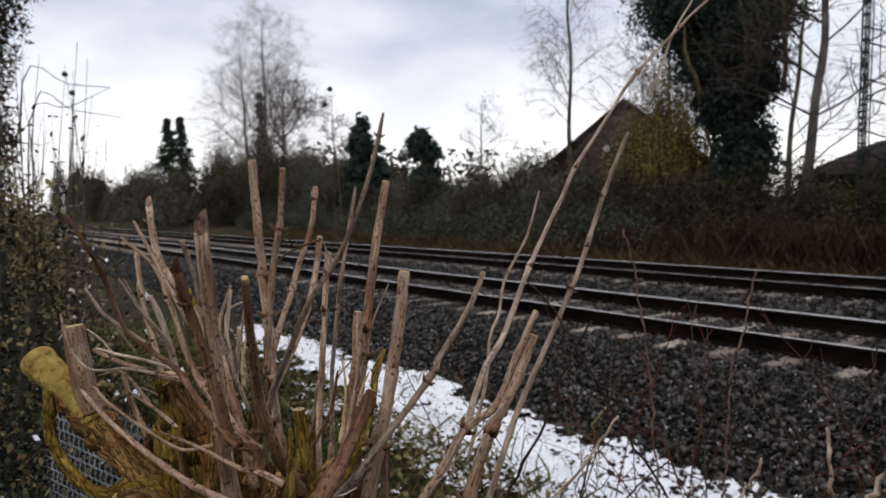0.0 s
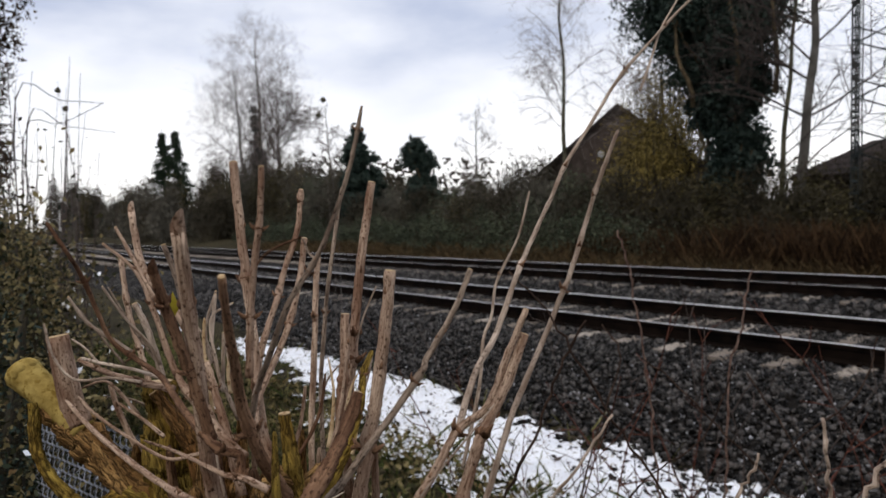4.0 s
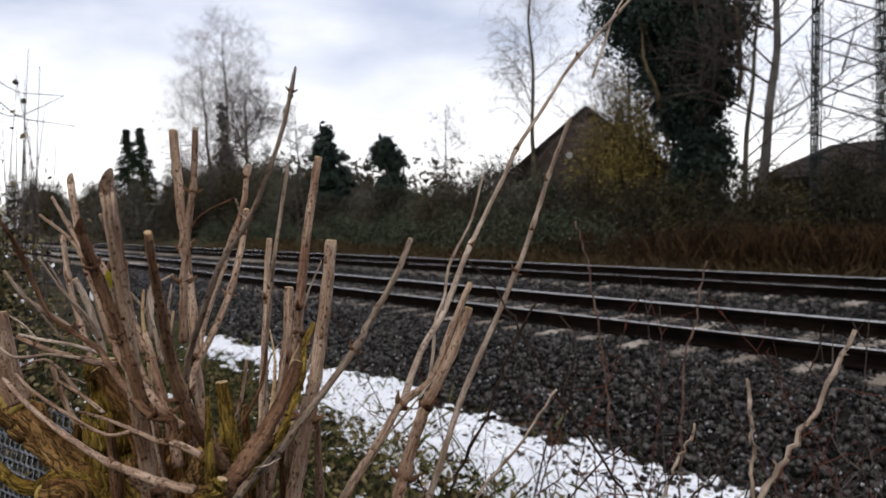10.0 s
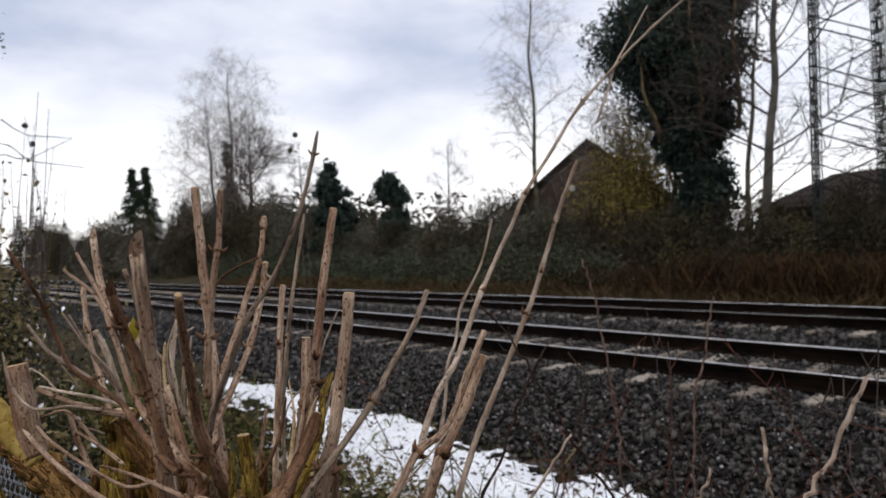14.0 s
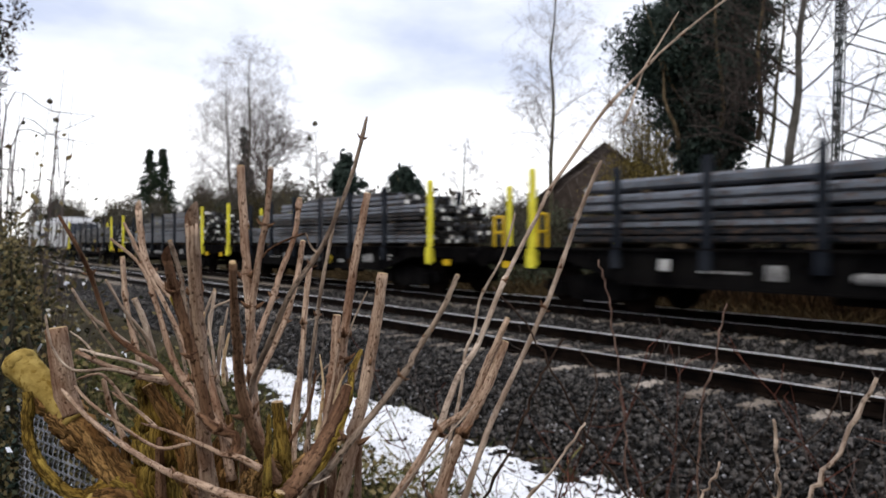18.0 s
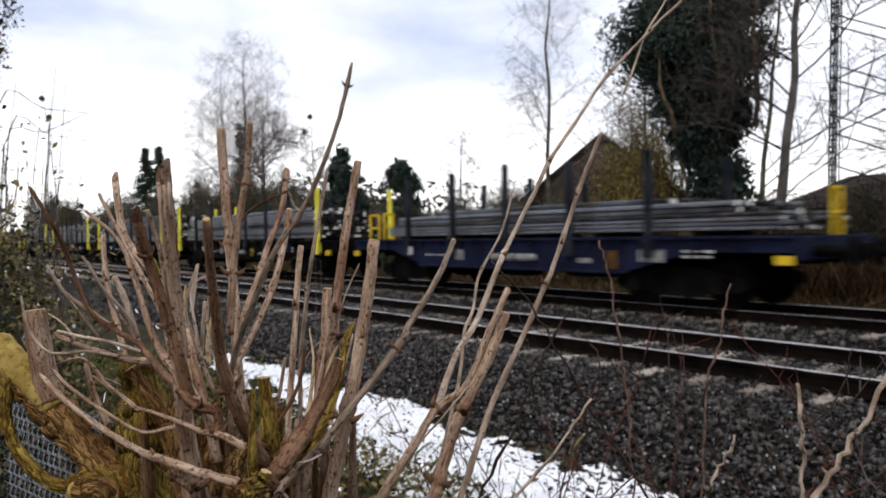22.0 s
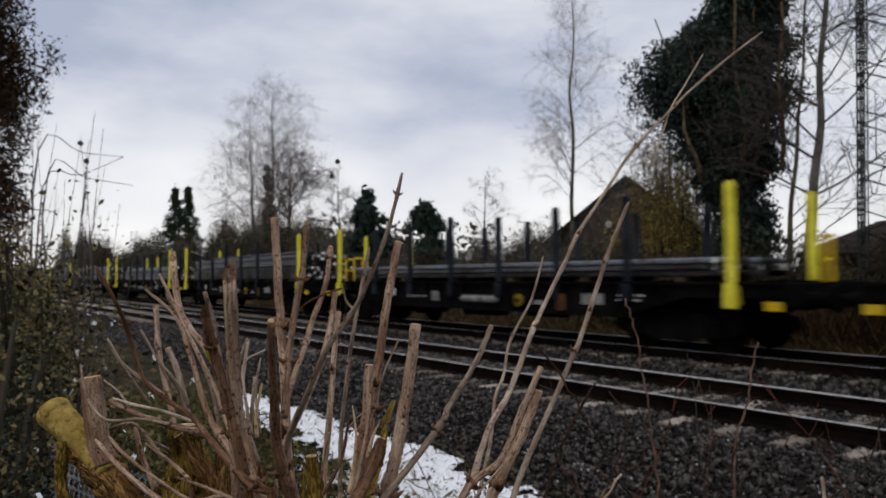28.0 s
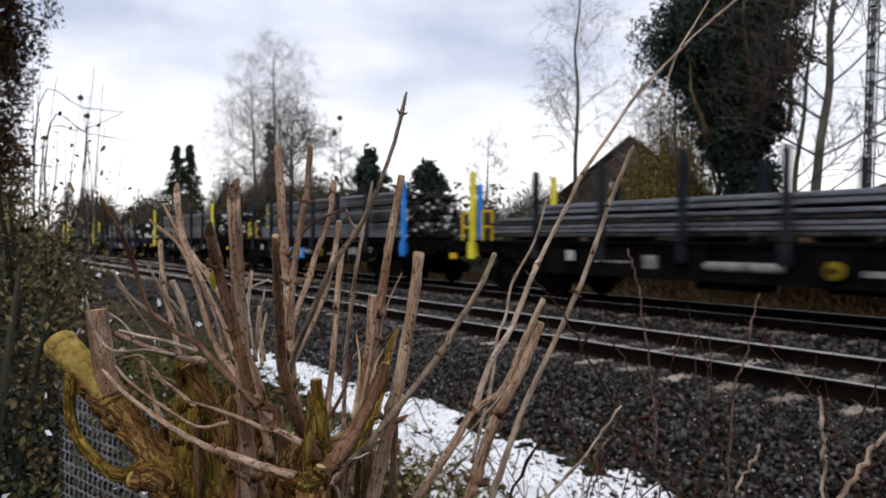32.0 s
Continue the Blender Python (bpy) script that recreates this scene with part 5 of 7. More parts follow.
bare_tree(-5.6, 22.5, 0.4, 9.0, 0.10, "bare young tree near the lattice mast", 28, 24, 2, 8, 0.62, 0.02, 0.2, TRUNK, TWIG, (0.03, 0), 0.34, 0.005, limb=0.28)
bare_tree(-3.5, 20.5, 0.4, 10.0, 0.12, "bare spreading tree beyond the far track", 29, 26, 2, 8, 0.62, 0.02, 0.25, TRUNK, TWIG, (-0.1, 0), 0.36, 0.005, limb=0.28)
bare_tree(-31.0, 26.0, 0.4, 7.6, 0.09, "small crooked bare tree above scrub", 30, 18, 2, 5, 0.65, 0.0, 0.4, TRUNK, TWIG_HAZED, (0.03, 0), 0.3, 0.008)
bare_tree(-62.0, 33.0, 0.4, 12.5, 0.16, "faint bare tree behind evergreens", 31, 24, 2, 6, 0.6, 0.06, 0.45, TRUNK, TWIG_HAZED, (0, 0), 0.22, 0.012)
bare_tree(-68.0, 23.0, 0.4, 6.5, 0.2, "broken bare tree with crooked limbs", 32, 12, 2, 5, 0.7, 0.0, 0.4, TRUNK, TWIG, (0.1, 0), 0.4, 0.012)

# scrub belt along the far side
def skyline(x, y):
    """The height to which the scrub grows at a place: lower round the ivied trees, higher along the line."""
    t22 = np.interp(x * 22 / y, (-140, -97, -75, -67, -51, -43, -37, -34, -28.4, -25.7, -23.6, -21, -17, -12, -9.5, -4), (12.5, 9.8, 7.9, 7.3, 7.1, 6.2, 4.6, 3.9, 3.3, 3.5, 4.3, 4.3, 3.9, 3.0, 2.9, 2.9))
    return 1.92 + (t22 - 1.92) * y / 22 - 0.3


r = np.random.default_rng(40)
kinds = ((SCRUB, "tangled dark winter scrub on the bank"), (SCRUB_TWIG, "grey-brown leafless scrub on the bank"), (BRAMBLE, "dark green bramble thicket on the bank"))
for i in range(44):
    f = i / 43
    x = -4.0 - 78 * f ** 1.25 + r.uniform(-0.6, 0.6)
    y = 18.6 + 7 * f + r.uniform(-0.8, 1.6)
    top = float(skyline(x, y)) * r.uniform(0.68, 0.98)
    m, lab = (SCRUB_HAZED, "brown leafless scrub on the bank, paled for haze") if x < -19 and i % 4 == 0 else kinds[int(r.integers(0, 3)) if x < -14 else int(r.integers(0, 2))]
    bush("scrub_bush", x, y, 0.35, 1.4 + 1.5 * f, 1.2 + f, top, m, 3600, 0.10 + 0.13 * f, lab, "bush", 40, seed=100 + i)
for i in range(10):
    x, y = -1.0 - 0.95 * i + r.uniform(-0.3, 0.3), 19.6 + r.uniform(-0.5, 1.2)
    bush("scrub_bush", x, y, 0.35, 1.1, 0.9, r.uniform(2.0, 2.75), (SCRUB_TWIG, SCRUB)[i % 2], 3200, 0.10, kinds[1 - i % 2][1], "bush", 40, seed=160 + i)
for i in range(24):
    f = i / 23
    x, y = -22 - 66 * f + r.uniform(-1, 1), 27 + 6 * f + r.uniform(-1, 3)
    bush("tall_scrub", x, y, 0.4, 2.6, 2.0, float(skyline(x, y)) * r.uniform(0.78, 1.0), SCRUB_HAZED if i % 3 == 0 else SCRUB_TWIG, 3200, 0.22, "tall leafless scrub behind the bank", "bush", 60, seed=200 + i)
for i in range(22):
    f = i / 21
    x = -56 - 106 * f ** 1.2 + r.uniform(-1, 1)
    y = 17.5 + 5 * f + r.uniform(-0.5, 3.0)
    bush("wayside_thicket", x, y, 0.35, 2.6 + 2 * f, 1.8, min(float(skyline(x, y)), 1.6 + 0.060 * -x) * r.uniform(0.7, 1.0), (SCRUB_TWIG, SCRUB, SCRUB_HAZED)[i % 3], 3200, 0.24 + 0.16 * f, "tall leafless thicket beside the line", "bush", 50, "wayside thickets", seed=250 + i)
for i in range(15):
    x, y = -12.5 - 2.4 * i + r.uniform(-0.6, 0.6), 16.6 + 0.12 * i + r.uniform(-0.3, 0.5)
    bush("bramble_patch", x, y, 0.25, 1.3, 0.9, r.uniform(1.2, 2.1), BRAMBLE, 2600, 0.11, "low dark green bramble beside the line", "bramble", 24, "brambles", seed=300 + i)
for i in range(13):
    x, y = 0.5 - 1.25 * i + r.uniform(-0.3, 0.3), 16.6 + r.uniform(-0.3, 0.6)
    bush("russet_thicket", x, y, 0.2, 1.0, 0.7, r.uniform(0.9, 1.5), RUSSET, 1800, 0.07, "rust-brown dead bracken and dock by the line", "dead bracken", 40, "dead bracken", seed=340 + i)
for i, (x, y, h) in enumerate(((-17.5, 23.6, 6.9), (-16.2, 23.0, 6.6), (-15.2, 22.4, 6.0), (-18.2, 25.6, 6.4), (-16.9, 21.8, 4.6), (-14.1, 21.4, 5.4), (-14.8, 20.6, 3.8), (-50.0, 24.0, 5.0))):
    bush("olive_shrub", x, y, 0.4, 1.15, 1.0, h, OLIVE, 5200, 0.11, "tall shrub with yellowed olive leaves", "shrub", 40, "yellowed shrubs", seed=360 + i)
foot = np.stack([RNG.normal(-6.5, 2.4, 1700), RNG.uniform(15.6, 17.2, 1700), np.zeros(1700)], 1)
foot[:, 2] = soil_height(foot[:, 0], foot[:, 1])
tagged(quads("dead_stalks", blade_quads(RNG, foot, 1.0, 0.014, 0.24), RUSSET), "upright rust-brown dead dock stalks along the bank", "dead stalks", kind="stuff")
foot = np.stack([RNG.uniform(-40, 2, 15000), RNG.uniform(14.4, 17.6, 15000), np.zeros(15000)], 1)
foot[:, 2] = soil_height(foot[:, 0], foot[:, 1])
tagged(quads("bank_grass", blade_quads(RNG, foot, 0.38, 0.02, 0.5), STRAW), "straw-coloured dead grass on the far bank", "grass", kind="stuff")
# woods on the horizon
far = []
for i in range(260):
    x = RNG.uniform(-330, -70)
    y = RNG.uniform(30, 60) + (-x - 70) * 0.35
    h = RNG.uniform(4, 8) + 0.012 * -x
    far.append(np.array((x, y, 0.5)) + RNG.normal(size=(160, 3)) * (2.5, 2.0, 0.2) + np.stack([0 * RNG.random(160), 0 * RNG.random(160), RNG.random(160) ** 0.7 * h], 1))
tagged(quads("distant_woods", leaf_quads(RNG, np.concatenate(far), 0.75, 0.2), SCRUB_TWIG), "hazy distant leafless woods along the horizon", "woods", kind="stuff")
far = []
for i in range(160):
    x, y = RNG.uniform(-6, 40), RNG.uniform(22, 45)
    far.append(np.array((x, y, 0.5)) + RNG.normal(size=(150, 3)) * (1.5, 1.5, 0.2) + np.stack([0 * RNG.random(150), 0 * RNG.random(150), RNG.random(150) ** 0.7 * RNG.uniform(2, 4.5)], 1))
tagged(quads("woods_edge", leaf_quads(RNG, np.concatenate(far), 0.3, 0.2), SCRUB_TWIG), "leafless thicket beyond the lattice mast", "woods", kind="stuff")

# ---- the pruned shrub in front ----
BASE = np.array((-0.90, 0.50, 0.05))
shrub = thing("pruned_shrub", tuple(BASE), "hard-pruned woody shrub of cut tan stems on a mossy stump", "shrub")


def stem(name, m, pts, r0, r1, cut, nodes=()):
    """One stem of the shrub. cut: 0 tapers out, 1 sawn square, 2 cut on the slant, 3 rounded over."""
    if not nodes and name == "cut_stem" and np.linalg.norm(np.array(pts[-1]) - pts[0]) > 0.12:
        nodes = (0.34, 0.78)
    wood = name in ("trunk", "bough", "stub", "root_loop", "old_stem")
    P = smooth_path(pts, 14 if wood else 7) - BASE
    n = len(P)
    u = np.linspace(0, 1, n)
    rad = r0 + (r1 - r0) * u
    rs = np.random.default_rng(int(abs(pts[0][0] * 1e4 + pts[-1][2] * 3e3)) % 99991)
    if not wood:
        rad = rad * 0.94
    for q in nodes:
        rad = rad * (1 + 0.42 * np.exp(-((u - q) / 0.012) ** 2))
    if name != "knob":
        P[1:-1] += rs.normal(size=(n - 2, 3)) * rad[1:-1, None] * (0.05 if not wood else 0.03)
    s = Shape()
    sides = 30 if wood else 10
    if cut == 0:
        rad[-1] *= 0.55
    ridge = None
    if wood:
        a = np.arange(sides) * 2 * math.pi / sides
        k = 4 + int(rs.integers(0, 2))
        ph = np.cumsum(rs.normal(size=n) * 0.16)
        ridge = np.ones((n, sides))
        for kk, amp in ((k, 0.17), (2 * k + 1, 0.09)):
            w = np.abs(np.sin(kk * a[None, :] * 0.5 + kk * 0.3 * ph[:, None] + rs.uniform(0, 6)))
            ridge += amp * (w ** 0.6 - 0.7) + 0.03 * rs.normal(size=(n, sides))
        bulge = np.convolve(rs.normal(size=n + 8), np.ones(9) / 9, "valid")
        ridge *= (1 + 0.28 * bulge)[:, None]
    s.tube(P, rad * (rs.uniform(0.95, 1.05, n) if name != "knob" else 1.0), sides, cap=True, lumps=0.0 if wood else (0.16 if name != "knob" else 0.05), ridge=ridge)
    tip, ax = P[-1], P[-1] - P[-2]
    ax = ax / np.linalg.norm(ax)
    if cut == 2:
        side = np.cross(ax, (0.5, -0.8, 0.1))
        side /= np.linalg.norm(side)
        other = np.cross(ax, side)
        a = np.arange(sides) * 2 * math.pi / sides
        low = tip - ax * r1 * 0.3 + r1 * 0.95 * (np.cos(a)[:, None] * side + np.sin(a)[:, None] * other)
        high = low + ax * (r1 * (0.4 + 1.5 * (1 + np.cos(a))))[:, None] * (0.9, 0.9, 1.0)
        s.add(np.concatenate([low, high]), [(q, (q + 1) % sides, sides + (q + 1) % sides, sides + q) for q in range(sides)])
        s.add(high, [tuple(range(sides))], 1)
    for q in nodes:
        i = min(int(q * (n - 1)), n - 2)
        d = P[i + 1] - P[i]
        d /= np.linalg.norm(d)
        w = np.cross(d, rs.normal(size=3))
        w /= np.linalg.norm(w)
        for sg in (-1, 1):
            b = P[i] + w * sg * rad[i] * 0.7
            s.tube([b - d * rad[i] * 0.3, b + w * sg * rad[i] * 0.8 + d * rad[i] * 0.1, b + w * sg * rad[i] * 1.7 + d * rad[i] * 1.0], (rad[i] * 0.6, rad[i] * 0.42, rad[i] * 0.10), 6, 1)
        s.tube([P[i] - d * rad[i] * 0.5, P[i], P[i] + d * rad[i] * 0.5], (rad[i] * 0.8, rad[i] * 1.12, rad[i] * 0.8), sides, 1, lumps=0.25)
    if name in ("cut_stem", "long_shoot"):
        # dormant buds and the scars of lost side twigs
        for i in rs.integers(2, n - 2, 5):
            d = (P[i + 1] - P[i]) / np.linalg.norm(P[i + 1] - P[i])
            w = np.cross(d, rs.normal(size=3))
            w /= np.linalg.norm(w)
            b = P[i] + w * rad[i] * 0.85
            s.tube([b - d * rad[i] * 0.5, b + w * rad[i] * 0.25, b + w * rad[i] * 0.3 + d * rad[i] * 0.7], (rad[i] * 0.3, rad[i] * 0.32, rad[i] * 0.08), 5, 1)
    ob = part(name, s, (m, BARK_DARK), shrub, smooth=True, along=True)
    if cut in (1, 3):
        f = Shape()
        if cut == 1:
            f.tube([tip + ax * 0.0004, tip + ax * 0.0014], (r1 * 0.90, r1 * 0.84), sides)
            f.tube([tip + ax * 0.0013, tip + ax * 0.0018], r1 * 0.25, 8)
        else:
            f.tube([tip - ax * r1 * 0.3, tip + ax * r1 * 0.2, tip + ax * r1 * 0.5, tip + ax * r1 * 0.68, tip + ax * r1 * 0.75], (r1 * 0.9, r1 * 0.99, r1 * 0.86, r1 * 0.5, r1 * 0.1), 18, lumps=0.04)
        part("cut_face", f, CUT if cut == 1 else LICHEN, ob, "weathered sawn end grain" if cut == 1 else "rounded yellow lichened end", smooth=cut == 3)
    return ob


stem("cut_stem", BARK_TAN, [(-0.598, 0.403, 1.553), (-0.578, 0.390, 1.655), (-0.556, 0.378, 1.740), (-0.535, 0.366, 1.840), (-0.513, 0.354, 1.926)], 0.0088, 0.0064, 2, nodes=(0.26,))
stem("cut_stem", BARK_TAN, [(-0.567, 0.449, 1.670), (-0.582, 0.447, 1.702), (-0.595, 0.447, 1.723), (-0.607, 0.449, 1.758), (-0.619, 0.452, 1.818), (-0.633, 0.454, 1.873), (-0.646, 0.455, 1.936), (-0.658, 0.457, 1.994)], 0.0056, 0.0049, 1, nodes=(0.45, 0.72))
stem("cut_stem", BARK_DARK, [(-0.544, 0.447, 1.670), (-0.528, 0.428, 1.700), (-0.512, 0.409, 1.733), (-0.496, 0.391, 1.780), (-0.475, 0.380, 1.818), (-0.454, 0.369, 1.854), (-0.432, 0.359, 1.892)], 0.0073, 0.0032, 1, nodes=(0.42,))
stem("cut_stem", BARK_TAN, [(-0.524, 0.410, 1.795), (-0.521, 0.411, 1.828), (-0.517, 0.413, 1.865), (-0.512, 0.416, 1.897), (-0.506, 0.421, 1.937), (-0.502, 0.423, 1.977)], 0.0039, 0.0027, 1, nodes=(0.32, 0.75))
stem("cut_stem", BARK_TAN, [(-0.704, 0.484, 1.740), (-0.722, 0.503, 1.785), (-0.735, 0.529, 1.833), (-0.752, 0.549, 1.869), (-0.765, 0.575, 1.915), (-0.784, 0.593, 1.969)], 0.0041, 0.0038, 1, nodes=(0.45, 0.97))
stem("cut_stem", BARK_TAN, [(-0.579, 0.434, 1.734), (-0.597, 0.444, 1.754), (-0.607, 0.465, 1.781), (-0.615, 0.490, 1.822), (-0.626, 0.510, 1.866), (-0.640, 0.525, 1.909)], 0.0035, 0.0037, 1, nodes=(0.62,))
stem("cut_stem", BARK_TAN, [(-0.988, 0.677, 1.326), (-0.997, 0.688, 1.558), (-1.004, 0.698, 1.634), (-1.009, 0.711, 1.732), (-1.016, 0.719, 1.791), (-1.022, 0.731, 1.864)], 0.0059, 0.0053, 1, nodes=(0.72,))
stem("long_shoot", BARK_GREY, [(-0.525, 0.407, 1.747), (-0.501, 0.407, 1.788), (-0.475, 0.409, 1.821), (-0.451, 0.419, 1.867), (-0.437, 0.437, 1.899), (-0.428, 0.452, 1.936), (-0.422, 0.465, 1.976), (-0.418, 0.475, 2.019)], 0.0032, 0.0016, 0, nodes=(0.55, 0.94))
stem("dead_twig", BARK_GREY, [(-0.437, 0.437, 1.899), (-0.448, 0.436, 1.905), (-0.458, 0.436, 1.917)], 0.0012, 0.0008, 0)
stem("dead_twig", BARK_DARK, [(-0.522, 0.414, 1.881), (-0.507, 0.419, 1.898), (-0.492, 0.423, 1.906), (-0.475, 0.429, 1.912), (-0.458, 0.436, 1.917)], 0.0011, 0.0010, 0)
stem("cut_stem", BARK_TAN, [(-0.663, 0.535, 1.560), (-0.664, 0.559, 1.632), (-0.668, 0.578, 1.692), (-0.674, 0.596, 1.761), (-0.681, 0.611, 1.833), (-0.687, 0.629, 1.907), (-0.693, 0.647, 1.973)], 0.0066, 0.0055, 1, nodes=(0.5, 0.58))
stem("cut_stem", BARK_GREY, [(-0.705, 0.562, 1.555), (-0.712, 0.569, 1.656), (-0.720, 0.575, 1.728), (-0.724, 0.585, 1.787), (-0.729, 0.594, 1.831), (-0.731, 0.606, 1.884), (-0.730, 0.624, 1.969)], 0.0032, 0.0025, 0, nodes=(0.6,))
stem("cut_stem", BARK_TAN, [(-0.559, 0.507, 1.538), (-0.554, 0.519, 1.610), (-0.549, 0.530, 1.659), (-0.544, 0.542, 1.720), (-0.542, 0.549, 1.750), (-0.537, 0.561, 1.824), (-0.535, 0.568, 1.874)], 0.0088, 0.0062, 1, nodes=(0.45,))
stem("cut_stem", BARK_TAN, [(-0.631, 0.529, 1.599), (-0.631, 0.548, 1.676), (-0.637, 0.558, 1.728), (-0.643, 0.568, 1.767), (-0.650, 0.576, 1.818)], 0.0064, 0.0056, 1, nodes=(0.6,))
stem("cut_stem", MOSS, [(-0.578, 0.484, 1.630), (-0.568, 0.520, 1.681), (-0.568, 0.542, 1.728), (-0.576, 0.554, 1.764), (-0.581, 0.569, 1.786)], 0.0063, 0.0029, 0)
stem("dead_twig", PALE, [(-0.688, 0.555, 1.677), (-0.687, 0.566, 1.734), (-0.673, 0.595, 1.769), (-0.668, 0.612, 1.812), (-0.663, 0.628, 1.846)], 0.0011, 0.0012, 0)
stem("cut_stem", BARK_GREY, [(-0.525, 0.438, 1.638), (-0.519, 0.459, 1.657), (-0.509, 0.486, 1.683), (-0.503, 0.509, 1.709), (-0.493, 0.536, 1.742), (-0.482, 0.565, 1.780), (-0.485, 0.574, 1.791), (-0.474, 0.603, 1.838), (-0.471, 0.621, 1.873)], 0.0044, 0.0029, 1, nodes=(0.6,))
stem("cut_stem", BARK_TAN, [(-0.541, 0.616, 1.515), (-0.538, 0.638, 1.582), (-0.542, 0.650, 1.605), (-0.538, 0.673, 1.662), (-0.538, 0.690, 1.687), (-0.529, 0.720, 1.740), (-0.526, 0.742, 1.785)], 0.0083, 0.0061, 1, nodes=(0.35, 0.62))
stem("cut_stem", BARK_TAN, [(-0.563, 0.553, 1.550), (-0.565, 0.585, 1.591), (-0.566, 0.635, 1.642), (-0.567, 0.670, 1.679), (-0.546, 0.698, 1.705), (-0.532, 0.722, 1.767), (-0.519, 0.740, 1.815)], 0.0061, 0.0039, 1, nodes=(0.5,))
stem("long_shoot", PALE, [(-0.575, 0.675, 1.674), (-0.631, 0.752, 1.722), (-0.653, 0.808, 1.761), (-0.674, 0.866, 1.827), (-0.701, 0.916, 1.864), (-0.724, 0.998, 1.946), (-0.734, 1.043, 1.998), (-0.742, 1.118, 2.069), (-0.749, 1.213, 2.162), (-0.721, 1.287, 2.239), (-0.702, 1.332, 2.285), (-0.666, 1.417, 2.360), (-0.638, 1.491, 2.417)], 0.0048, 0.0022, 0, nodes=(0.3, 0.5, 0.68, 0.78, 0.87))
stem("long_shoot", PALE, [(-0.735, 1.249, 2.135), (-0.730, 1.274, 2.188), (-0.724, 1.300, 2.248), (-0.715, 1.332, 2.296), (-0.697, 1.374, 2.366)], 0.0026, 0.0018, 0)
stem("long_shoot", PALE, [(-0.729, 0.778, 1.397), (-0.743, 0.846, 1.478), (-0.755, 0.917, 1.592), (-0.768, 0.969, 1.649), (-0.771, 1.019, 1.713), (-0.767, 1.065, 1.790), (-0.773, 1.086, 1.809), (-0.801, 1.167, 1.902), (-0.795, 1.196, 1.972), (-0.785, 1.246, 2.070)], 0.0058, 0.0040, 0, nodes=(0.56, 0.74, 0.87))
stem("long_shoot", PALE, [(-0.840, 0.884, 1.501), (-0.834, 0.923, 1.634), (-0.842, 0.943, 1.711), (-0.846, 0.967, 1.749), (-0.852, 0.989, 1.809), (-0.842, 1.033, 1.881), (-0.841, 1.065, 1.963)], 0.0035, 0.0021, 0, nodes=(0.7,))
stem("dead_twig", PALE, [(-0.552, 0.569, 1.594), (-0.532, 0.609, 1.649), (-0.519, 0.639, 1.682), (-0.503, 0.673, 1.722)], 0.0013, 0.0010, 0)
stem("cut_stem", BARK_DARK, [(-0.517, 0.394, 1.711), (-0.521, 0.396, 1.729), (-0.527, 0.383, 1.735), (-0.543, 0.374, 1.746), (-0.629, 0.378, 1.757), (-0.732, 0.388, 1.766), (-0.818, 0.382, 1.775), (-0.845, 0.361, 1.800), (-0.832, 0.336, 1.871), (-0.814, 0.316, 1.909), (-0.824, 0.301, 1.941)], 0.0046, 0.0022, 0, nodes=(0.02, 0.22, 0.62, 0.8))
stem("cut_stem", PALE, [(-0.861, 0.389, 1.774), (-0.874, 0.361, 1.800), (-0.880, 0.342, 1.819), (-0.884, 0.326, 1.849)], 0.0033, 0.0018, 1)
stem("cut_stem", PALE, [(-0.841, 0.416, 1.758), (-0.843, 0.403, 1.788), (-0.852, 0.380, 1.822), (-0.859, 0.360, 1.860)], 0.0024, 0.0015, 1)
stem("cut_stem", BARK_TAN, [(-0.605, 0.431, 1.697), (-0.628, 0.418, 1.715), (-0.678, 0.402, 1.753), (-0.708, 0.396, 1.778), (-0.740, 0.387, 1.839), (-0.772, 0.379, 1.881), (-0.814, 0.356, 1.913)], 0.0058, 0.0017, 1, nodes=(0.35, 0.7))
stem("cut_stem", BARK_TAN, [(-0.662, 0.422, 1.721), (-0.682, 0.416, 1.750), (-0.706, 0.405, 1.801), (-0.734, 0.388, 1.852), (-0.759, 0.376, 1.892), (-0.784, 0.364, 1.931)], 0.0035, 0.0019, 1)
stem("cut_stem", BARK_TAN, [(-0.686, 0.424, 1.762), (-0.718, 0.416, 1.812), (-0.747, 0.409, 1.841), (-0.779, 0.399, 1.864), (-0.808, 0.393, 1.892), (-0.834, 0.393, 1.949)], 0.0047, 0.0044, 2, nodes=(0.7,))
stem("cut_stem", BARK_TAN, [(-0.934, 0.424, 1.714), (-0.944, 0.419, 1.753), (-0.956, 0.413, 1.790), (-0.965, 0.409, 1.826), (-0.975, 0.407, 1.887)], 0.0042, 0.0040, 1)
stem("cut_stem", PALE, [(-0.871, 0.425, 1.734), (-0.875, 0.421, 1.761), (-0.881, 0.413, 1.800), (-0.890, 0.402, 1.832)], 0.0046, 0.0043, 1)
stem("cut_stem", BARK_DARK, [(-0.544, 0.380, 1.742), (-0.541, 0.366, 1.797), (-0.533, 0.355, 1.830), (-0.527, 0.343, 1.867), (-0.518, 0.334, 1.894)], 0.0056, 0.0044, 2)
stem("cut_stem", BARK_GREY, [(-0.696, 0.412, 1.814), (-0.701, 0.407, 1.847), (-0.704, 0.404, 1.873), (-0.711, 0.395, 1.910)], 0.0031, 0.0029, 1)
stem("cut_stem", PALE, [(-0.723, 0.443, 1.797), (-0.727, 0.447, 1.817), (-0.729, 0.453, 1.849)], 0.0027, 0.0022, 1)
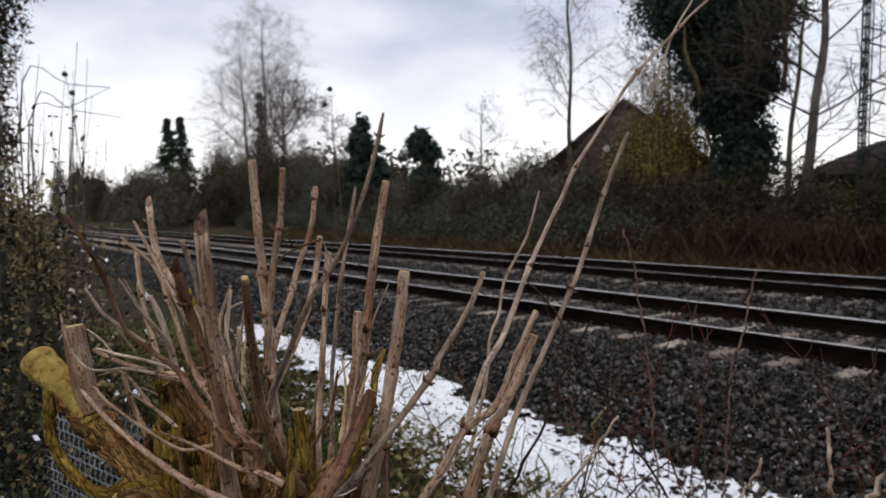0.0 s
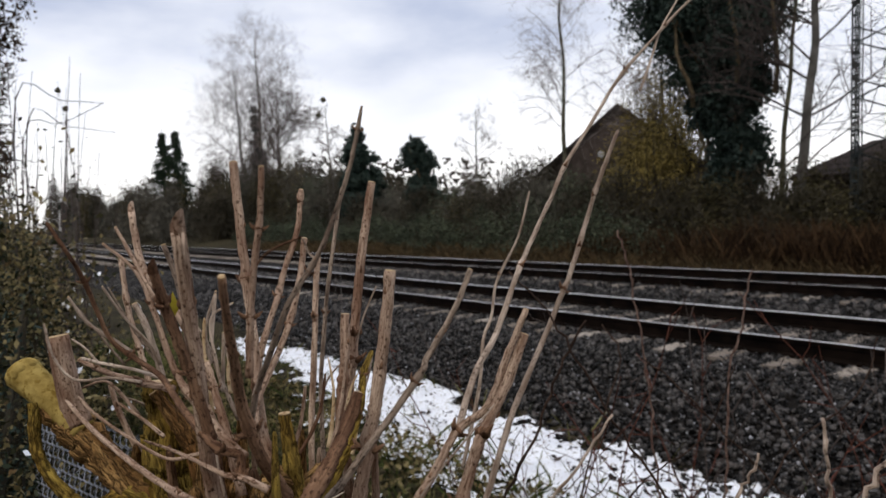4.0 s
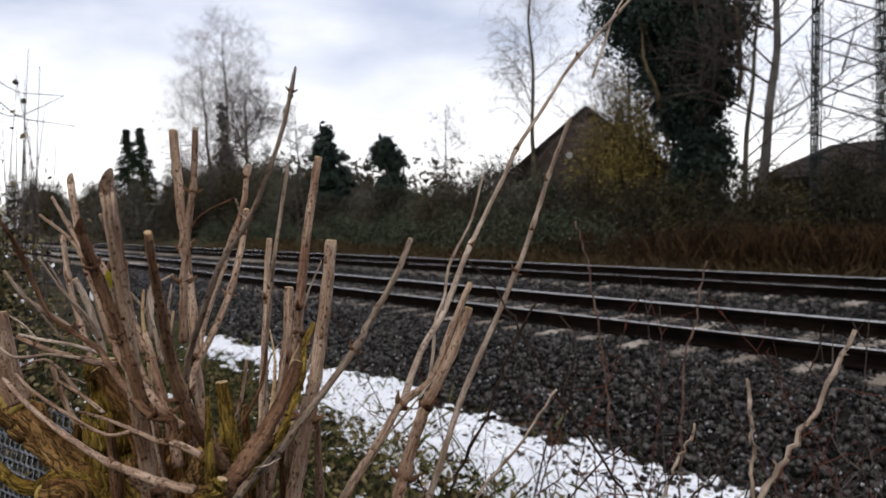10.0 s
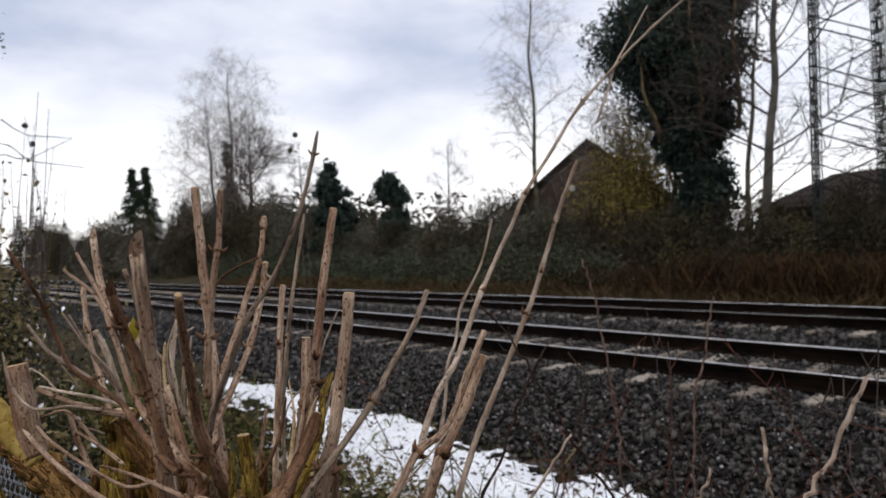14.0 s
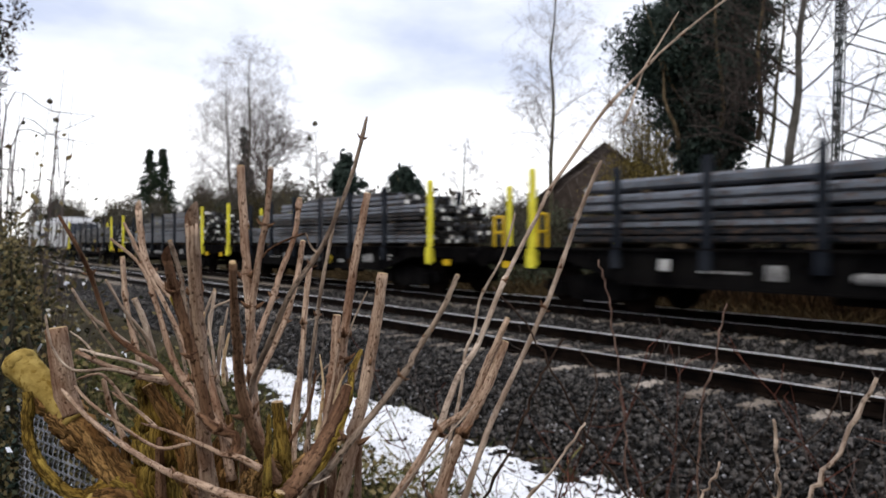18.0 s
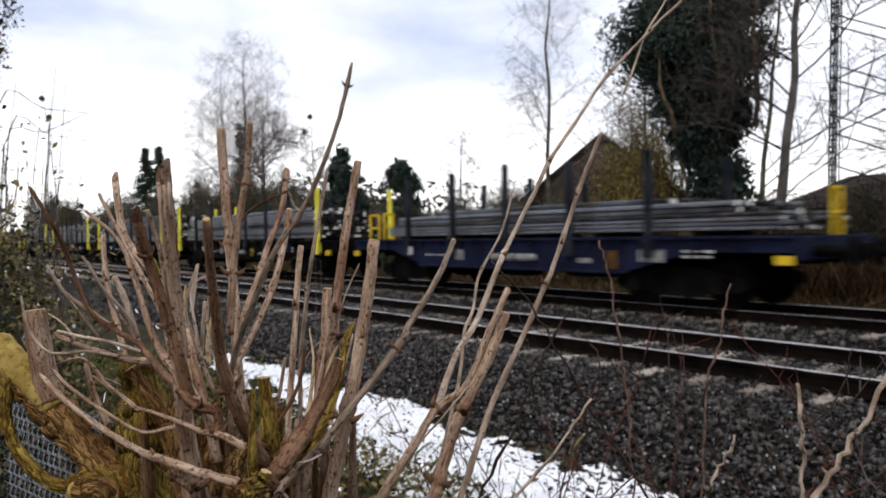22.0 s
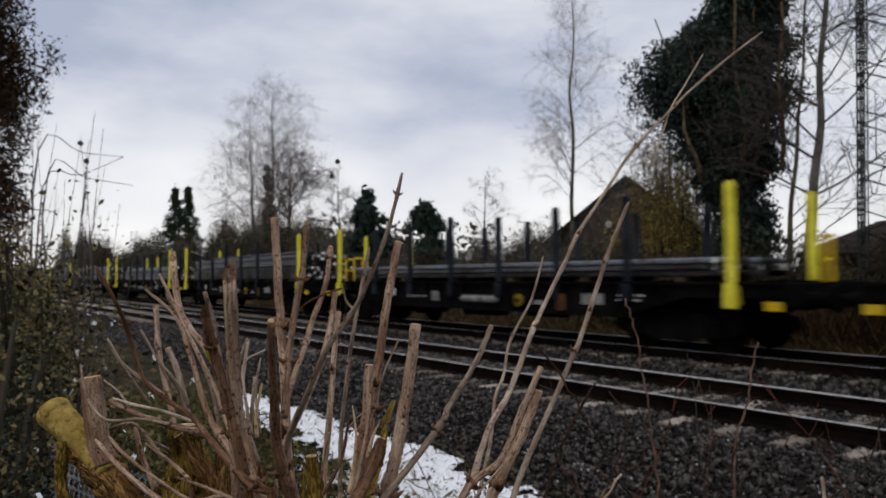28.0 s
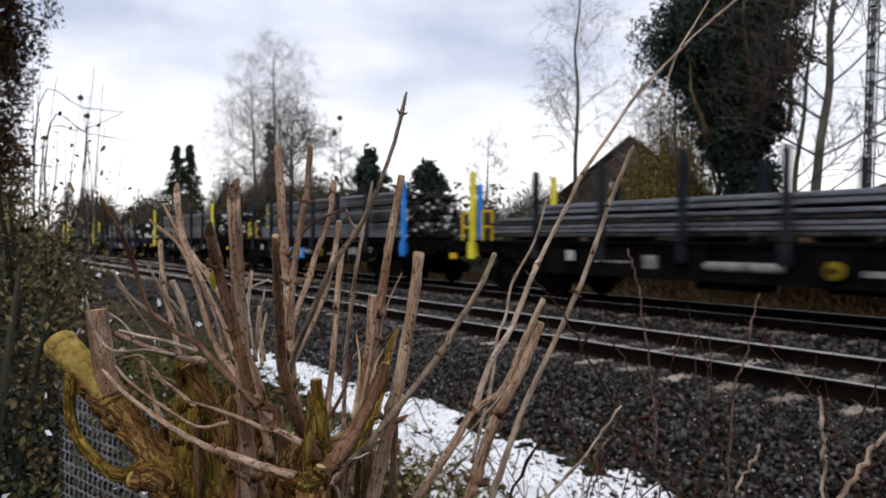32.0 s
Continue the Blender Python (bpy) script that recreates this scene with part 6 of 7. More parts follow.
stem("cut_stem", PALE, [(-0.676, 0.437, 1.749), (-0.686, 0.436, 1.774), (-0.696, 0.435, 1.826), (-0.689, 0.457, 1.842)], 0.0023, 0.0013, 1)
stem("cut_stem", BARK_TAN, [(-0.618, 0.430, 1.654), (-0.641, 0.428, 1.705), (-0.664, 0.426, 1.746), (-0.686, 0.425, 1.782)], 0.0059, 0.0036, 1)
stem("cut_stem", BARK_TAN, [(-0.832, 0.428, 1.726), (-0.877, 0.400, 1.732), (-0.925, 0.368, 1.744), (-0.967, 0.346, 1.757)], 0.0051, 0.0032, 1)
stem("dead_twig", PALE, [(-0.818, 0.413, 1.744), (-0.857, 0.388, 1.754), (-0.897, 0.362, 1.760), (-0.932, 0.343, 1.765)], 0.0026, 0.0019, 1)
stem("dead_twig", PALE, [(-0.866, 0.398, 1.735), (-0.897, 0.369, 1.740), (-0.933, 0.333, 1.739), (-0.956, 0.314, 1.769), (-0.971, 0.308, 1.811)], 0.0024, 0.0016, 0)
stem("dead_twig", PALE, [(-0.941, 0.365, 1.751), (-0.967, 0.354, 1.771), (-0.995, 0.342, 1.783)], 0.0019, 0.0013, 0)
stem("cut_stem", BARK_TAN, [(-0.492, 0.402, 1.675), (-0.516, 0.385, 1.679), (-0.572, 0.368, 1.681), (-0.646, 0.364, 1.674), (-0.756, 0.351, 1.678), (-0.866, 0.336, 1.691), (-0.943, 0.323, 1.712)], 0.0046, 0.0028, 0, nodes=(0.42,))
stem("dead_twig", BARK_TAN, [(-0.754, 0.431, 1.663), (-0.794, 0.405, 1.653), (-0.838, 0.375, 1.674), (-0.881, 0.347, 1.700), (-0.913, 0.333, 1.720)], 0.0025, 0.0021, 0)
stem("dead_twig", BARK_TAN, [(-0.497, 0.410, 1.702), (-0.507, 0.394, 1.713), (-0.522, 0.383, 1.715), (-0.537, 0.374, 1.720), (-0.604, 0.364, 1.720), (-0.661, 0.350, 1.720)], 0.0036, 0.0012, 0, nodes=(0.3,))
stem("cut_stem", BARK_TAN, [(-0.978, 0.443, 1.568), (-0.997, 0.424, 1.593), (-1.019, 0.401, 1.661), (-1.030, 0.393, 1.703)], 0.0061, 0.0034, 1)
stem("dead_twig", PALE, [(-0.592, 0.413, 1.623), (-0.609, 0.409, 1.667), (-0.623, 0.407, 1.712)], 0.0019, 0.0012, 0)
stem("dead_twig", BARK_GREY, [(-0.994, 0.423, 1.602), (-0.990, 0.447, 1.651), (-1.021, 0.422, 1.677), (-1.057, 0.390, 1.682)], 0.0027, 0.0014, 0)
stem("dead_twig", BARK_GREY, [(-0.796, 0.442, 1.731), (-0.822, 0.437, 1.788), (-0.858, 0.418, 1.854), (-0.894, 0.399, 1.908)], 0.0026, 0.0015, 0)
stem("dead_twig", BARK_GREY, [(-0.874, 0.422, 1.753), (-0.908, 0.402, 1.798), (-0.942, 0.382, 1.853)], 0.0022, 0.0013, 0)
stem("dead_twig", PALE, [(-0.718, 0.464, 1.740), (-0.727, 0.462, 1.788), (-0.729, 0.469, 1.829)], 0.0022, 0.0014, 0)
stem("dead_twig", BARK_GREY, [(-0.932, 0.393, 1.749), (-0.958, 0.376, 1.780), (-0.990, 0.350, 1.827)], 0.0019, 0.0013, 0)
stem("dead_twig", PALE, [(-0.784, 0.460, 1.760), (-0.787, 0.458, 1.804), (-0.778, 0.470, 1.848)], 0.0023, 0.0018, 1)
stem("dead_twig", BARK_GREY, [(-0.785, 0.491, 1.683), (-0.808, 0.477, 1.741), (-0.828, 0.469, 1.785), (-0.852, 0.454, 1.815)], 0.0030, 0.0019, 0)
stem("dead_twig", BARK_TAN, [(-0.943, 0.410, 1.673), (-0.969, 0.387, 1.712), (-0.986, 0.374, 1.720), (-1.011, 0.352, 1.710)], 0.0029, 0.0017, 0)
stem("dead_twig", BARK_TAN, [(-0.819, 0.409, 1.673), (-0.845, 0.392, 1.693), (-0.873, 0.370, 1.713)], 0.0029, 0.0018, 0)
stem("dead_twig", PALE, [(-0.656, 0.563, 1.612), (-0.656, 0.575, 1.666), (-0.648, 0.599, 1.736), (-0.650, 0.609, 1.763)], 0.0022, 0.0014, 0)
stem("dead_twig", BARK_TAN, [(-0.635, 0.492, 1.671), (-0.637, 0.507, 1.708), (-0.642, 0.517, 1.745)], 0.0026, 0.0019, 1)
stem("dead_twig", BARK_DARK, [(-0.631, 0.462, 1.651), (-0.629, 0.489, 1.666), (-0.622, 0.521, 1.715), (-0.629, 0.536, 1.759)], 0.0030, 0.0016, 0)
# the gnarled crown where the young stems meet
stem("stub", OLD, [(-0.495, 0.427, 1.597), (-0.492, 0.420, 1.635), (-0.486, 0.415, 1.659), (-0.485, 0.415, 1.671)], 0.0165, 0.0125, 0)
stem("bough", BARK_DARK, [(-0.488, 0.417, 1.665), (-0.486, 0.429, 1.676), (-0.489, 0.442, 1.685), (-0.500, 0.469, 1.706), (-0.523, 0.504, 1.733), (-0.535, 0.523, 1.756)], 0.0090, 0.0052, 1)
stem("stub", MOSS, [(-0.481, 0.407, 1.667), (-0.478, 0.414, 1.675), (-0.476, 0.419, 1.684)], 0.0085, 0.0050, 1)
stem("stub", OLD, [(-0.489, 0.423, 1.660), (-0.488, 0.410, 1.669), (-0.491, 0.403, 1.674)], 0.0100, 0.0060, 0)
stem("dead_twig", PALE, [(-0.494, 0.436, 1.659), (-0.489, 0.443, 1.654), (-0.487, 0.444, 1.637)], 0.0022, 0.0010, 0)
stem("dead_twig", PALE, [(-0.492, 0.455, 1.680), (-0.488, 0.464, 1.681), (-0.488, 0.478, 1.684)], 0.0011, 0.0006, 0)
stem("splinter", CUT, [(-0.601, 0.521, 1.686), (-0.604, 0.529, 1.715), (-0.608, 0.534, 1.747), (-0.614, 0.533, 1.780)], 0.0030, 0.0008, 0)
stem("splinter", CUT, [(-0.590, 0.538, 1.725), (-0.590, 0.546, 1.748), (-0.588, 0.554, 1.763)], 0.0026, 0.0006, 0)
stem("splinter", CUT, [(-0.562, 0.528, 1.687), (-0.564, 0.535, 1.706), (-0.566, 0.537, 1.723)], 0.0024, 0.0007, 0)
stem("splinter", BARK_TAN, [(-0.580, 0.502, 1.662), (-0.582, 0.518, 1.699), (-0.586, 0.534, 1.750), (-0.588, 0.541, 1.791)], 0.0036, 0.0010, 0)
stem("dead_twig", PALE, [(-0.692, 0.441, 1.747), (-0.695, 0.445, 1.772), (-0.697, 0.449, 1.809)], 0.0030, 0.0022, 1)
stem("dead_twig", CUT, [(-0.707, 0.456, 1.738), (-0.711, 0.456, 1.763), (-0.712, 0.464, 1.800)], 0.0026, 0.0016, 0)
stem("dead_twig", CUT, [(-0.692, 0.430, 1.724), (-0.698, 0.429, 1.760), (-0.703, 0.428, 1.797), (-0.704, 0.431, 1.828)], 0.0028, 0.0016, 0)
stem("trunk", MOSS, [(-0.885, 0.467, 0.933), (-0.900, 0.458, 1.299), (-0.917, 0.441, 1.518), (-0.919, 0.441, 1.616), (-0.921, 0.439, 1.673), (-0.927, 0.433, 1.718)], 0.0488, 0.0211, 1)
stem("bough", OLD, [(-0.891, 0.441, 1.462), (-0.916, 0.425, 1.530), (-0.960, 0.384, 1.592), (-1.001, 0.346, 1.650), (-1.042, 0.309, 1.700)], 0.0334, 0.0191, 0)
stem("bough", OLD, [(-0.925, 0.389, 1.568), (-0.967, 0.354, 1.632), (-1.008, 0.322, 1.673)], 0.0119, 0.0089, 0)
stem("knob", LICHEN, [(-0.988, 0.348, 1.655), (-1.017, 0.326, 1.686), (-1.043, 0.308, 1.710), (-1.068, 0.292, 1.730)], 0.0195, 0.0251, 3)
stem("knob", BARK_TAN, [(-0.991, 0.344, 1.665), (-0.998, 0.336, 1.702), (-1.006, 0.327, 1.787)], 0.0179, 0.0154, 1)
stem("root_loop", MOSS, [(-1.027, 0.296, 1.698), (-1.020, 0.294, 1.634), (-0.996, 0.315, 1.583), (-0.963, 0.349, 1.556), (-0.928, 0.386, 1.575), (-0.896, 0.419, 1.538)], 0.0073, 0.0102, 0)
stem("bough", OLD, [(-0.687, 0.450, 1.506), (-0.638, 0.451, 1.588), (-0.587, 0.455, 1.645), (-0.549, 0.440, 1.687)], 0.0366, 0.0142, 0)
stem("stub", MOSS, [(-0.547, 0.458, 1.638), (-0.554, 0.459, 1.683), (-0.563, 0.457, 1.744)], 0.0092, 0.0064, 1)
stem("stub", MOSS, [(-0.511, 0.422, 1.640), (-0.507, 0.421, 1.690), (-0.503, 0.421, 1.749)], 0.0059, 0.0016, 0)
stem("stub", OLD, [(-0.562, 0.456, 1.646), (-0.566, 0.484, 1.669), (-0.573, 0.509, 1.679)], 0.0117, 0.0062, 0)
stem("bough", OLD, [(-0.834, 0.469, 1.522), (-0.854, 0.461, 1.611), (-0.876, 0.449, 1.656), (-0.908, 0.424, 1.709)], 0.0154, 0.0088, 1)
stem("old_stem", MOSS, [(-1.039, 0.460, 0.910), (-1.004, 0.453, 1.339), (-0.966, 0.441, 1.487), (-0.928, 0.430, 1.665)], 0.0186, 0.0076, 0)
stem("old_stem", OLD, [(-0.928, 0.478, 0.980), (-0.893, 0.469, 1.380), (-0.852, 0.462, 1.518), (-0.811, 0.455, 1.683)], 0.0203, 0.0082, 0)
stem("old_stem", OLD, [(-0.815, 0.499, 1.050), (-0.781, 0.488, 1.421), (-0.743, 0.477, 1.549), (-0.704, 0.465, 1.660)], 0.0159, 0.0064, 0)
stem("old_stem", OLD, [(-0.762, 0.505, 1.085), (-0.728, 0.493, 1.442), (-0.690, 0.481, 1.564), (-0.652, 0.468, 1.658)], 0.0135, 0.0054, 0)
stem("old_stem", OLD, [(-0.710, 0.509, 1.120), (-0.677, 0.496, 1.462), (-0.643, 0.477, 1.580), (-0.609, 0.459, 1.651)], 0.0172, 0.0068, 0)
stem("old_stem", OLD, [(-0.720, 0.562, 1.085), (-0.688, 0.547, 1.441), (-0.656, 0.527, 1.564), (-0.623, 0.507, 1.651)], 0.0117, 0.0046, 0)
stem("old_stem", BARK_TAN, [(-0.736, 0.606, 1.049), (-0.706, 0.590, 1.421), (-0.670, 0.576, 1.549), (-0.633, 0.561, 1.660)], 0.0112, 0.0045, 0)
stem("old_stem", BARK_TAN, [(-0.697, 0.627, 1.067), (-0.667, 0.610, 1.431), (-0.633, 0.593, 1.556), (-0.598, 0.576, 1.679)], 0.0082, 0.0033, 0)
stem("old_stem", OLD, [(-0.886, 0.501, 0.997), (-0.852, 0.491, 1.390), (-0.812, 0.483, 1.525), (-0.772, 0.474, 1.658)], 0.0219, 0.0088, 0)
stem("old_stem", MOSS, [(-1.037, 0.495, 0.892), (-1.003, 0.487, 1.329), (-0.966, 0.475, 1.479), (-0.929, 0.462, 1.668)], 0.0167, 0.0068, 0)
stem("old_stem", OLD, [(-1.058, 0.434, 0.910), (-1.022, 0.428, 1.340), (-0.984, 0.415, 1.487), (-0.947, 0.403, 1.632)], 0.0164, 0.0067, 0)
stem("old_stem", OLD, [(-0.993, 0.522, 0.909), (-0.959, 0.513, 1.339), (-0.927, 0.494, 1.487), (-0.895, 0.476, 1.681)], 0.0142, 0.0058, 0)
stem("old_stem", OLD, [(-0.909, 0.554, 0.953), (-0.876, 0.543, 1.365), (-0.845, 0.522, 1.506), (-0.813, 0.502, 1.676)], 0.0125, 0.0051, 0)
stem("old_stem", OLD, [(-0.828, 0.581, 0.997), (-0.796, 0.568, 1.390), (-0.758, 0.557, 1.525), (-0.720, 0.545, 1.673)], 0.0109, 0.0044, 0)
stem("bough", OLD, [(-0.854, 0.407, 1.454), (-0.868, 0.389, 1.530), (-0.875, 0.380, 1.567), (-0.896, 0.353, 1.567)], 0.0227, 0.0128, 3)
stem("old_stem", BARK_DARK, [(-0.947, 0.455, 1.064), (-0.917, 0.448, 1.418), (-0.887, 0.436, 1.513), (-0.858, 0.424, 1.648)], 0.0132, 0.0050, 0)
stem("old_stem", BARK_DARK, [(-0.777, 0.469, 1.167), (-0.749, 0.460, 1.479), (-0.720, 0.446, 1.563), (-0.691, 0.432, 1.681)], 0.0106, 0.0039, 0)
stem("old_stem", BARK_DARK, [(-0.710, 0.494, 1.199), (-0.682, 0.484, 1.498), (-0.656, 0.466, 1.579), (-0.630, 0.448, 1.673)], 0.0110, 0.0041, 0)
stem("old_stem", BARK_TAN, [(-0.698, 0.543, 1.183), (-0.672, 0.531, 1.488), (-0.639, 0.522, 1.571), (-0.607, 0.513, 1.686)], 0.0087, 0.0032, 0)
stem("old_stem", BARK_TAN, [(-0.783, 0.494, 1.152), (-0.755, 0.485, 1.469), (-0.720, 0.479, 1.555), (-0.687, 0.472, 1.690)], 0.0082, 0.0030, 0)
stem("old_stem", BARK_DARK, [(-0.738, 0.589, 1.135), (-0.713, 0.577, 1.460), (-0.680, 0.568, 1.547), (-0.648, 0.558, 1.678)], 0.0074, 0.0028, 0)
stem("old_stem", BARK_TAN, [(-0.858, 0.475, 1.112), (-0.830, 0.467, 1.446), (-0.796, 0.459, 1.536), (-0.763, 0.452, 1.685)], 0.0096, 0.0036, 0)

# knots where the stems spring from
rk = np.random.default_rng(5)
for i in range(12):
    c = np.array((-0.60, 0.43, 1.655)) - BASE + rk.normal(size=3) * (0.035, 0.03, 0.018)
    q = rk.uniform(0.3, 0.55)
    s = Shape().tube([c - (0, 0, 0.022 * q), c - (0, 0, 0.012 * q), c, c + (0, 0, 0.012 * q), c + (0, 0, 0.02 * q)], np.array((0.006, 0.014, 0.017, 0.012, 0.004)) * q, 9, lumps=0.45)
    part("knot", s, OLD, shrub, "dark knot at the crown", smooth=True, along=True)
for k, (cx, cy, cz, tall) in enumerate(((-0.71, 0.40, 1.83, 0.030), (-0.73, 0.42, 1.80, 0.03))):
    c = np.array((cx, cy, cz)) - BASE
    v = [c, c + (0.007, 0.005, tall * 0.45), c + (0.003, 0.0, tall), c + (-0.007, -0.004, tall * 0.5), c + (0.0, -0.006, tall * 0.5)]
    part("leaf", Shape().add(v, [(0, 1, 4), (1, 2, 4), (2, 3, 4), (3, 0, 4)]), YLEAF, shrub, "wilted yellow leaf")


# ---- separate dry stalks rooted at the ballast edge ----
def stalk(name, m, pts, r0, r1):
    P = smooth_path(pts, 6)
    rs = np.random.default_rng(int(abs(pts[-1][0] * 1e4)) % 99991)
    base = P[0].copy()
    base[2] = float(soil_height(base[0], base[1]))
    P = P - base
    P[0, 2] = -0.02
    P[7:-1] += rs.normal(size=(len(P) - 8, 3)) * (0.0035 if m is CANE else 0.0016)
    t = thing(name, tuple(base), "thin dry leafless stalk rising from the verge", "dry stalk", "dry stalks on the verge")
    rad = np.linspace(r0, r1, len(P))
    rad[9::6] *= 1.35
    s = Shape().tube(P, rad, 7)
    part("cane", s, m, t, smooth=True, along=True)
    s = Shape()
    for i in range(8, len(P) - 2, 5):
        d = rs.normal(size=3) * (1, 1, 0.4) + (0, 0, 0.7)
        d /= np.linalg.norm(d)
        s.tube([P[i], P[i] + d * rad[i] * 1.6, P[i] + d * rad[i] * 3.5], (rad[i] * 0.5, rad[i] * 0.4, rad[i] * 0.1), 5)
    part("twig_cluster", s, m, t, kind="stuff", along=True)
    return t


stalk("dry_stalk", PALE, [(-0.192, 0.736, 0.100), (-0.193, 0.743, 1.389), (-0.193, 0.754, 1.608), (-0.194, 0.757, 1.681), (-0.195, 0.758, 1.715), (-0.198, 0.758, 1.752)], 0.0018, 0.0015)
stalk("dry_stalk", PALE, [(-0.457, 0.721, 0.100), (-0.418, 0.779, 1.358), (-0.361, 0.862, 1.553), (-0.350, 0.879, 1.591), (-0.341, 0.892, 1.624), (-0.333, 0.903, 1.653)], 0.0020, 0.0015)
stalk("dry_stalk", PALE, [(-0.293, 0.540, 0.100), (-0.254, 0.624, 1.455), (-0.198, 0.748, 1.628), (-0.183, 0.781, 1.674), (-0.168, 0.814, 1.720), (-0.150, 0.852, 1.785)], 0.0029, 0.0019)
stalk("dry_stalk", PALE, [(-0.700, 0.557, 0.100), (-0.650, 0.629, 1.303), (-0.577, 0.734, 1.482), (-0.548, 0.776, 1.553), (-0.518, 0.818, 1.613), (-0.493, 0.855, 1.673)], 0.0025, 0.0016)
stalk("dry_stalk", UMBER, [(-0.879, 0.816, 0.100), (-0.852, 0.857, 1.177), (-0.813, 0.918, 1.384), (-0.802, 0.934, 1.441), (-0.763, 0.991, 1.569), (-0.741, 1.023, 1.667), (-0.715, 1.061, 1.742)], 0.0033, 0.0018)
stalk("dry_stalk", UMBER, [(-0.311, 1.135, 0.100), (-0.379, 1.095, 1.232), (-0.478, 1.036, 1.420), (-0.525, 1.009, 1.508), (-0.584, 0.966, 1.621), (-0.624, 0.948, 1.693), (-0.669, 0.922, 1.779), (-0.716, 0.894, 1.838)], 0.0021, 0.0013)
stalk("dry_stalk", UMBER, [(-1.177, 1.339, 0.100), (-1.167, 1.388, 0.864), (-1.153, 1.460, 1.072), (-1.135, 1.547, 1.325), (-1.115, 1.637, 1.526), (-1.166, 1.627, 1.613)], 0.0027, 0.0017)
stalk("dry_stalk", CANE, [(-1.106, 1.788, 0.100), (-1.122, 1.798, 0.957), (-1.145, 1.812, 1.175), (-1.164, 1.824, 1.365), (-1.189, 1.830, 1.525), (-1.213, 1.834, 1.656), (-1.237, 1.838, 1.755), (-1.269, 1.831, 1.856)], 0.0030, 0.0026)
stalk("dry_stalk", CANE, [(-1.145, 2.137, 0.100), (-1.142, 2.146, 0.884), (-1.136, 2.160, 1.103), (-1.130, 2.177, 1.389), (-1.110, 2.208, 1.532), (-1.086, 2.246, 1.711)], 0.0040, 0.0027)
stalk("dry_stalk", UMBER, [(-0.439, 1.779, 0.100), (-0.501, 1.755, 0.985), (-0.592, 1.721, 1.183), (-0.653, 1.698, 1.317), (-0.716, 1.672, 1.444), (-0.773, 1.653, 1.539)], 0.0023, 0.0015)
stalk("dry_stalk", UMBER, [(-0.633, 1.996, 0.100), (-0.694, 1.917, 1.063), (-0.783, 1.800, 1.227), (-0.858, 1.701, 1.365), (-0.933, 1.603, 1.504), (-0.975, 1.548, 1.559)], 0.0026, 0.0016)
stalk("dry_stalk", UMBER, [(-1.058, 1.110, 0.100), (-1.019, 1.222, 1.081), (-0.961, 1.387, 1.215), (-0.922, 1.500, 1.307), (-0.871, 1.627, 1.376), (-0.844, 1.726, 1.531)], 0.0024, 0.0016)
stalk("dry_stalk", UMBER, [(-0.911, 1.616, 0.100), (-0.866, 1.681, 1.041), (-0.799, 1.778, 1.227), (-0.760, 1.835, 1.337), (-0.671, 1.959, 1.447), (-0.640, 2.005, 1.585)], 0.0026, 0.0016)


# a tangle of fine red-brown canes on the verge
r = np.random.default_rng(61)
for i in range(62):
    x, y = (r.uniform(-2.6, -0.25), r.uniform(1.7, 3.4)) if i < 40 else (r.normal(-1.2, 0.22), r.normal(2.05, 0.18))
    h = r.uniform(0.8, 1.75)
    t = thing("verge_cane", (x, y, float(soil_height(x, y))), "fine red-brown bare cane with side shoots", "bare cane", "bare canes on the verge")
    s = Shape()
    q, d = np.array((0, 0, -0.02)), np.array((r.normal() * 0.3, r.normal() * 0.3, 1.0))
    pts = [q]
    for k in range(9):
        d = d + r.normal(size=3) * 0.13
        d /= np.linalg.norm(d)
        q = q + d * h / 9
        pts.append(q)
    s.tube(pts, np.linspace(0.0040, 0.0014, 10), 5)
    part("cane", s, REDTWIG if i % 2 == 0 else TWIG, t)
    s = Shape()
    for k in range(3, 9):
        e = d * 0.3 + r.normal(size=3) * 0.8 + (0, 0, 0.4)
        e /= np.linalg.norm(e)
        s.tube([pts[k], pts[k] + e * 0.09, pts[k] + e * 0.14 + r.normal(size=3) * 0.03], (0.0024, 0.0018, 0.0010), 4)
    part("brushwood", s, REDTWIG if i % 2 == 0 else TWIG, t, kind="stuff")

# ---- the leafy hedge, fence and trees on the near side ----
r = np.random.default_rng(70)
for i in range(18):
    d = 2.1 + 0.45 * i + r.uniform(-0.2, 0.2)
    off = r.uniform(-0.5, 0.25)
    x, y = -0.99 * d + 0.1, 0.105 * d + 0.05 + off - 0.08
    bush("hedge_bush", x, y, 0.05, 0.55, 0.5, 1.85 + 0.015 * d + r.uniform(-0.2, 0.15), HEDGE, 7500, 0.014 + 0.0048 * d, "leafy hedge bush of small green and yellowing leaves", "hedge", 40, "hedge bushes", seed=400 + i)
# low bushes whose dark ivy colour stands in for the shade beside the fence
for i in range(9):
    bush("low_hedge_bush", -1.45 - 0.16 * i + r.uniform(-0.05, 0.05), 0.10 + 0.016 * i + r.uniform(-0.08, 0.06), 0.05, 0.26, 0.2, 1.5 + 0.02 * i + r.uniform(-0.12, 0.1), IVY if i % 3 else BRAMBLE, 6000, 0.019, "low leafy bush coloured dark for the shade beside the fence", "hedge", 30, "hedge bushes", seed=460 + i)
for i in range(7):
    bush("hedge_bush", -1.3 - 0.45 * i, -0.55 - 0.1 * i + r.uniform(-0.1, 0.1), 0.05, 0.4, 0.35, 1.7 + r.uniform(-0.1, 0.2), HEDGE, 4000, 0.024, "leafy hedge bush of small green and yellowing leaves", "hedge", 40, "hedge bushes", seed=430 + i)
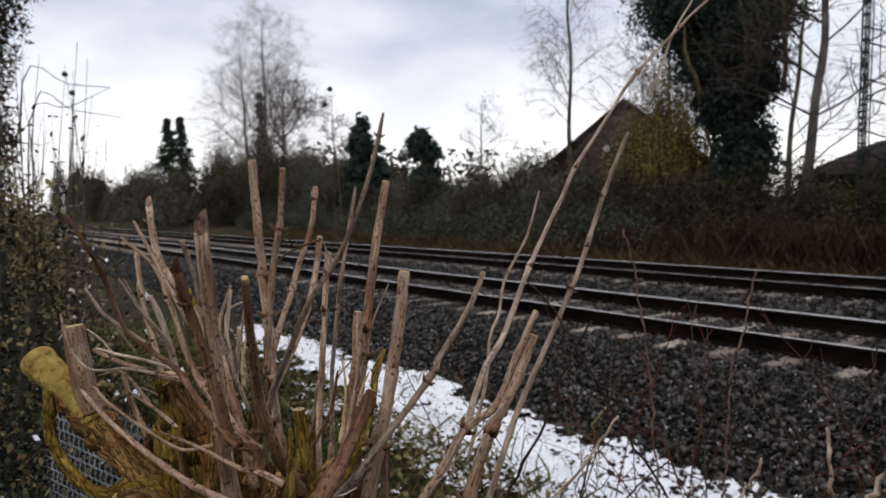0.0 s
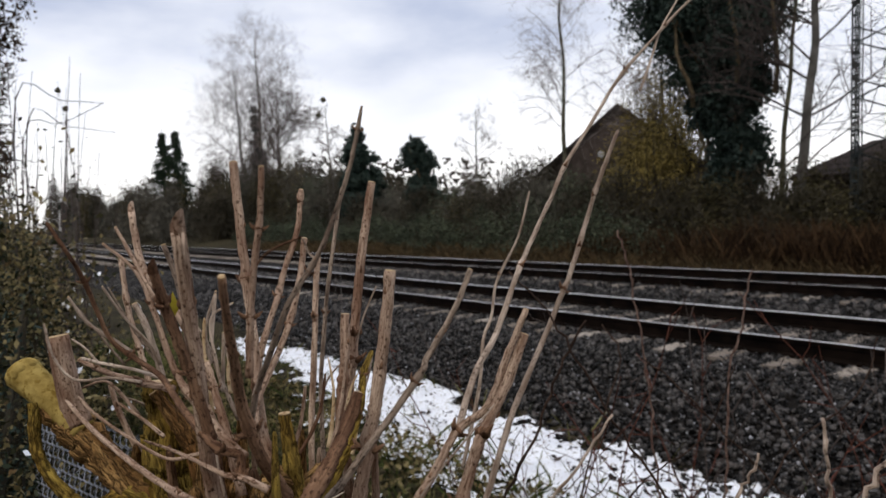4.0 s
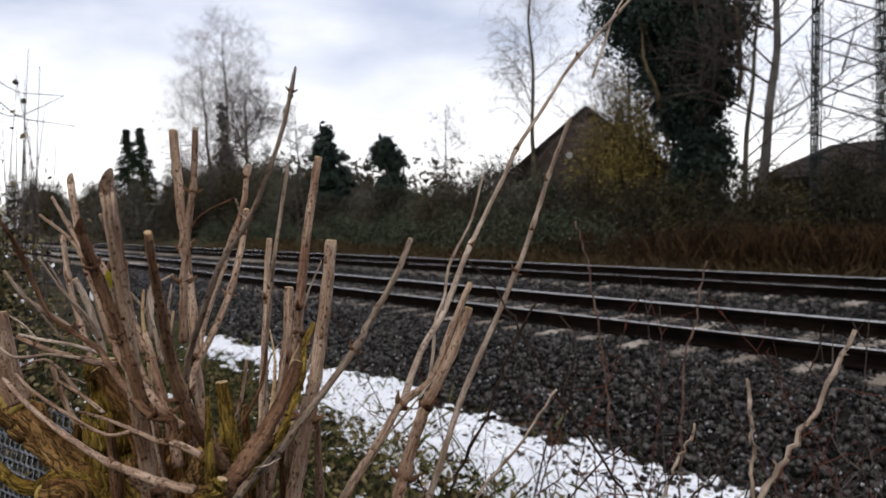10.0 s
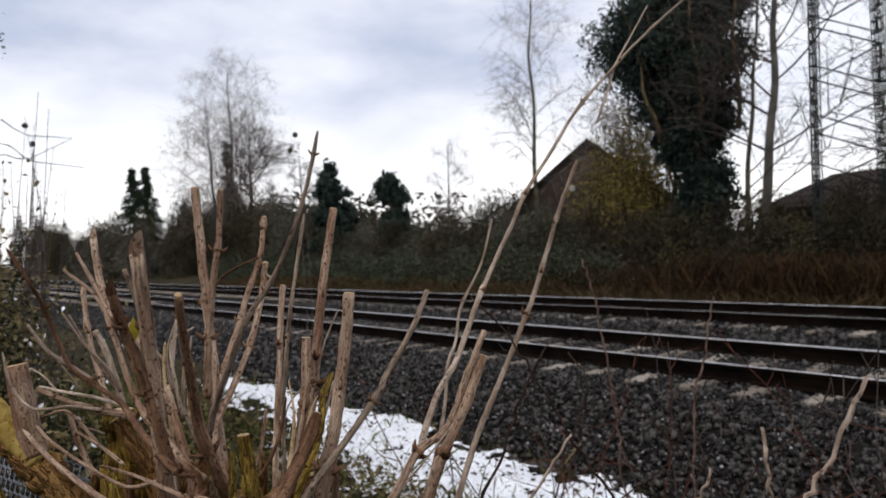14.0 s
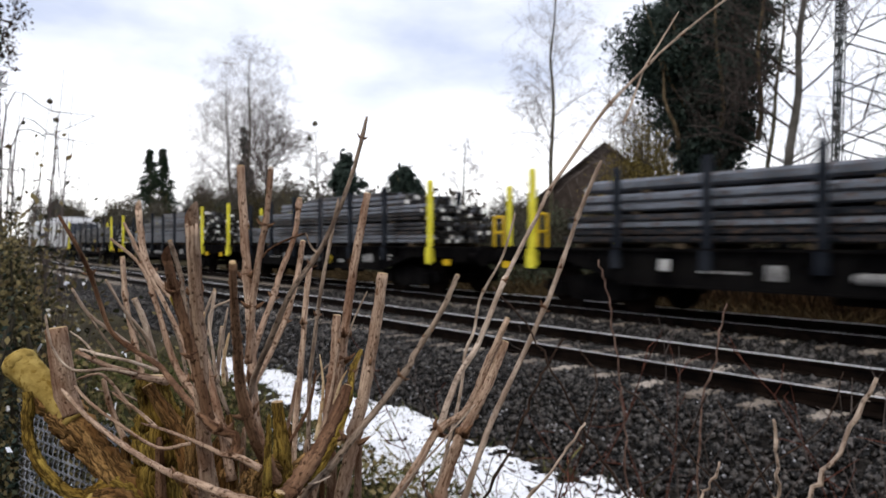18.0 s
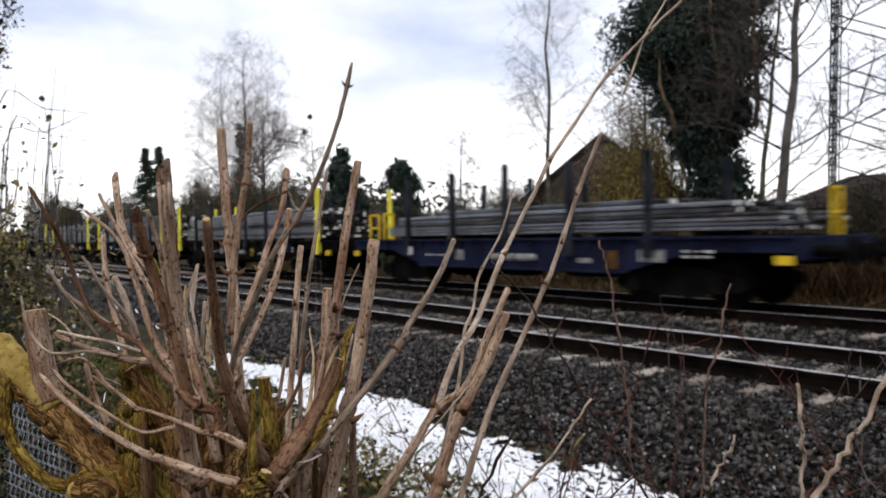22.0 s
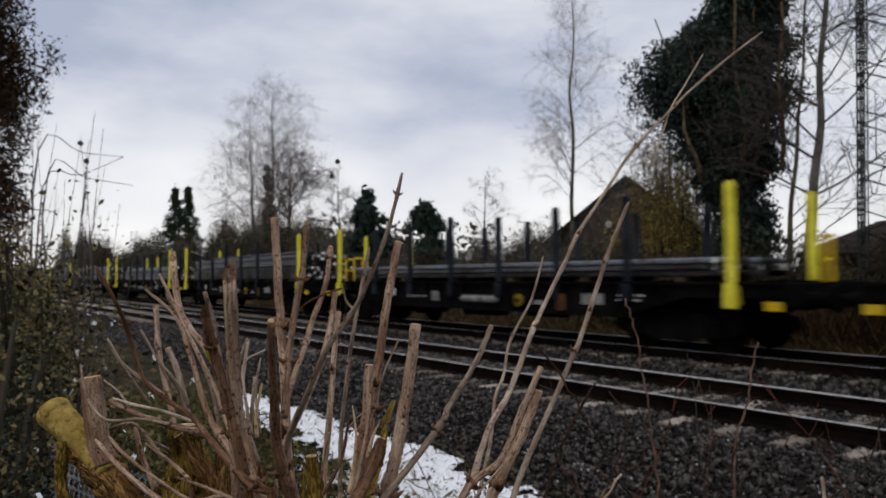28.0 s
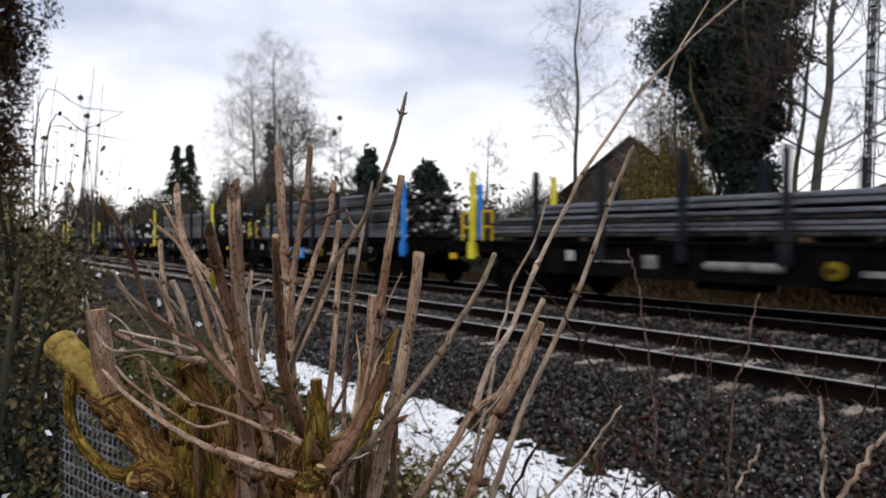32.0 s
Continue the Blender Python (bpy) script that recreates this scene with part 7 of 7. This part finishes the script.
d = r.uniform(1.6, 6.5, 170)
c = np.stack([-0.99 * d + 0.1, 0.105 * d + 0.25 + r.uniform(-0.3, 0.35, 170), r.uniform(0.7, 1.75, 170)], 1)
tagged(quads("hedge_snow", leaf_quads(r, c, 0.028, 0.0, 0.8), SNOW), "small crumbs of snow caught in the hedge", "snow", kind="stuff")
# loose sprays above the hedge
for k in range(13):
    x0, y0 = -4.2 - 0.12 * k + r.uniform(-0.2, 0.2), 0.78 + r.uniform(-0.12, 0.24)
    spray = thing("hedge_spray", (x0, y0, 0.05), "thin upright hedge shoot with small dark leaves", "hedge shoot", "hedge shoots")
    top = np.array((r.normal() * 0.12, r.uniform(-0.05, 0.2), r.uniform(2.0, 2.42)))
    pts = smooth_path([(0, 0, 0), top * 0.5 + r.normal(size=3) * 0.05, top], 6)
    part("shoot", Shape().tube(pts, np.linspace(0.006, 0.0012, len(pts)), 4), TWIG, spray)
    c = pts[-1] + (pts[-4] - pts[-1]) * r.uniform(0, 1.0, (22, 1)) + np.clip(r.normal(size=(22, 3)), -1.5, 1.5) * 0.03
    quads("foliage", leaf_quads(r, c, 0.014, 0.0, 0.7), IVY, spray, kind="stuff")

# wire fence behind the stump
fence = thing("wire_fence", (-0.93, 0.46, 0.05), "grey galvanised chain-link fence behind the stump", "wire fence")
fence.rotation_euler = (0, 0, radians(195))
s = Shape()
fx, fz, pitch = 0.50, 1.58, 0.019
for i in range(-int(fz / pitch), int(fx / pitch)):
    a = [(i * pitch + j * pitch * 0.5, 0.004 * (-1) ** j, j * pitch * 0.55) for j in range(int(fz / (pitch * 0.55)))]
    a = [p for p in a if 0 <= p[0] <= fx]
    if len(a) > 1:
        s.tube(a, 0.0012, 3, cap=False)
        s.tube([(fx - p[0], 0.003 - p[1], p[2]) for p in a], 0.0012, 3, cap=False)
part("wire_mesh", s, GALV, fence, kind="stuff")

# brown-leaved tree and whips beyond the hedge
t = bare_tree(-13.5, 0.85, 0.05, 7.6, 0.14, "tall hedge tree still holding rust-brown leaves", 71, 30, 2, 6, 0.6, 0.05, 0.2, TRUNK, TWIG, (0, 0), 0.13, 0.005, "beech_tree", limb=0.22)
k = np.stack([r.normal(size=150) * 0.42, r.normal(size=150) * 0.33, r.uniform(1.6, 7.4, 150)], 1)
c = k[r.integers(0, 150, 30000)] + np.clip(r.normal(size=(30000, 3)), -1.8, 1.8) * (0.13, 0.13, 0.2)
quads("brown_leaf_mass", leaf_quads(r, c, 0.072, 0.4), RUSSET, t, kind="stuff")
whip = thing("hazel_shrub", (-11.6, 1.55, 0.05), "cluster of thin upright bare whips above the hedge", "bare shrub")
for i in range(26):
    p = r.normal(size=3) * (0.35, 0.28, 0)
    top = p + (r.normal() * 0.3, 0.15 + r.normal() * 0.3, r.uniform(3.0, 4.5))
    part("whip", Shape().tube(smooth_path([p, (p + top) / 2 + r.normal(size=3) * 0.08, top], 4), np.linspace(0.013, 0.003, 9), 4), TWIG, whip)
# three long side whips that hang across
for pts in ([(0.01, -0.09, 3.23), (0.10, 0.40, 3.44), (0.25, 0.96, 3.75)], [(0.08, -0.16, 3.76), (0.15, 0.41, 3.77), (0.25, 0.96, 3.75)], [(0.05, -0.03, 3.44), (0.11, 0.47, 3.40), (0.22, 1.10, 3.32)]):
    part("whip", Shape().tube(smooth_path([(pts[0][0] * 0.9, pts[0][1] * 0.9 - 0.1, 0.3)] + pts, 4), np.linspace(0.012, 0.004, 13), 4), TWIG, whip)
# dark leaves hanging on long thin twigs, built as small knobs on stalks
for x, y, z in ((-10.55, 1.79, 3.80), (-10.50, 1.86, 3.55), (-8.73, 4.80, 3.57), (-8.78, 4.74, 3.36)):
    t = thing("teasel", (x + 0.1, y + 0.05, float(soil_height(x, min(y, 4.4)))), "dark leaf hanging on a long hair-thin twig", "seed head", "seed heads")
    zz = z - t.location.z
    part("stalk", Shape().tube(smooth_path([(0, 0, -0.02), (0.03, 0.0, zz * 0.5), (-0.1, -0.05, zz)], 5), np.linspace(0.004, 0.001, 11), 4), TWIG_HAZED, t)
    part("seed_head", Shape().tube([(-0.1, -0.05, zz - 0.03), (-0.1, -0.05, zz - 0.01), (-0.1, -0.05, zz + 0.02), (-0.1, -0.05, zz + 0.045)], (0.012, 0.04, 0.036, 0.01), 9, lumps=0.25), TRUNK, t)
# unseen tall dark hedge added behind the viewer: blocks sky light, closes the place
for i in range(12):
    k = -6.0 + 0.85 * i
    bush("garden_hedge", 3.0 + 0.6 * k, -2.0 + 0.8 * k, 0.05, 0.85, 0.8, 3.3, SCRUB, 1800, 0.20, "unseen tall dark hedge added to block sky light from behind", "hedge", 20, "garden hedges", seed=500 + i)


def motions():
    """The train runs to the left at a steady pace."""
    for ob, u in TRAIN:
        walk(ob, [(t, pose(u - SPEED * t, FAR_Y, RAIL_Z)) for t in (0, 4, 8, 12, 16, 20, 24, 28, 32)])


motions()
